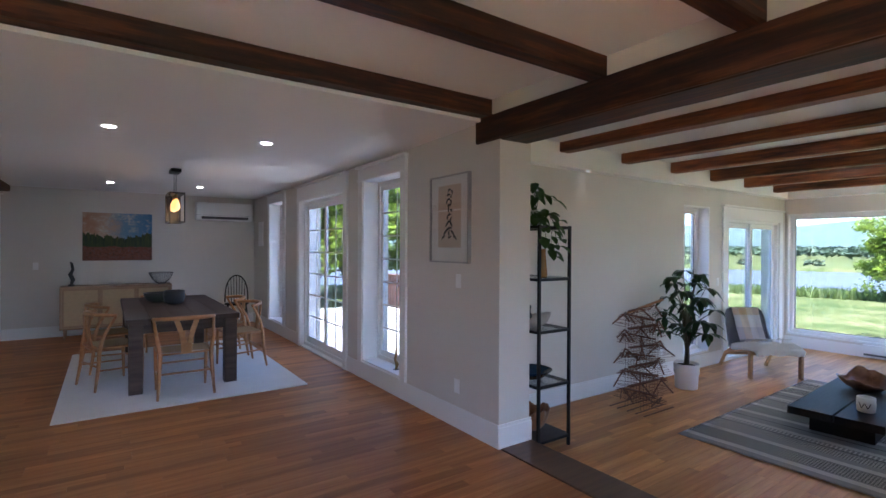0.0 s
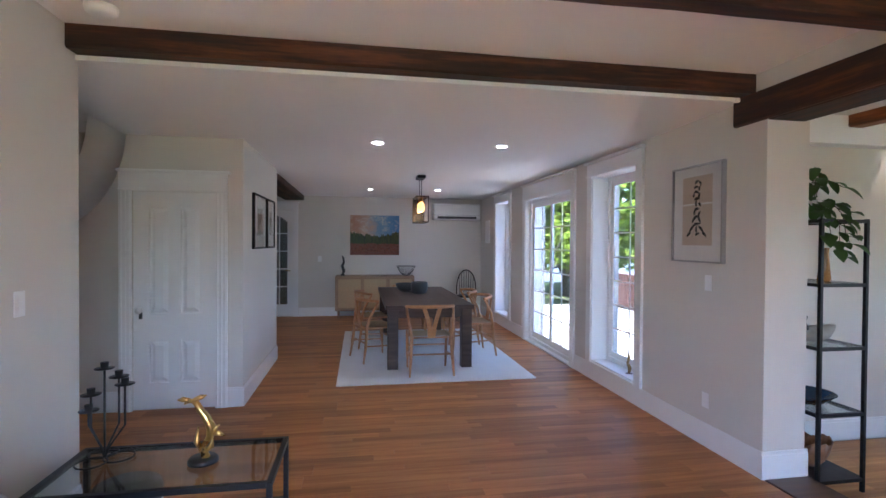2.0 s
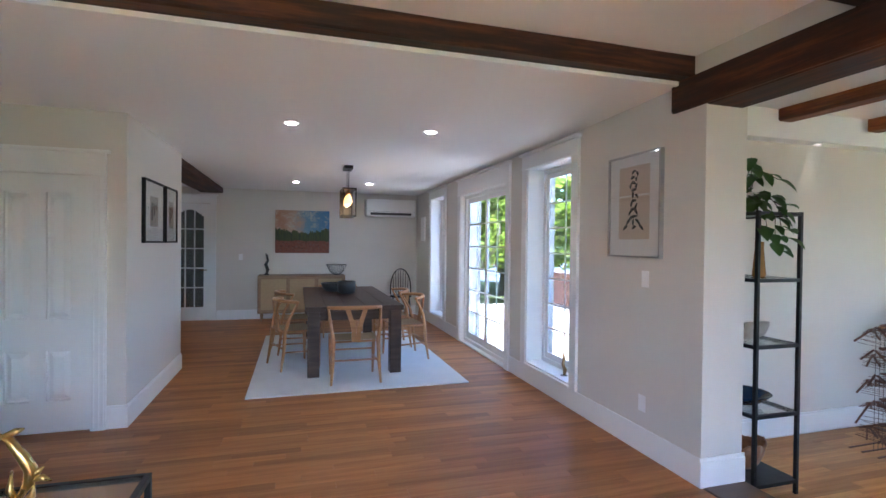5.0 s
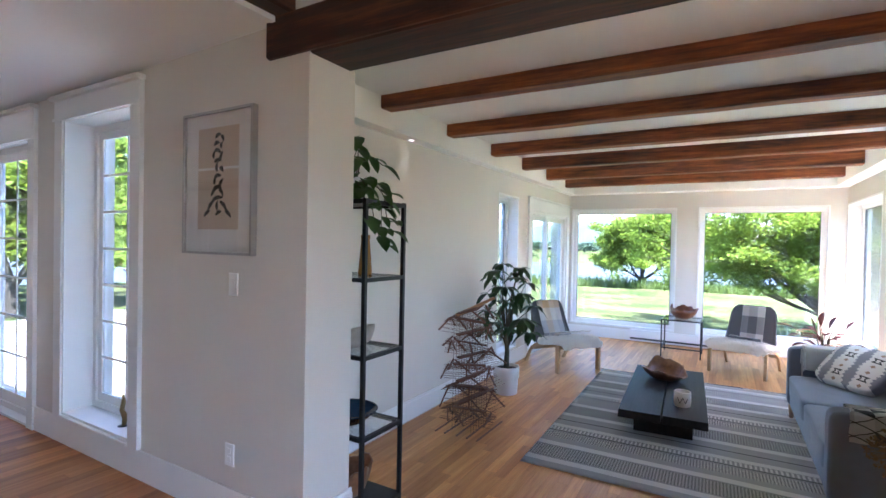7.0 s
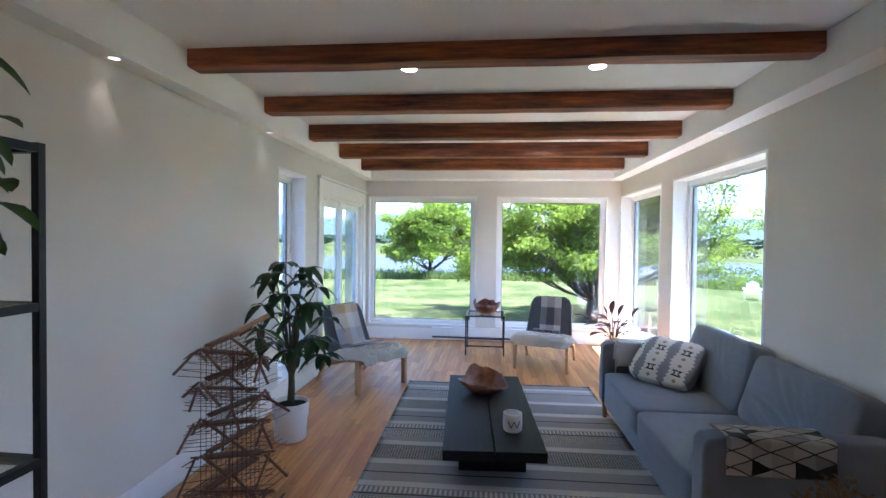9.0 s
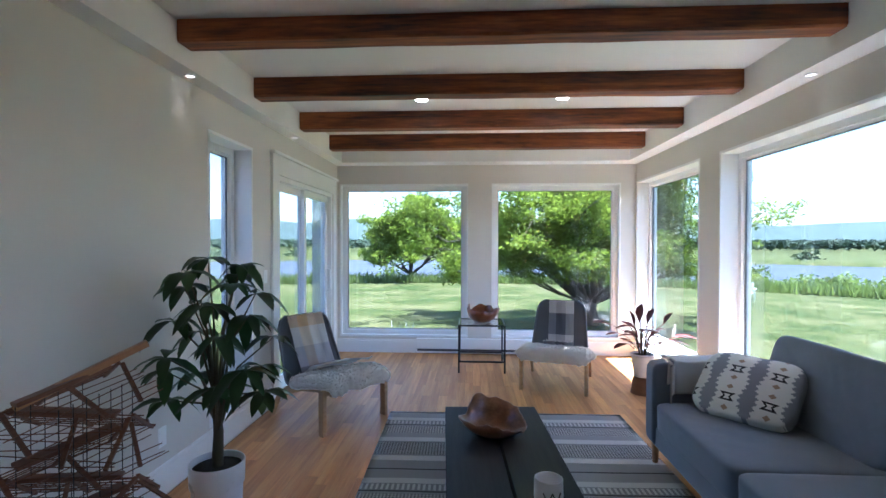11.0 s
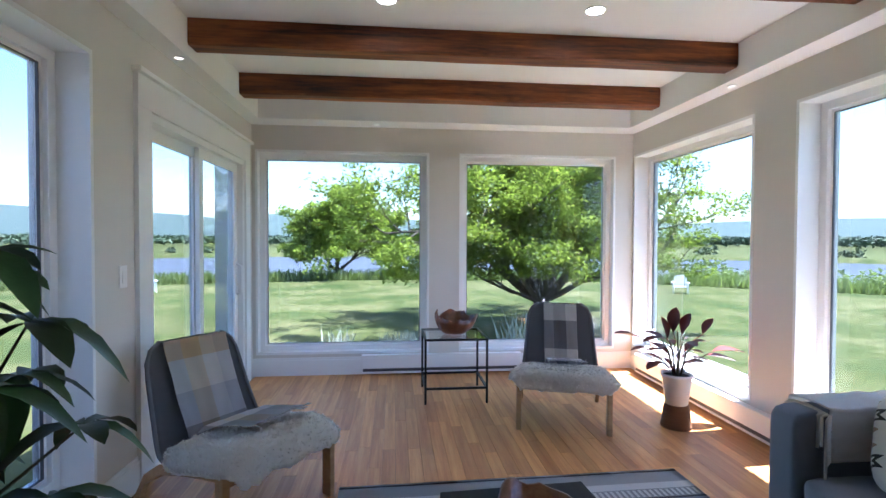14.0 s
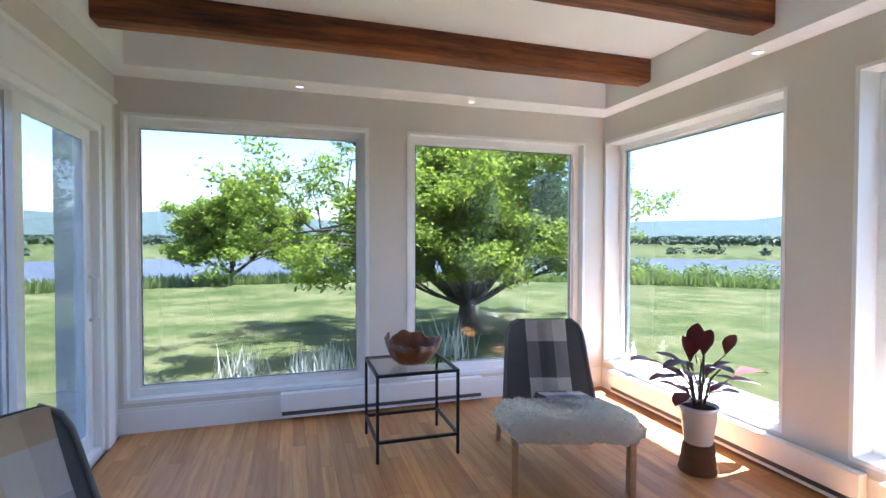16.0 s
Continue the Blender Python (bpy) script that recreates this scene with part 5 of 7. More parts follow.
# money tree in a white pot
def blade(bm, base, d, length, width, droop, up=Vector((0, 0, 1))):
    """A pointed leaf with a folded midrib that bends down."""
    d = d.normalized()
    side = d.cross(up)
    side = side.normalized() if side.length > 1e-4 else Vector((1, 0, 0))
    nrm = side.cross(d)
    prof = [(0, 0.10), (0.18, 0.55), (0.42, 1.0), (0.66, 0.93), (0.87, 0.54), (1.0, 0.02)]
    rows = []
    for t, w in prof:
        c = base + d * (length * t) + Vector((0, 0, -droop * length * t * t))
        e = nrm * (0.16 * width * w)
        rows.append((bm.verts.new(c + side * (width / 2 * w) + e), bm.verts.new(c), bm.verts.new(c - side * (width / 2 * w) + e)))
    for a, b in zip(rows, rows[1:]):
        for k in range(2):
            f = bm.faces.new((a[k], a[k + 1], b[k + 1], b[k]))
            f.smooth = True


pl = thing("potted_plant", "tall glossy green money tree in a white banded pot", "potted plant", pose(3.29, 0.36, 0))
part("pot", lathe(bmesh.new(), [(0.118, 0), (0.124, 0.008), (0.130, 0.17), (0.139, 0.176), (0.142, 0.29), (0.138, 0.296), (0.130, 0.29), (0.128, 0.25), (0.0, 0.25)], 36), WHITEPOT, pl)
part("soil", lathe(bmesh.new(), [(0.127, 0.262), (0.06, 0.268), (0.0, 0.27)], 24), SOIL, pl)
st = bmesh.new()
tube(st, [(0, 0, 0.25), (0.005, -0.005, 0.45), (-0.005, 0.005, 0.62)], [0.032, 0.026, 0.02], 10)
rnd = random.Random(8)
heads = []
NH = 25
for k in range(NH):
    f = k / (NH - 1)
    z0 = rnd.uniform(0.40, 0.62)
    a = k * 2.4 + rnd.uniform(-0.4, 0.4)
    hgt = 0.62 + 0.76 * f
    reach = (0.30 - 0.14 * f ** 2) * rnd.uniform(0.65, 1.1)
    tip = Vector((reach * math.cos(a), min(0.22, reach * math.sin(a)), hgt))
    mid = Vector((tip.x * 0.35, tip.y * 0.35, z0 + (hgt - z0) * 0.65))
    tube(st, [(0, 0, z0), mid, tip], [0.009, 0.006, 0.003], 6)
    heads.append((tip, k))
part("trunk", st, STEM, pl)
for tip, k in heads:
    lb = bmesh.new()
    out = Vector((tip.x, tip.y, 0.1)).normalized()
    nl = rnd.choice((5, 6, 6, 7))
    for j in range(nl):
        a = 2 * math.pi * j / nl + rnd.uniform(-0.25, 0.25)
        d = Vector((math.cos(a), math.sin(a), rnd.uniform(-0.35, 0.25))) + out * 0.35
        ln = rnd.uniform(0.12, 0.20)
        if tip.y + d.normalized().y * ln > 0.40:
            ln *= 0.6
        blade(lb, tip, d, ln, ln * rnd.uniform(0.38, 0.48), rnd.uniform(0.35, 1.0))
    part("leaf", lb, LEAF, pl)


# tower of gabled slatted racks, threaded on thin upright wires
rk = thing("slatted_rack", "tower of gabled reddish wooden racks strung with thin rods", "rack", pose(2.21, 0.25, 0.0))
rnd = random.Random(3)
PIECE = {}


def piece(key, make, material, parent, m):
    """The first of a kind builds its mesh, the others share it."""
    if key not in PIECE:
        PIECE[key] = part(key[0], make(), material, parent)
        PIECE[key].matrix_local = m
        return PIECE[key]
    return again(PIECE[key], key[0], parent, m)


def gable(z, size, yaw, tip, lean):
    """A ridge board and two wings that slope down from it: three struts a wing, with rods across them."""
    hl, wing = 0.19 * size, 0.205 * size
    ridge = part("ridge_board", bx(-hl * 0.8, hl * 0.8, -0.026, 0.026, -0.007, 0.007, w=0.003), RACKWOOD, rk)
    ridge.matrix_local = pose(rnd.uniform(-0.02, 0.02), rnd.uniform(-0.02, 0.02), z, lean, tip, yaw)
    for s in (-1, 1):
        slope = rnd.uniform(14, 42)
        base = pose(0, s * 0.012, -0.006, -s * slope)
        for x in (-hl * 1.12, rnd.uniform(-0.05, 0.05), hl * 1.12):
            skew = rnd.uniform(-20, 20)
            piece(("strut", size), lambda: bx(-0.006, 0.006, 0.0, wing, -0.005, 0.005), RACKWOOD, ridge,
                  base @ pose(x * 0.92, 0, 0, 0, 0, skew if s > 0 else 180 + skew))
        for q in range(6):
            y = s * wing * (0.22 + 0.76 * q / 5)
            piece(("rod", size), lambda: tube(bmesh.new(), [(-hl * 1.2, 0, 0), (hl * 1.2, 0, 0)], 0.0022, 4), RACKWOOD, ridge,
                  base @ pose(rnd.uniform(-0.012, 0.012), y, 0.004, 0, 0, rnd.uniform(-5, 5)))


for k in range(10):
    sg = 1 if k % 2 else -1
    gable(0.15 + 0.098 * k, (1.0, 0.95, 0.9, 0.85)[min(3, k // 3)], -48 + sg * 20 + rnd.uniform(-7, 7), -rnd.uniform(2, 14) if k % 2 else rnd.uniform(0, 8), rnd.uniform(-8, 8))
top_board = part("ridge_board", bx(-0.19, 0.19, -0.017, 0.017, -0.011, 0.011, w=0.003), CHAIRWOOD, rk, "pale wooden top ridge")
top_board.matrix_local = pose(0.03, -0.02, 1.055, 0, -24, -50)
for x in (-0.15, -0.1, -0.05, 0, 0.05, 0.1, 0.15):
    for y in (-0.09, 0.09):
        piece(("upright_wire",), lambda: tube(bmesh.new(), [(0, 0, 0.0), (0, 0, 1.0)], 0.0018, 4), BLACKMETAL, rk, pose(x, y, 0.0))
for y in (-0.2, -0.1, 0.0, 0.1, 0.2):
    piece(("floor_slat",), lambda: bx(-0.26, 0.26, -0.006, 0.006, 0.0, 0.008), RACKWOOD, rk, pose(0, y, 0.0, 0, 0, rnd.uniform(-3, 3)))


# lounge chairs
def lounge_chair(m, cloth, label, fleece_seed):
    c = thing("lounge_chair", label, "chair", m, "lounge chairs by the windows")

    def prof(t):
        pts = [(-0.02, 0.375), (0.10, 0.372), (0.28, 0.335), (0.44, 0.30), (0.53, 0.33), (0.60, 0.46), (0.68, 0.66), (0.735, 0.83)]
        q = t * (len(pts) - 1)
        k = min(int(q), len(pts) - 2)
        f = q - k
        p0, p1, p2, p3 = pts[max(k - 1, 0)], pts[k], pts[k + 1], pts[min(k + 2, len(pts) - 1)]
        return [0.5 * (2 * p1[i] + (p2[i] - p0[i]) * f + (2 * p0[i] - 5 * p1[i] + 4 * p2[i] - p3[i]) * f * f + (3 * p1[i] - p0[i] - 3 * p2[i] + p3[i]) * f ** 3) for i in (0, 1)]

    def width(t):
        w = 0.30 - 0.05 * max(0.0, (t - 0.55) / 0.45)
        if t > 0.88:
            w *= 1 - 0.30 * ((t - 0.88) / 0.12) ** 2.5
        return w

    def fab(u, v):
        y, z = prof(v)
        x = (2 * u - 1) * width(v)
        return (x, y + 0.015 * (1 - (2 * u - 1) ** 2) * (1 if v > 0.5 else 0), z - 0.02 * (1 - (2 * u - 1) ** 2) * (0 if v > 0.6 else 1))
    part("seat_shell", sheet(fab, 18, 44, 0.006), MESHGREY, c, "dark grey woven one-piece seat and back")
    for s in (-1, 1):
        rim = bmesh.new()
        tube(rim, [(s * width(t / 22), *prof(t / 22)) for t in range(23)], 0.011, 8)
        part("rim", rim, MESHGREY, c)
        leg = bmesh.new()
        box(leg, s * 0.315 - 0.018, s * 0.315 + 0.018, -0.03, 0.03, 0.0, 0.36)
        part("front_leg", soft(leg, 0.005), BIRCH, c, "pale bent wood leg")
        side = bmesh.new()
        pts = [(0.0, 0.335), (0.25, 0.30), (0.47, 0.25), (0.60, 0.17), (0.70, 0.0)]
        for (y0, z0), (y1, z1) in zip(pts, pts[1:]):
            vs = [side.verts.new((s * 0.315 + dx, y, z + dz)) for y, z in ((y0, z0), (y1, z1)) for dx, dz in ((-0.014, 0), (0.014, 0), (0.014, 0.05 if z > 0.05 else 0.0), (-0.014, 0.05 if z > 0.05 else 0.0))]
            if z1 < 0.05:
                for v in vs[6:]:
                    v.co.y += 0.05
            for a, b in ((0, 1), (1, 2), (2, 3), (3, 0)):
                side.faces.new((vs[a], vs[b], vs[4 + b], vs[4 + a]))
        bmesh.ops.remove_doubles(side, verts=side.verts[:], dist=0.0005)
        part("back_leg", side, BIRCH, c, "pale bent wood side rail and leg")
    part("front_rail", bx(-0.30, 0.30, -0.012, 0.012, 0.30, 0.355, w=0.004), BIRCH, c, "pale wood rail")
    part("back_rail", bx(-0.30, 0.30, 0.56, 0.58, 0.19, 0.23, w=0.003), BIRCH, c)
    # sheepskin over the seat: its own thing
    sk = thing("sheepskin", "thick cream sheepskin spread over the chair seat", "sheepskin", m)

    span = 0.35 if cloth is PLAID_Y else 0.385

    def fleece(u, v):
        t = v * 0.56 - 0.10
        a = 2 * u - 1
        if t < 0:
            y, z = -0.02 - 0.06 * math.sin(min(1.0, -t / 0.07) * math.pi / 2), 0.372 - 0.13 * (1 - math.cos(-t / 0.10 * math.pi / 2))
        else:
            y, z = prof(t)
        lump = 0.014 * noise.noise(Vector((u * 5, v * 5, fleece_seed))) + 0.010 * noise.noise(Vector((u * 19, v * 19, fleece_seed)))
        a *= 1 - 0.22 * abs(2 * v - 1) ** 5
        x = a * (span + 0.03 * noise.noise(Vector((v * 4, fleece_seed, 2))))
        z += 0.056 + lump - 0.09 * (max(0, abs(a) - 0.70) / 0.30) ** 2
        return (x, y - 0.02 * max(0.0, 0.1 - t) + lump, z + 0.012)
    part("fleece", sheet(fleece, 46, 46, 0.055), FLEECE, sk)
    tf = bmesh.new()
    r3 = random.Random(fleece_seed)
    for _ in range(6500):
        u, v = r3.random(), r3.random()
        p = Vector(fleece(u, v))
        if r3.random() < 0.3:
            p = Vector(fleece(r3.choice((0.0, 1.0)), v))
        d = Vector((r3.gauss(0, 1), r3.gauss(0, 1) - 0.3, r3.uniform(0.2, 1.2))).normalized() * r3.uniform(0.008, 0.020)
        w = d.cross(Vector((r3.gauss(0, 1), r3.gauss(0, 1), 0.3))).normalized() * 0.004
        tf.faces.new([tf.verts.new(q) for q in (p - w, p + w, p + d)])
    tagged(part("wool", tf, FLEECE, sk), kind="stuff")
    # throw over the back
    th = thing("plaid_throw", "grey and white plaid throw hung over the chair back" if cloth is PLAID_G else "grey cream and yellow plaid throw over the chair back", "blanket", m)

    def drape(u, v):
        t = 1.0 - v * 0.83
        y, z = prof(max(0.0, min(1.0, t)))
        if v < 0.03:
            y, z = prof(1.0)
            y, z = y + 0.03, z - 0.06 * (0.03 - v) / 0.03
        x = (-0.13 if cloth is PLAID_G else -0.17) + (0.27 if cloth is PLAID_G else 0.36) * u + 0.02 * v * (1 if cloth is PLAID_G else 3) + 0.008 * noise.noise(Vector((v * 5, u * 2, 1)))
        w = 0.008 * noise.noise(Vector((u * 5, v * 7, 6)))
        lift = 0.022 if t > 0.56 else 0.022 + 0.116 * min(1, (0.56 - t) / 0.12) - 0.015 * max(0.0, (0.40 - t) / 0.23)
        ny, nz = (-0.92, 0.35) if t > 0.58 else (-0.25, 0.97)
        return (x, y + ny * (lift + w), z + nz * (lift + w) + (0.012 if v < 0.05 else 0))
    part("cloth", sheet(drape, 24, 60, 0.007), cloth, th)
    for k in range(22):
        u = k / 21
        p, q = Vector(drape(u, 1.0)), Vector(drape(u, 0.96))
        d = (p - q).normalized()
        tb = bmesh.new()
        j = Vector((random.uniform(-0.01, 0.01), 0, random.uniform(-0.004, 0.01)))
        tube(tb, [p - d * 0.004, p + d * 0.025 + j, p + d * 0.05 + j * 2], 0.003, 5)
        part("tassel", tb, TASSEL, th)
    return c


lounge_chair(pose(5.57, -1.82, 0, 0, 0, -106.3), PLAID_G, "low grey woven lounge chair on a bent-wood frame facing the room", 3)
lounge_chair(pose(4.615, -0.075, 0, 0, 0, -36.9), PLAID_Y, "low grey woven lounge chair on bent wood beside the sliding door", 9)

# side table
sdt = thing("side_table", "small square side table of thin black metal with a glass top", "side table", pose(6.22, -1.40, 0))


def metal_table(t, lx, ly, h, r, low, glass_z):
    for x in (r, lx - r):
        for y in (r, ly - r):
            part("leg", bx(x - r, x + r, y - r, y + r, 0, h, w=0.002), BLACKMETAL, t)
    for z in (h - 2 * r, low):
        for y in (r, ly - r):
            part("rail", bx(2 * r, lx - 2 * r, y - r, y + r, z, z + 2 * r), BLACKMETAL, t)
        for x in (r, lx - r):
            part("rail", bx(x - r, x + r, 2 * r, ly - 2 * r, z, z + 2 * r), BLACKMETAL, t)
    g = part("glass_top", bx(2 * r, lx - 2 * r, 2 * r, ly - 2 * r, glass_z, glass_z + 0.006), TABLEGLASS, t, "clear glass top")


metal_table(sdt, 0.50, 0.535, 0.545, 0.009, 0.12, 0.537)
b2 = tagged(part("wooden_bowl", burl(7.0, 0.195, 0.16, 0.62), BOWLRED), "wavy-edged reddish wooden bowl on the glass side table", "bowl")
b2.matrix_world = pose(6.46, -1.14, 0.5455, 0, 0, 10)

# burgundy rubber plant on a wicker stand
rp = thing("rubber_plant", "burgundy-leaved rubber plant in a white pot on a striped wicker foot", "potted plant", pose(5.60, -2.69, 0))
part("foot", lathe(bmesh.new(), [(0.105, 0), (0.11, 0.01), (0.10, 0.05), (0.10, 0.06), (0.092, 0.11), (0.094, 0.12), (0.085, 0.165), (0.0, 0.166)], 32), WICKER, rp, "brown striped woven foot")
part("pot", lathe(bmesh.new(), [(0.072, 0.167), (0.078, 0.172), (0.104, 0.372), (0.109, 0.374), (0.110, 0.392), (0.104, 0.394), (0.098, 0.37), (0.0, 0.36)], 32), WHITEPOT, rp)
part("soil", lathe(bmesh.new(), [(0.098, 0.373), (0.0, 0.378)], 20), SOIL, rp)
sb = bmesh.new()
rnd = random.Random(15)
for k in range(5):
    a = k * 1.35
    tube(sb, [(0.02 * math.cos(a), 0.02 * math.sin(a), 0.36), (0.06 * math.cos(a), 0.06 * math.sin(a), 0.55), (0.10 * math.cos(a), 0.13 * math.sin(a), 0.62 + 0.05 * (k % 3))], [0.009, 0.007, 0.004], 6)
part("stem", sb, STEM, rp)
SPEC = [((-0.02, 0.09, 0.66), (0.0, 0.25, 1.0), 0.20), ((0.0, 0.03, 0.70), (0.05, -0.12, 1.0), 0.22), ((0.02, -0.05, 0.68), (0.1, -0.4, 1.0), 0.20), ((0, -0.2, 0.68), (0.1, -0.5, 0.8), 0.17),
        ((0.0, 0.28, 0.66), (0, 1.0, 0.35), 0.22), ((0, 0.2, 0.58), (0, 1, 0.1), 0.16), ((0, -0.28, 0.55), (0, -1, 0.12), 0.26), ((0, -0.22, 0.52), (-0.2, -1, 0.0), 0.22), ((-0.08, 0.16, 0.5), (-0.4, 0.8, 0.0), 0.18)]
for k in range(20):
    a = k * 2.4
    SPEC.append(((0.07 * math.cos(a), 0.09 * math.sin(a), 0.43 + 0.012 * k), (math.cos(a), math.sin(a), rnd.uniform(-0.1, 0.6)), rnd.uniform(0.11, 0.19)))
for b0, d0, ln in SPEC:
    lb = bmesh.new()
    tube(lb, [(b0[0] * 0.5, b0[1] * 0.55, b0[2] - 0.06), b0], 0.003, 5)
    blade(lb, Vector(b0), Vector(d0), ln, ln * 0.50, 0.18)
    part("leaf", lb, LEAFRED, rp)

# electric baseboard heaters
for nm, m, L in (("baseboard_heater", pose(7.184, -0.29, 0.02, 0, 0, -90), 1.63), ("baseboard_heater", pose(4.98, -3.134, 0.02), 2.0), ("baseboard_heater", pose(3.3, -3.134, 0.02), 1.6)):
    h = thing(nm, "long white electric baseboard heater along the wall", "heater", m)
    part("housing", bx(0, L, 0.0, 0.062, 0.05, 0.185, w=0.004) if m.translation.x < 7 else moved(bx(0, L, 0.0, 0.062, 0.05, 0.185, w=0.004), Matrix.Diagonal((1, -1, 1, 1))), VINYL, h)
    # solid dark strip stands in for the shade inside the slot
    part("slot", bx(0.01, L - 0.01, 0.0, 0.05, 0.018, 0.049) if m.translation.x < 7 else bx(0.01, L - 0.01, -0.05, 0.0, 0.018, 0.049), SHADEGREY, h, "dark grey block for the shade in the air slot")
    part("toe", bx(0, L, 0.0, 0.055, 0.0, 0.0175) if m.translation.x < 7 else bx(0, L, -0.055, 0.0, 0.0, 0.0175), VINYL, h)

# bottle on the window ledge
bt = tagged(part("bottle", lathe(bmesh.new(), [(0.028, 0), (0.032, 0.01), (0.032, 0.15), (0.02, 0.18), (0.012, 0.2), (0.012, 0.23), (0.0, 0.232)], 20), WHITEPOT), "white glazed bottle on the window ledge", "bottle")
bt.matrix_world = pose(6.80, -3.175, 0.2555)

# dried seed head in a dark floor vase beside the sofa
dv = thing("dried_flower", "dried brown seed head on a stem in a dark vase", "dried flower", pose(1.30, -2.36, 0))
part("vase", lathe(bmesh.new(), [(0.06, 0), (0.085, 0.05), (0.09, 0.14), (0.045, 0.26), (0.04, 0.30), (0.034, 0.30), (0.034, 0.2), (0.0, 0.1)], 24), DARKCERAMIC, dv)
hd = bmesh.new()
tube(hd, [(0, 0, 0.1), (0.01, 0.02, 0.45), (0, 0.0, 0.70)], 0.004, 6)
rnd = random.Random(2)
for k in range(170):
    d = Vector((rnd.gauss(0, 1), rnd.gauss(0, 1), rnd.gauss(0, 1))).normalized() * rnd.uniform(0.09, 0.135)
    c = Vector((0, 0, 0.70))
    tube(hd, [c, c + d], 0.0012, 4, False)
    for _ in range(3):
        e = Vector((rnd.gauss(0, 1), rnd.gauss(0, 1), rnd.gauss(0, 1))).normalized() * 0.012
        f = Vector((rnd.gauss(0, 1), rnd.gauss(0, 1), rnd.gauss(0, 1))).normalized() * 0.007
        hd.faces.new([hd.verts.new(c + d + q) for q in (e, f, -e, -f)])
part("seed_head", hd, DRYFLOWER, dv)

# tall black shelf behind the wall stub
sh = thing("shelf_unit", "tall narrow black metal shelf unit with glass shelves", "shelf", pose(0.44, 0.005, 0))
SX, SY, SH = 0.38, 0.55, 1.845
for x in (0.0115, SX - 0.0115):
    for y in (0.0115, SY - 0.0115):
        part("post", bx(x - 0.0115, x + 0.0115, y - 0.0115, y + 0.0115, 0, SH, w=0.002), BLACKMETAL, sh)
SHELVES = (0.075, 0.52, 0.965, 1.39, 1.818)
for k, z in enumerate(SHELVES):
    for y in (0.0115, SY - 0.0115):
        part("rail", bx(0.023, SX - 0.023, y - 0.0112, y + 0.0112, z, z + 0.023), BLACKMETAL, sh)
    for x in (0.0115, SX - 0.0115):
        part("rail", bx(x - 0.0112, x + 0.0112, 0.023, SY - 0.023, z, z + 0.023), BLACKMETAL, sh)
    if k in (0, 4):
        part("metal_shelf", bx(0.023, SX - 0.023, 0.023, SY - 0.023, z + 0.010, z + 0.0225), BLACKMETAL, sh)
    else:
        part("glass_shelf", bx(0.023, SX - 0.023, 0.023, SY - 0.023, z + 0.016, z + 0.0225), TABLEGLASS, sh, "clear glass shelf")
# on the shelves
vp = thing("trailing_plant", "trailing green vine in a small white pot on the shelf unit", "potted plant", pose(0.62, 0.23, 1.8415))
part("pot", lathe(bmesh.new(), [(0.045, 0), (0.05, 0.005), (0.062, 0.14), (0.058, 0.142), (0.054, 0.12), (0.0, 0.12)], 24), WHITEPOT, vp)
rnd = random.Random(12)
vs = bmesh.new()
spots = []
VINES = [[(0, 0, 0.12), (-0.05, -0.06, 0.22), (-0.12, -0.12, 0.30)], [(0, 0, 0.12), (0.02, -0.02, 0.2), (0.08, -0.06, 0.24), (0.17, -0.12, 0.20)], [(0, 0, 0.12), (-0.07, -0.12, 0.12), (-0.11, -0.24, 0.0), (-0.10, -0.26, -0.14), (-0.05, -0.27, -0.24)],
         [(0, 0, 0.12), (0.0, -0.14, 0.14), (0.02, -0.25, 0.02), (0.03, -0.27, -0.12), (0.08, -0.27, -0.2)], [(0, 0, 0.12), (-0.1, -0.1, 0.1), (-0.15, -0.20, 0.05), (-0.16, -0.25, -0.12)], [(0, 0, 0.12), (-0.02, 0.03, 0.2), (0.03, 0.0, 0.29)],
         [(0, 0, 0.12), (0.06, -0.12, 0.1), (0.07, -0.245, 0.03), (-0.02, -0.26, -0.06), (-0.03, -0.27, -0.2), (0.02, -0.27, -0.3)]]
VINES = [[(0.82 * x, 0.78 * y, 0.12 + (1.35 if z > 0.12 else 0.9) * (z - 0.12)) for x, y, z in v] for v in VINES]
for v in VINES:
    tube(vs, v, 0.0028, 5)
    for a, b in zip(v, v[1:]):
        for q in (0.35, 0.95):
            spots.append(Vector(a).lerp(Vector(b), q))
part("vine", vs, STEM, vp)
for p in spots:
    lb = bmesh.new()
    d = Vector((p.x + rnd.uniform(-0.1, 0.1), p.y + rnd.uniform(-0.08, 0.05), rnd.uniform(-0.12, 0.06)))
    ln = rnd.uniform(0.075, 0.125)
    blade(lb, p, d, ln, ln * 0.70, 0.45)
    part("leaf", lb, LEAFVINE, vp)
va = tagged(part("vase", lathe(bmesh.new(), [(0.038, 0), (0.042, 0.006), (0.034, 0.10), (0.026, 0.2), (0.028, 0.235), (0.024, 0.237), (0.0, 0.22)], 20), OLIVEWOOD), "slim amber-brown vase on a glass shelf", "vase")
va.matrix_world = pose(0.68, 0.20, 1.4135)
dc = tagged(part("bird_figure", bmesh.new(), DECOYGREY), "carved grey duck decoy with a black head on a glass shelf", "decoy")
dcb = bmesh.new()
tube(dcb, [(-0.16, 0, 0.06), (-0.10, 0, 0.055), (-0.02, 0, 0.055), (0.08, 0, 0.06), (0.15, 0, 0.085), (0.19, 0, 0.10)], [0.02, 0.052, 0.06, 0.052, 0.028, 0.008], 12)
dcb.to_mesh(dc.data)
dcb.free()
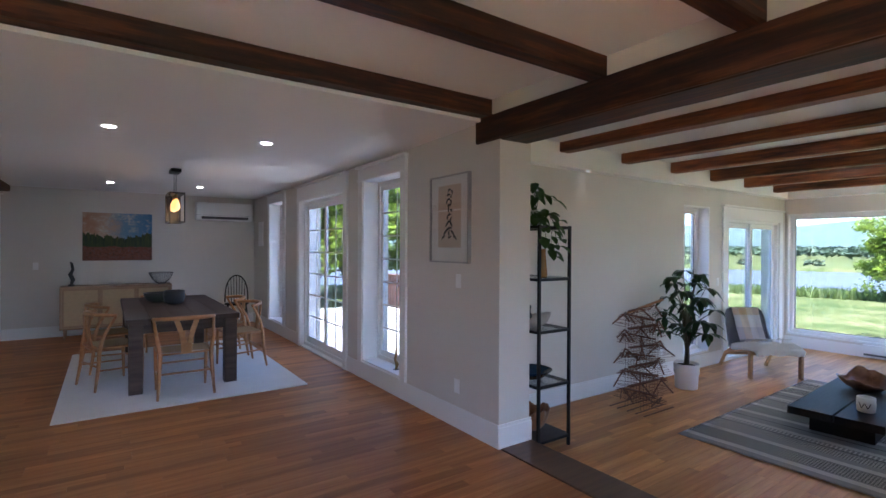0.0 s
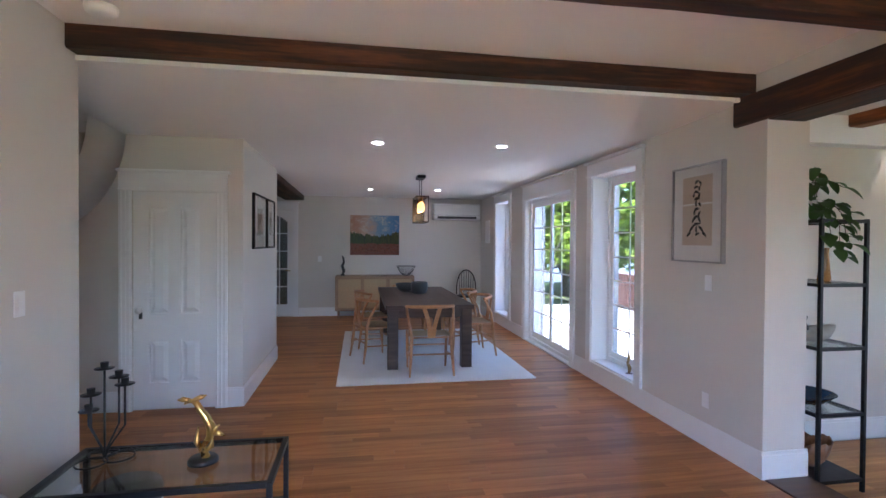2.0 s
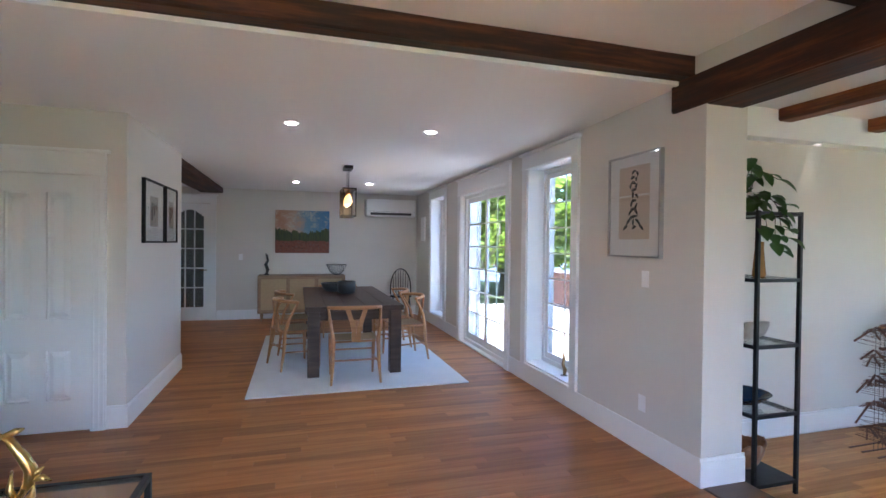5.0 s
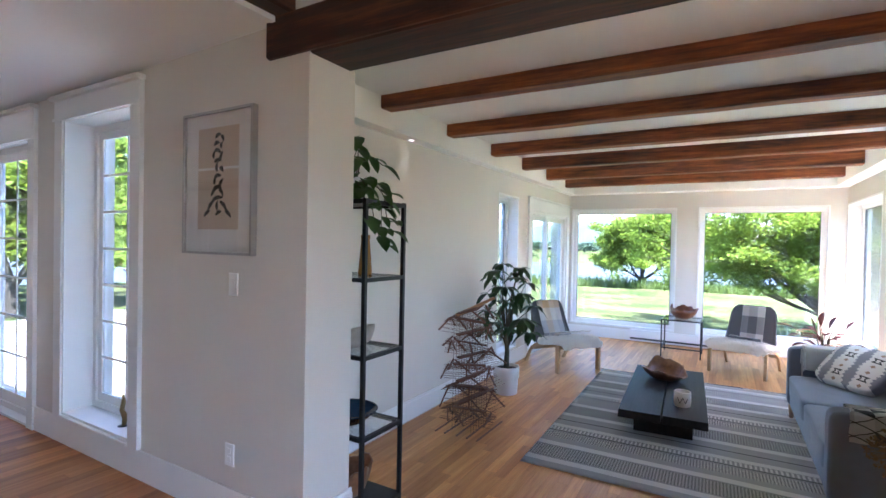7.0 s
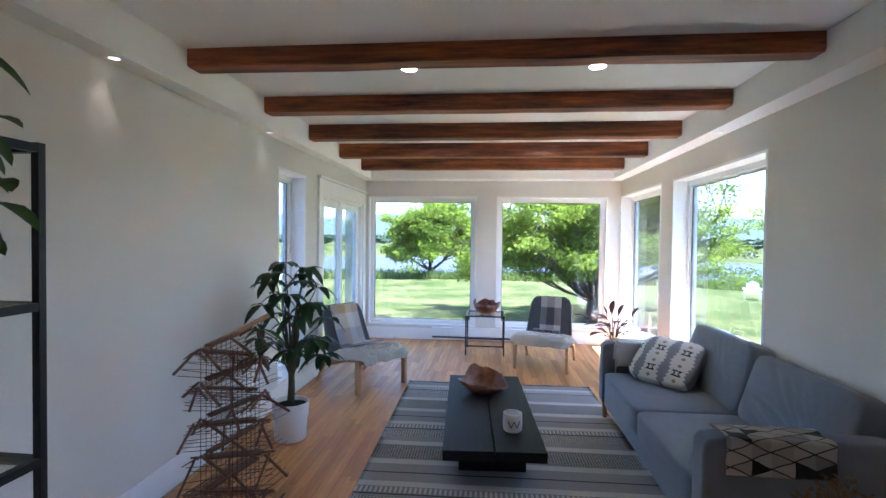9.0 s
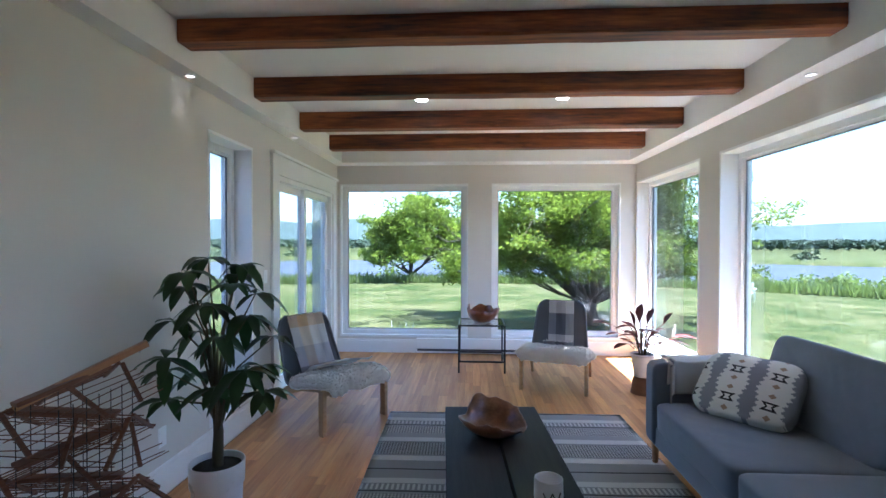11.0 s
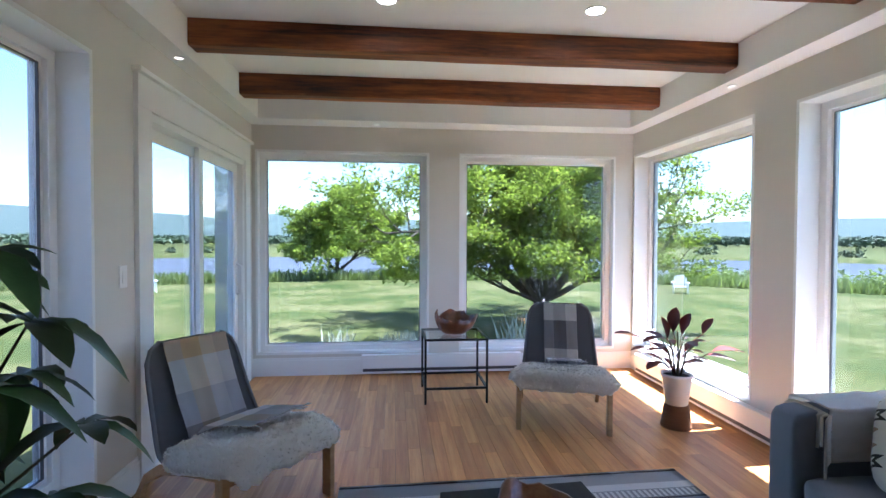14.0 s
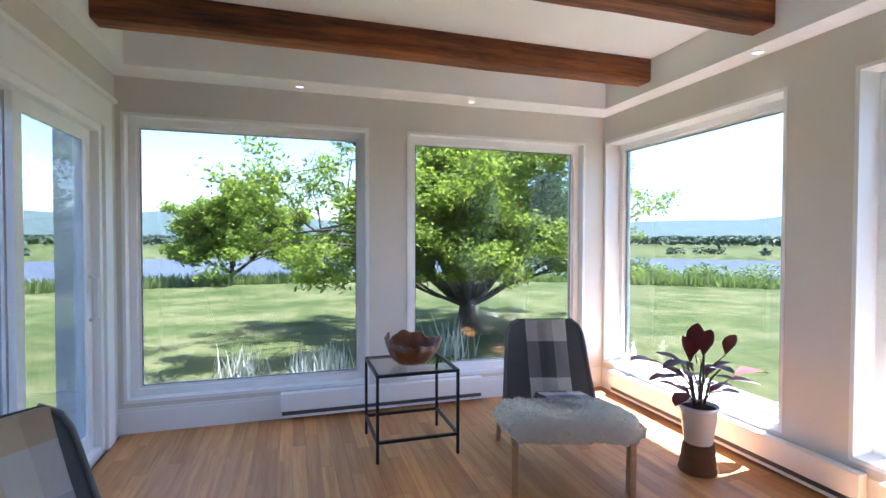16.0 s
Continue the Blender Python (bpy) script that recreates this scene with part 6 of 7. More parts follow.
dc.matrix_world = pose(0.62, 0.20, 0.992, 0, 0, 8)
dh = bmesh.new()
tube(dh, [(-0.12, 0, 0.09), (-0.14, 0, 0.14), (-0.135, 0, 0.175), (-0.16, 0, 0.185), (-0.215, 0, 0.178)], [0.032, 0.028, 0.034, 0.026, 0.008], 10)
part("head", dh, BLACKPLASTIC, dc, "black painted head")
pt = tagged(part("plate", lathe(bmesh.new(), [(0.06, 0), (0.10, 0.012), (0.175, 0.075), (0.18, 0.08), (0.17, 0.078), (0.09, 0.022), (0.0, 0.018)], 36), BLUEPLATE), "dark blue glazed dish on a glass shelf", "dish")
pt.matrix_world = pose(0.60, 0.25, 0.5435)
rw = tagged(part("wooden_bowl", burl(4.0, 0.15, 0.17, 0.4), BOWLWOOD), "dark turned wooden bowl on the bottom shelf", "bowl")
rw.matrix_world = pose(0.62, 0.26, 0.0985)


# wall plates
def plate(name, m, label, cat, rocker=True):
    p = thing(name, label, cat, m)
    part("plate", bx(-0.036, 0.036, -0.006, 0.0, -0.058, 0.058, w=0.003), VINYL, p)
    if rocker:
        part("rocker", bx(-0.016, 0.016, -0.010, -0.006, -0.033, 0.033, w=0.002), VINYL, p)
    else:
        for z in (-0.022, 0.022):
            part("socket", bx(-0.015, 0.015, -0.0085, -0.006, z - 0.014, z + 0.014, w=0.002), VINYL, p)


plate("light_switch", pose(4.90, 0.7897, 1.175), "white light switch on the sunroom wall", "switch")
plate("wall_outlet", pose(3.47, 0.7897, 0.34), "white wall outlet near the sunroom floor", "outlet", False)
plate("light_switch", pose(0.0147, 0.511, 1.38, 0, 0, -90), "white light switch below the framed calligraphy", "switch")
plate("wall_outlet", pose(0.0147, 0.525, 0.50, 0, 0, -90), "white wall outlet above the baseboard", "outlet", False)
plate("light_switch", pose(-4.0597, -0.255, 1.38, 0, 0, 90), "white light switch on the living room wall", "switch")
plate("light_switch", pose(-3.35, 7.3997, 1.32), "white light switch beside the glazed door", "switch")

# ---------------------------------------------------------------- dining room things
dr = tagged(part("rug", bx(-2.79, -0.60, 2.43, 5.56, F + 0.0006, F + 0.014, w=0.005), GREYRUG), "plain pale grey pile rug under the dining table", "rug")
FZ = F + 0.014
dt = thing("dining_table", "dark brown rectangular wooden dining table with square legs", "dining table", pose(-1.72, 4.15, FZ))
for k in range(5):
    part("top_plank", bx(-0.53 + 0.212 * k, -0.53 + 0.212 * k + 0.2105, -1.2, 1.2, 0.70, 0.755, w=0.003), TABLEWOOD, dt)
for x in (-0.4425, 0.4425):
    for y in (-1.12, 1.12):
        part("leg", bx(x - 0.0625, x + 0.0625, y - 0.0625, y + 0.0625, 0, 0.6995, w=0.005), TABLEWOOD, dt)
for x in (-0.4425, 0.4425):
    part("apron", bx(x - 0.015, x + 0.015, -1.055, 1.055, 0.6, 0.6993), TABLEWOOD, dt)
for y in (-1.12, 1.12):
    part("apron", bx(-0.378, 0.378, y - 0.015, y + 0.015, 0.6, 0.6993), TABLEWOOD, dt)


def wishbone_chair():
    """Rounded top rail on four turned legs, a Y-shaped splat and a woven cord seat; faces local +y."""
    c = thing("dining_chair", "honey-coloured wooden wishbone dining chair with a woven cord seat", "chair", pose(0, 0, -5), "chairs round the dining table")
    for s in (-1, 1):
        f = bmesh.new()
        tube(f, [(s * 0.23, 0.21, 0), (s * 0.235, 0.205, 0.25), (s * 0.24, 0.20, 0.445)], [0.012, 0.018, 0.016], 10)
        part("front_leg", f, CHAIRWOOD, c)
        b = bmesh.new()
        tube(b, [(s * 0.25, -0.24, 0), (s * 0.235, -0.205, 0.22), (s * 0.225, -0.19, 0.43), (s * 0.25, -0.16, 0.57), (s * 0.272, -0.06, 0.755)], [0.012, 0.019, 0.021, 0.018, 0.013], 10)
        part("back_leg", b, CHAIRWOOD, c)
        r = bmesh.new()
        tube(r, [(s * 0.232, 0.2, 0.19), (s * 0.238, -0.2, 0.21)], 0.010, 8)
        part("stretcher", r, CHAIRWOOD, c)
        r = bmesh.new()
        tube(r, [(s * 0.238, 0.2, 0.43), (s * 0.225, -0.19, 0.43)], 0.014, 8)
        part("side_rail", r, CHAIRWOOD, c)
    for y, z, w in ((0.2, 0.27, 0.232), (-0.195, 0.24, 0.236), (0.2, 0.43, 0.238), (-0.19, 0.43, 0.225)):
        r = bmesh.new()
        tube(r, [(-w, y, z), (w, y, z)], 0.010, 8)
        part("stretcher", r, CHAIRWOOD, c)
    pts, rs = [], []
    for k in range(25):
        a = math.radians(-18 - 144 * k / 24)
        x, y = 0.29 * math.cos(a), 0.0 + 0.27 * math.sin(a) * 0.95
        pts.append((x, y + 0.03, 0.757 + 0.022 * math.sin(-a)))
        rs.append(0.014 + 0.008 * math.sin(-a))
    tr = bmesh.new()
    tube(tr, pts, rs, 10)
    part("top_rail", tr, CHAIRWOOD, c)
    sp = bmesh.new()
    for s in (-1, 1):
        P = [(s * 0.022, -0.19, 0.43), (s * 0.026, -0.212, 0.54), (s * 0.045, -0.226, 0.63), (s * 0.088, -0.225, 0.76)]
        for a, b in zip(P, P[1:]):
            w = 0.024
            vs = [sp.verts.new((p[0] + dx, p[1] + dy, p[2])) for p in (a, b) for dx, dy in ((-w, -0.006), (w, -0.006), (w, 0.006), (-w, 0.006))]
            for i, j in ((0, 1), (1, 2), (2, 3), (3, 0)):
                sp.faces.new((vs[i], vs[j], vs[4 + j], vs[4 + i]))
    part("splat", sp, CHAIRWOOD, c)
    sb = sheet(lambda u, v: ((2 * u - 1) * (0.222 + 0.014 * v), -0.185 + 0.385 * v, 0.445 - 0.014 * (1 - (2 * u - 1) ** 2) * (1 - (2 * v - 1) ** 2) + 0.0015 * math.sin(v * 150)), 10, 40, 0.022)
    part("seat", sb, CORD, c, "woven paper-cord seat")
    return c


wc = wishbone_chair()
wc.matrix_basis = pose(-1.75, 2.86, FZ, 0, 0, 0)
for x, y, r in ((-2.36, 3.60, -70), (-2.38, 4.42, -78), (-1.02, 3.72, 96), (-1.05, 4.46, 90), (-1.72, 5.36, 180)):
    copy_thing(wc, pose(x, y, FZ, 0, 0, r))

for nm, x, y, prof, lab in (("bowl", -1.70, 4.25, [(0.06, 0), (0.11, 0.02), (0.125, 0.10), (0.118, 0.17), (0.110, 0.172), (0.112, 0.1), (0.0, 0.03)], "dark glazed stoneware bowl on the dining table"),
                            ("bowl", -1.86, 4.62, [(0.07, 0), (0.13, 0.04), (0.16, 0.12), (0.152, 0.122), (0.11, 0.04), (0.0, 0.02)], "shallow dark stoneware bowl on the dining table")):
    b = tagged(part(nm, lathe(bmesh.new(), prof, 30), DARKCERAMIC), lab, "bowl")
    b.matrix_world = pose(x, y, FZ + 0.7555)

# sideboard
sbd = thing("sideboard", "oak sideboard with woven cane doors on thin legs", "sideboard", pose(-3.02, 6.93, F))
W, D, H = 1.55, 0.44, 0.84
for a in ((0, W, 0, D, H - 0.025, H), (0, W, 0, D, 0.16, 0.185), (0, 0.022, 0, D, 0.1855, H - 0.0255), (W - 0.022, W, 0, D, 0.1855, H - 0.0255), (0.022, W - 0.022, D - 0.02, D, 0.1855, H - 0.0255)):
    part("carcass_panel", bx(*a, w=0.002), SIDEWOOD, sbd)
for k in range(3):
    x0, x1 = 0.026 + k * 0.5, 0.026 + k * 0.5 + 0.496
    d = part("door", frame_bars(bmesh.new(), "x", 0.003, 0.02, x0, x1, 0.19, H - 0.03, 0.03), SIDEWOOD, sbd)
    part("cane_panel", bx(x0 + 0.03, x1 - 0.03, 0.009, 0.014, 0.22, H - 0.06), CANE, d, "woven cane panel")
for x in (0.06, W - 0.06):
    for y in (0.05, D - 0.05):
        lg = bmesh.new()
        tube(lg, [(x, y, 0), (x, y, 0.1595)], [0.012, 0.018], 8)
        part("leg", lg, SIDEWOOD, sbd)
sc = tagged(part("sculpture", tube(bmesh.new(), [(0, 0, 0.0), (0, 0, 0.025), (0.0, 0, 0.03), (0.02, 0, 0.10), (-0.015, 0, 0.19), (0.02, 0, 0.27), (0.005, 0, 0.36), (-0.02, 0, 0.40)], [0.045, 0.045, 0.02, 0.032, 0.03, 0.022, 0.02, 0.006], 10), BLACKPLASTIC),
            "slim dark abstract sculpture on the sideboard", "sculpture")
sc.matrix_world = pose(-2.88, 7.15, F + H + 0.0005)
wb = thing("wire_bowl", "black wire fruit bowl on the sideboard", "bowl", pose(-1.62, 7.12, F + H + 0.0005))
ww = bmesh.new()
for k in range(28):
    a = 2 * math.pi * k / 28
    tube(ww, [(0.06 * math.cos(a), 0.06 * math.sin(a), 0.004), (0.13 * math.cos(a), 0.13 * math.sin(a), 0.07), (0.19 * math.cos(a), 0.19 * math.sin(a), 0.19)], 0.0025, 5)
part("wires", ww, BLACKMETAL, wb)
for r, z in ((0.06, 0.004), (0.19, 0.19)):
    rr = bmesh.new()
    tube(rr, [(r * math.cos(2 * math.pi * k / 32), r * math.sin(2 * math.pi * k / 32), z) for k in range(33)], 0.004, 6)
    part("ring", rr, BLACKMETAL, wb)

# painting
pa = thing("painting", "colourful landscape painting of a sunset sky over dark trees", "painting", pose(-2.745, 7.3995, 1.40))
part("canvas_edge", bx(0, 1.0, -0.03, 0.0, 0, 0.815, w=0.002), MAT, pa)
cv = bmesh.new()
quad_uv(cv, ((0.0, -0.0312, 0.0), (1.0, -0.0312, 0.0), (1.0, -0.0312, 0.815), (0.0, -0.0312, 0.815)))
part("painted_surface", cv, PAINTING, pa)

# heat pump
hp = thing("heat_pump", "white wall-mounted heat pump with a dark grey block for the shade in the air slot", "air conditioner", pose(-1.06, 7.3995, 2.135))
part("housing", bx(0, 1.0, -0.22, 0.0, 0.0, 0.34, w=0.03, seg=3), VINYL, hp)
# slot and seam are dark blocks, their shade put into the colour
part("air_slot", bx(0.09, 0.91, -0.2225, -0.19, 0.028, 0.075, w=0.003), SHADEGREY, hp, "dark grey block for the shade in the air slot")
part("flap", bx(0.10, 0.90, -0.226, -0.222, 0.010, 0.026, w=0.001), VINYL, hp)
part("seam", bx(0.005, 0.995, -0.2208, -0.2195, 0.098, 0.101), SHADEGREY, hp)

# dark windsor chair in the far corner
wz = thing("windsor_chair", "dark spindle-back wooden chair in the corner", "chair", pose(-0.42, 6.85, F, 0, 0, 170))
seat = lathe(bmesh.new(), [(0.0, 0.42), (0.20, 0.42), (0.215, 0.435), (0.20, 0.452), (0.0, 0.445)], 26)
part("seat", seat, BLACKWOOD, wz)
for x, y in ((-0.15, 0.14), (0.15, 0.14), (-0.14, -0.14), (0.14, -0.14)):
    lg = bmesh.new()
    tube(lg, [(x * 1.4, y * 1.4, 0), (x, y, 0.425)], [0.012, 0.017], 8)
    part("leg", lg, BLACKWOOD, wz)
hp_pts = [(0.2 * math.cos(math.pi * k / 18), -0.17 - 0.03 * math.sin(math.pi * k / 18), 0.45 + 0.50 * math.sin(math.pi * k / 18) ** 0.7) for k in range(19)]
hbm = bmesh.new()
tube(hbm, hp_pts, 0.011, 8)
part("hoop_back", hbm, BLACKWOOD, wz)
for k in range(7):
    x = -0.13 + 0.26 * k / 6
    a = math.acos(max(-1, min(1, x * 1.15 / 0.2)))
    s1 = bmesh.new()
    tube(s1, [(x, -0.16, 0.45), (x * 1.15, -0.19, 0.45 + 0.50 * math.sin(a) ** 0.7)], 0.006, 6)
    part("spindle", s1, BLACKWOOD, wz)

# pendant lamp: open dark box with three bulbs
pd = thing("pendant_lamp", "dark metal open-box pendant lamp with glowing amber bulbs", "pendant lamp", pose(-1.715, 4.05, CD))
part("canopy", bx(-0.055, 0.055, -0.14, 0.14, -0.045, -0.0005, w=0.003), BLACKMETAL, pd)
for y in (-0.11, 0.11):
    cbm = bmesh.new()
    tube(cbm, [(0, y, -0.044), (0, y, -0.30)], 0.004, 6)
    part("cable", cbm, BLACKMETAL, pd)
fr = bmesh.new()
for x in (-0.085, 0.072):
    frame_bars(fr, "y", x, x + 0.013, -0.24, 0.24, -0.66, -0.30, 0.016)
for y in (-0.24, 0.225):
    for z in (-0.66, -0.315):
        box(fr, -0.072, 0.072, y, y + 0.015, z, z + 0.015)
part("box_frame", fr, BLACKMETAL, pd)
part("top_plate", bx(-0.07, 0.07, -0.22, 0.22, -0.314, -0.301), BLACKMETAL, pd)
part("end_plate", bx(-0.07, 0.07, 0.2405, 0.2445, -0.655, -0.305), BLACKMETAL, pd)
for y in (-0.15, 0.0, 0.15):
    s = bmesh.new()
    lathe(s, [(0.014, -0.37), (0.016, -0.315)], 12, (0, y, 0))
    part("socket", s, BRASS, pd)
    g = bmesh.new()
    lathe(g, [(0.0, -0.52), (0.03, -0.505), (0.043, -0.47), (0.034, -0.42), (0.014, -0.372)], 18, (0, y, 0))
    part("bulb", g, BULB, pd, "glowing amber filament bulb")
lamp = new("pendant_bulb_light", bpy.data.lights.new("pendant_bulb_light", "POINT"))
lamp.data.energy, lamp.data.color, lamp.data.shadow_soft_size = 0.12, (1.0, 0.62, 0.28), 0.03
lamp.location = (-1.715, 4.05, CD - 0.57)

# thermostat panel on the window wall
tp = thing("electrical_panel", "flat white wall panel beside the far window", "wall panel", pose(0.0147, 6.85, 1.66, 0, 0, -90))
part("cover", bx(-0.16, 0.16, -0.012, 0.0, 0, 0.46, w=0.002), VINYL, tp)
part("door", bx(-0.13, 0.13, -0.016, -0.012, 0.03, 0.43, w=0.002), VINYL, tp)

# framed calligraphy
ca = thing("framed_calligraphy", "framed brush calligraphy scroll in a thin pewter frame", "picture", pose(0.0147, 0.625, 1.53, 0, 0, -90))
AW, AH = 0.565, 0.745
part("picture_frame", frame_bars(bmesh.new(), "x", -0.035, -0.0005, -AW / 2, AW / 2, 0, AH, 0.012), PEWTER, ca)
part("mount", bx(-AW / 2 + 0.012, AW / 2 - 0.012, -0.018, -0.012, 0.012, AH - 0.012), MAT, ca, "pale mount board")
part("scroll", bx(-0.165, 0.165, -0.0195, -0.0182, 0.13, 0.66), PAPER, ca, "aged tan paper scroll")
part("scroll_band", bx(-0.165, 0.165, -0.0203, -0.0196, 0.44, 0.452), MAT, ca)
rnd = random.Random(31)
STROKES = [(0.0, 0.615, 0.05, 25), (0.035, 0.60, 0.04, -60), (-0.01, 0.575, 0.05, 10), (0.03, 0.565, 0.035, 80), (0.0, 0.535, 0.055, -20), (-0.03, 0.52, 0.045, 75), (0.03, 0.51, 0.05, 70), (0.0, 0.485, 0.06, 5), (-0.005, 0.455, 0.05, 85),
           (0.03, 0.44, 0.04, -35), (0.0, 0.405, 0.06, 12), (-0.02, 0.385, 0.045, 70), (0.03, 0.37, 0.05, 60), (0.0, 0.345, 0.07, 0), (-0.03, 0.325, 0.06, 40), (0.03, 0.32, 0.05, -45), (0.0, 0.29, 0.09, 8), (-0.05, 0.26, 0.08, 40),
           (0.05, 0.25, 0.08, -42), (0.0, 0.255, 0.05, 88), (-0.085, 0.215, 0.06, 30), (0.085, 0.21, 0.06, -35), (0.01, 0.215, 0.05, 20)]
for x, z, ln, a in STROKES:
    d = Vector((math.cos(radians(a)), 0, math.sin(radians(a)))) * ln / 2
    s = bmesh.new()
    p = Vector((x, -0.0207, z))
    w = Vector((-d.z, 0, d.x)).normalized()
    ws = [0.006, 0.012, 0.010, 0.004]
    row = []
    for k in range(4):
        c = p - d + d * 2 * k / 3 + w * 0.006 * math.sin(k * 1.1)
        row.append((s.verts.new(c + w * ws[k]), s.verts.new(c - w * ws[k])))
    for q, r in zip(row, row[1:]):
        s.faces.new((q[0], q[1], r[1], r[0]))
    part("brush_stroke", s, INK, ca)
g = part("glass", bx(-AW / 2 + 0.012, AW / 2 - 0.012, -0.030, -0.028, 0.012, AH - 0.012), FRAMEGLASS, ca)
g.visible_shadow = False

# two framed prints on the closet side wall
for y0, w in ((2.33, 0.64), (3.03, 0.46)):
    fp = thing("framed_print", "framed print with a pale mount in a thin black frame", "picture", pose(-3.6045, y0, 1.59, 0, 0, 90), "prints on the closet wall")
    part("picture_frame", frame_bars(bmesh.new(), "x", -0.03, -0.0005, 0, w, 0, 0.56, 0.018), BLACKWOOD, fp)
    part("mount", bx(0.018, w - 0.018, -0.016, -0.010, 0.018, 0.542), MAT, fp)
    part("print", bx(w * 0.30, w * 0.70, -0.0175, -0.0162, 0.15, 0.42), DECOYGREY, fp, "grey printed figure")
    for k in range(3):
        part("print_mark", bx(w * (0.36 + 0.1 * k), w * (0.42 + 0.1 * k), -0.0188, -0.0176, 0.2 + 0.05 * k, 0.36), INK, fp)
    g = part("glass", bx(0.018, w - 0.018, -0.024, -0.022, 0.018, 0.542), FRAMEGLASS, fp)
    g.visible_shadow = False

# small figure on the window sill
sf = thing("sill_figure", "small dark metal figure on a round base on the window sill", "figurine", pose(0.10, 1.72, 0.3575))
part("base", lathe(bmesh.new(), [(0.055, 0), (0.056, 0.008), (0.03, 0.02), (0.0, 0.022)], 20), BLACKMETAL, sf)
part("stem", tube(bmesh.new(), [(0, 0, 0.02), (0.01, 0, 0.07), (-0.008, 0.01, 0.12), (0.006, 0.012, 0.17), (0, 0.012, 0.225)], [0.012, 0.02, 0.014, 0.016, 0.005], 10), BRASS, sf)
part("arm", tube(bmesh.new(), [(0, 0.0, 0.11), (0.02, 0.045, 0.14)], [0.008, 0.004], 8), BRASS, sf)

# ---------------------------------------------------------------- living room things
gt = thing("glass_table", "rectangular black metal table with a clear glass top", "coffee table", pose(-3.93, -0.50, F))
metal_table(gt, 1.0, 0.52, 0.452, 0.0125, 0.10, 0.444)
gs = thing("fish_statue", "gilded leaping fish statue on a black base on the table", "statue", pose(-3.29, -0.24, F + 0.4525))
stt = bmesh.new()
tube(stt, [(0.012, 0, 0.02), (0.0, 0, 0.07), (0.03, 0, 0.12), (0.035, 0, 0.17), (0.012, 0, 0.215), (-0.012, 0, 0.25), (-0.03, 0, 0.285), (-0.062, 0, 0.298), (-0.085, 0, 0.282)],
     [0.022, 0.012, 0.017, 0.022, 0.02, 0.017, 0.015, 0.013, 0.004], 12)
for tips_ in (((0.0, 0, 0.04), (-0.03, 0.0, 0.10), (-0.022, 0, 0.17)), ((0.0, 0, 0.04), (0.035, 0.01, 0.07), (0.045, 0, 0.12)), ((0.03, 0, 0.13), (0.07, 0.0, 0.135), (0.10, 0, 0.12)),
              ((0.03, 0, 0.13), (0.055, 0.0, 0.16), (0.075, 0, 0.175)), ((-0.05, 0, 0.295), (-0.01, 0, 0.312), (0.015, 0, 0.32)), ((-0.05, 0, 0.295), (-0.09, 0, 0.305), (-0.115, 0, 0.302))):
    tube(stt, tips_, [0.010, 0.013, 0.003], 7)
part("fish_body", stt, GOLD, gs)
part("base", lathe(bmesh.new(), [(0.068, 0), (0.07, 0.012), (0.06, 0.024), (0.0, 0.0245)], 26), BLACKPLASTIC, gs, "round black base")

ch = thing("candelabra", "black wrought-iron five-armed candle holder on the glass table", "candle holder", pose(-3.77, -0.13, F + 0.4525))
for k in range(3):
    rb = bmesh.new()
    a = 2.1 * k
    cx, cy = 0.065 * math.cos(a), 0.065 * math.sin(a)
    tube(rb, [(cx + 0.065 * math.cos(2 * math.pi * j / 20), cy + 0.065 * math.sin(2 * math.pi * j / 20), 0.005) for j in range(21)], 0.004, 6)
    part("base_loop", rb, BLACKMETAL, ch)
for x, y, h in ((0.0, 0.0, 0.43), (0.05, 0.03, 0.38), (0.09, 0.0, 0.35), (-0.05, -0.02, 0.31), (-0.08, 0.02, 0.22)):
    ab = bmesh.new()
    tube(ab, [(0, 0, 0.005), (x * 0.25, y * 0.25, 0.06), (x, y, 0.16), (x, y, h)], 0.005, 6)
    arm = part("arm", ab, BLACKMETAL, ch)
    cb2 = bmesh.new()
    lathe(cb2, [(0.008, h), (0.042, h + 0.008), (0.044, h + 0.012), (0.016, h + 0.013), (0.018, h + 0.04), (0.0, h + 0.038)], 16, (x, y, 0))
    part("candle_cup", cb2, BLACKMETAL, arm)

sj = thing("lidded_crock", "pale round crock with a black lid beneath the glass table", "jar", pose(-3.62, -0.25, F))
part("body", lathe(bmesh.new(), [(0.12, 0), (0.14, 0.02), (0.152, 0.18), (0.146, 0.30), (0.0, 0.30)], 30), WHITEPOT, sj)
part("lid", lathe(bmesh.new(), [(0.148, 0.298), (0.152, 0.34), (0.14, 0.372), (0.0, 0.375)], 30), BLACKPLASTIC, sj, "black lid")

ls = thing("settee", "white cotton-covered settee against the living room wall", "sofa", pose(-3.60, -1.48, F))
part("base", bx(-0.44, 0.40, -0.75, 0.75, 0.08, 0.30, w=0.03), WHITELINEN, ls)
part("seat_cushion", moved(cushion(0.72, 1.46, 0.18, 0.25, 41, 14, 0.005), pose(0.04, 0.0, 0.295)), WHITELINEN, ls)
part("backrest", moved(cushion(0.20, 1.5, 0.35, 0.2, 43, 12, 0.005), pose(-0.34, 0.0, 0.26)), WHITELINEN, ls)
for x in (-0.38, 0.34):
    for y in (-0.68, 0.68):
        part("foot", bx(x - 0.03, x + 0.03, y - 0.03, y + 0.03, 0, 0.0795), BLACKWOOD, ls)
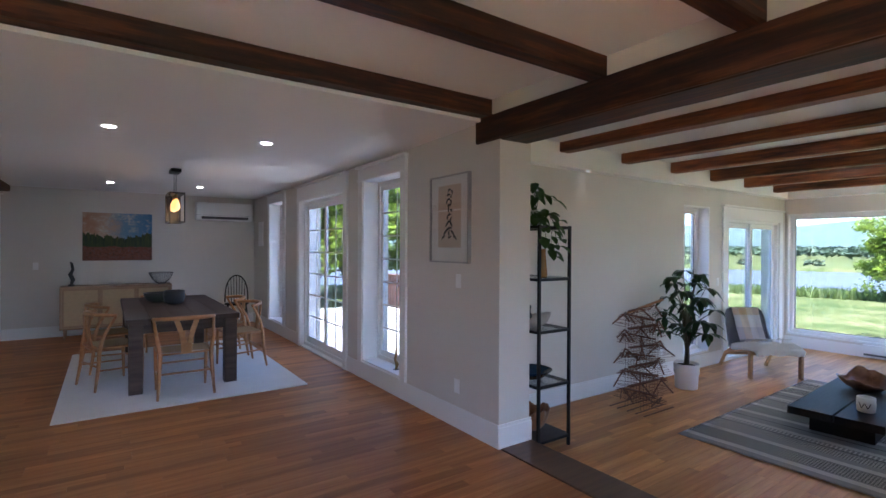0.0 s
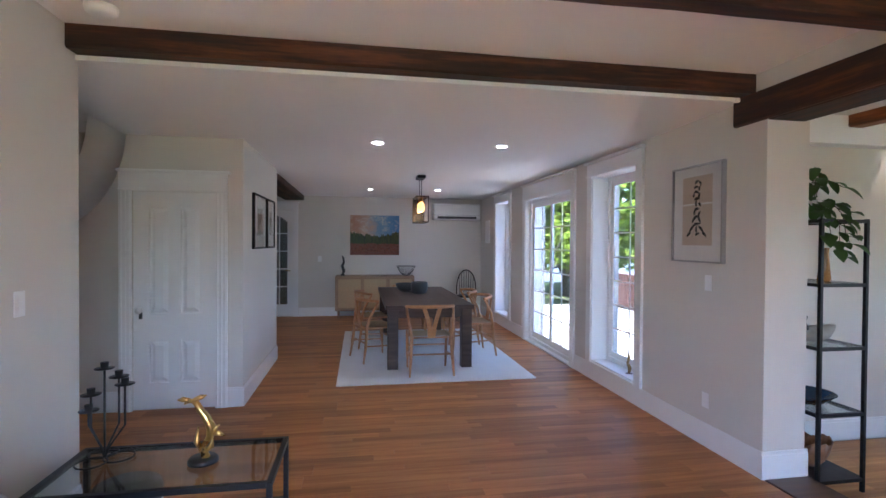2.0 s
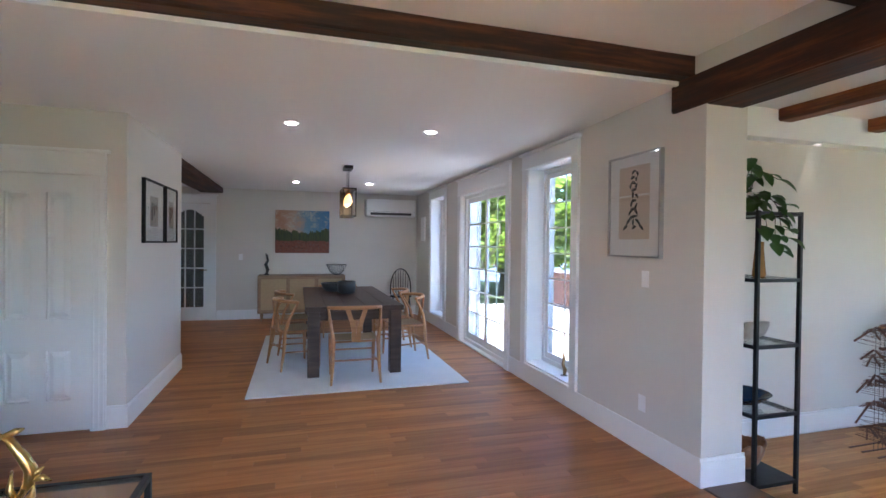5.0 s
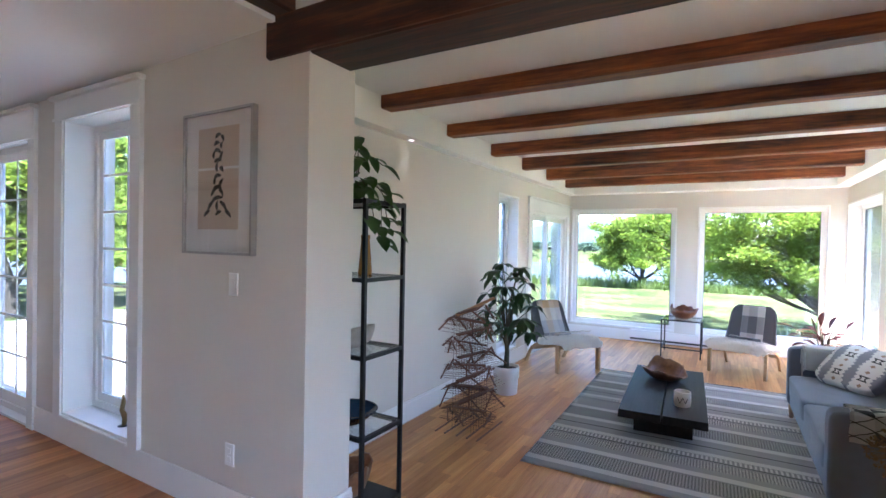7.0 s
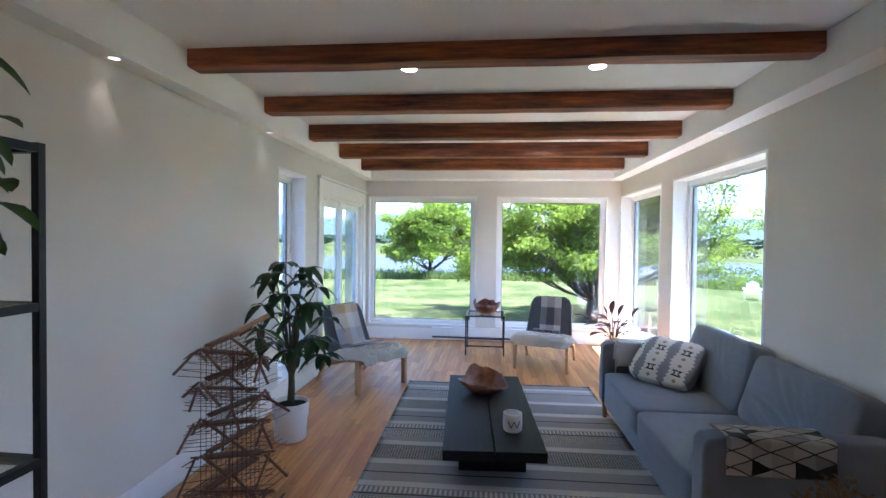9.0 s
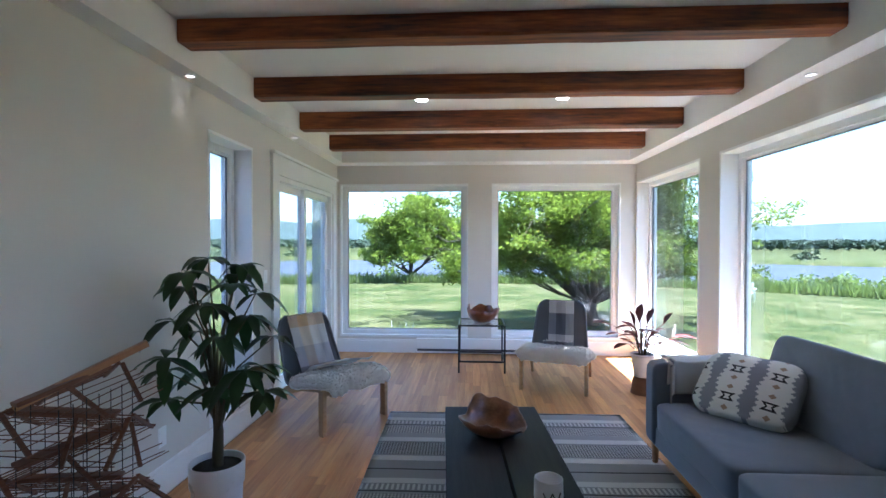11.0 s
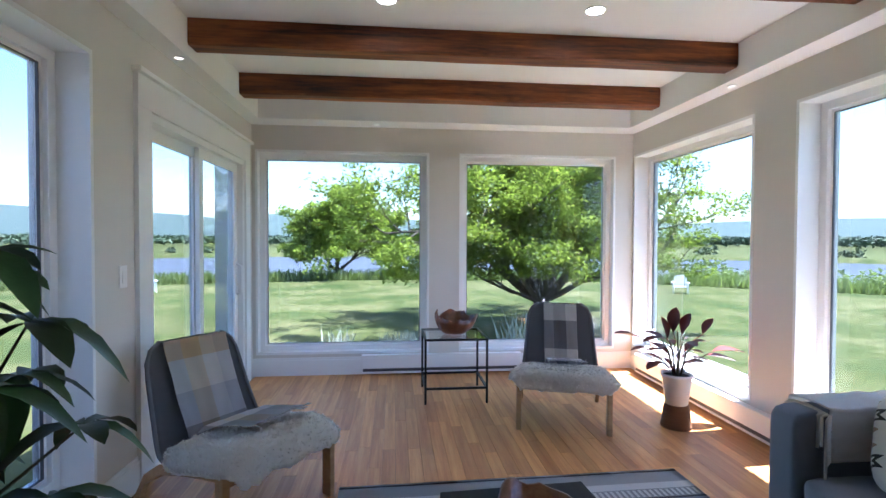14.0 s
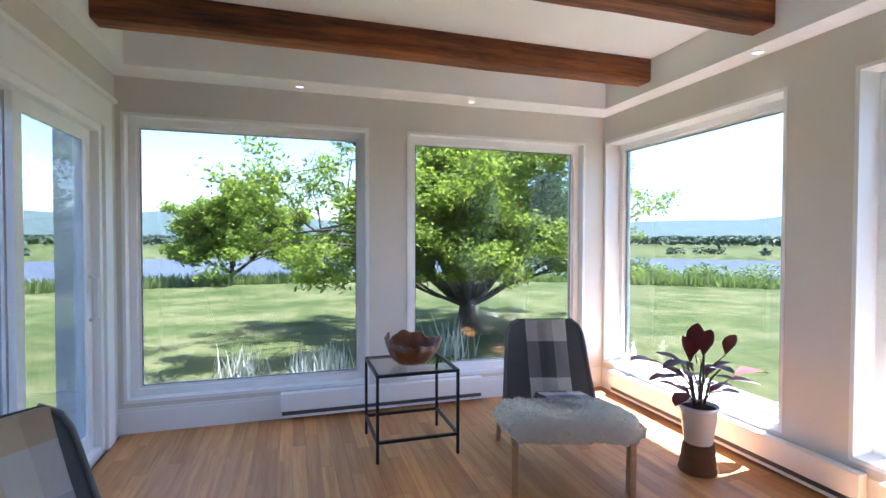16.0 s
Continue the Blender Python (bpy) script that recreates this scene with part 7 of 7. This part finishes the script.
for m, e, s in ((pose(-3.90, -1.02, F + 0.42, 0, 72, 4) @ pose(-0.2, 0, 0, 0, 0, 10), 0.48, 51), (pose(-3.56, -1.10, F + 0.41, 0, 36, 0) @ pose(-0.16, 0, 0, 0, 0, -8), 0.40, 52)):
    w = tagged(part("throw_pillow", cushion(e, e, 0.14, 0.8, s, 14, 0.006), WHITELINEN), "plump white cotton pillow on the settee", "pillow")
    w.matrix_world = m
sd = thing("smoke_detector", "round white smoke detector on the living room ceiling", "smoke detector", pose(-3.78, -0.13, CL))
part("housing", lathe(bmesh.new(), [(0.0, -0.045), (0.05, -0.043), (0.068, -0.03), (0.072, -0.0005)], 26), VINYL, sd)

# ---------------------------------------------------------------- floor boards
def boards(name, areas, z, w, near, label, seed, limit, near_wood, rest_wood):
    """Oak strips along x. The ones inside the near stretch are pieces of their own, the rest one mesh."""
    rnd = random.Random(seed)
    fl = thing(name, label, "floor", pose(0, 0, 0), kind="structure")
    meshes, rest, count = {}, bmesh.new(), 0
    for x0, x1, y0, y1 in areas:
        rows = int(round((y1 - y0) / w))
        for k in range(rows):
            ya = y0 + k * w
            yb = min(y1, ya + w) - 0.0012
            x = x0
            first = True
            while x < x1 - 1e-6:
                ln = rnd.choice((0.45, 0.6, 0.75, 0.9, 1.05, 1.2))
                if first:
                    ln, first = rnd.choice((0.25, 0.4, 0.6, 0.9)), False
                if x1 - x - ln < 0.2:
                    ln = x1 - x
                inside = near[0] < x + ln / 2 < near[1] and near[2] < ya < near[3]
                if inside and count < limit:
                    key = round(ln, 3)
                    if key not in meshes:
                        b = bmesh.new()
                        box(b, -ln / 2 + 0.0006, ln / 2 - 0.0006, 0.0, w - 0.0012, -0.018, 0)
                        ob = part("plank", b, near_wood, fl)
                        ob.matrix_local = pose(x + ln / 2, ya, z + rnd.uniform(-0.0003, 0.0003))
                        meshes[key] = ob
                    else:
                        again(meshes[key], "plank", fl, pose(x + ln / 2, ya, z + rnd.uniform(-0.0003, 0.0003)))
                    count += 1
                else:
                    box(rest, x + 0.0006, x + ln - 0.0006, ya, yb, z - 0.018, z)
                x += ln
    ob = part("plank", rest, rest_wood, fl)
    tagged(ob, "remaining oak boards", kind="stuff")


boards("floor_sunroom", [(0.34, 7.2, -3.15, 0.79)], 0.0, 0.0815, (3.6, 7.2, -2.7, 0.5), "honey-coloured oak strip floor of the sunroom", 3, 300, OAK_S, OAK_S_REST)
boards("floor_house", [(-6.0, 0.0145, -4.8, 7.4), (-5.2, -2.8, 7.4, 9.6)], F, 0.0815, (-4.2, 0.0, 0.0, 3.4), "warm brown oak strip floor of the living and dining room", 4, 300, OAK, OAK_REST)
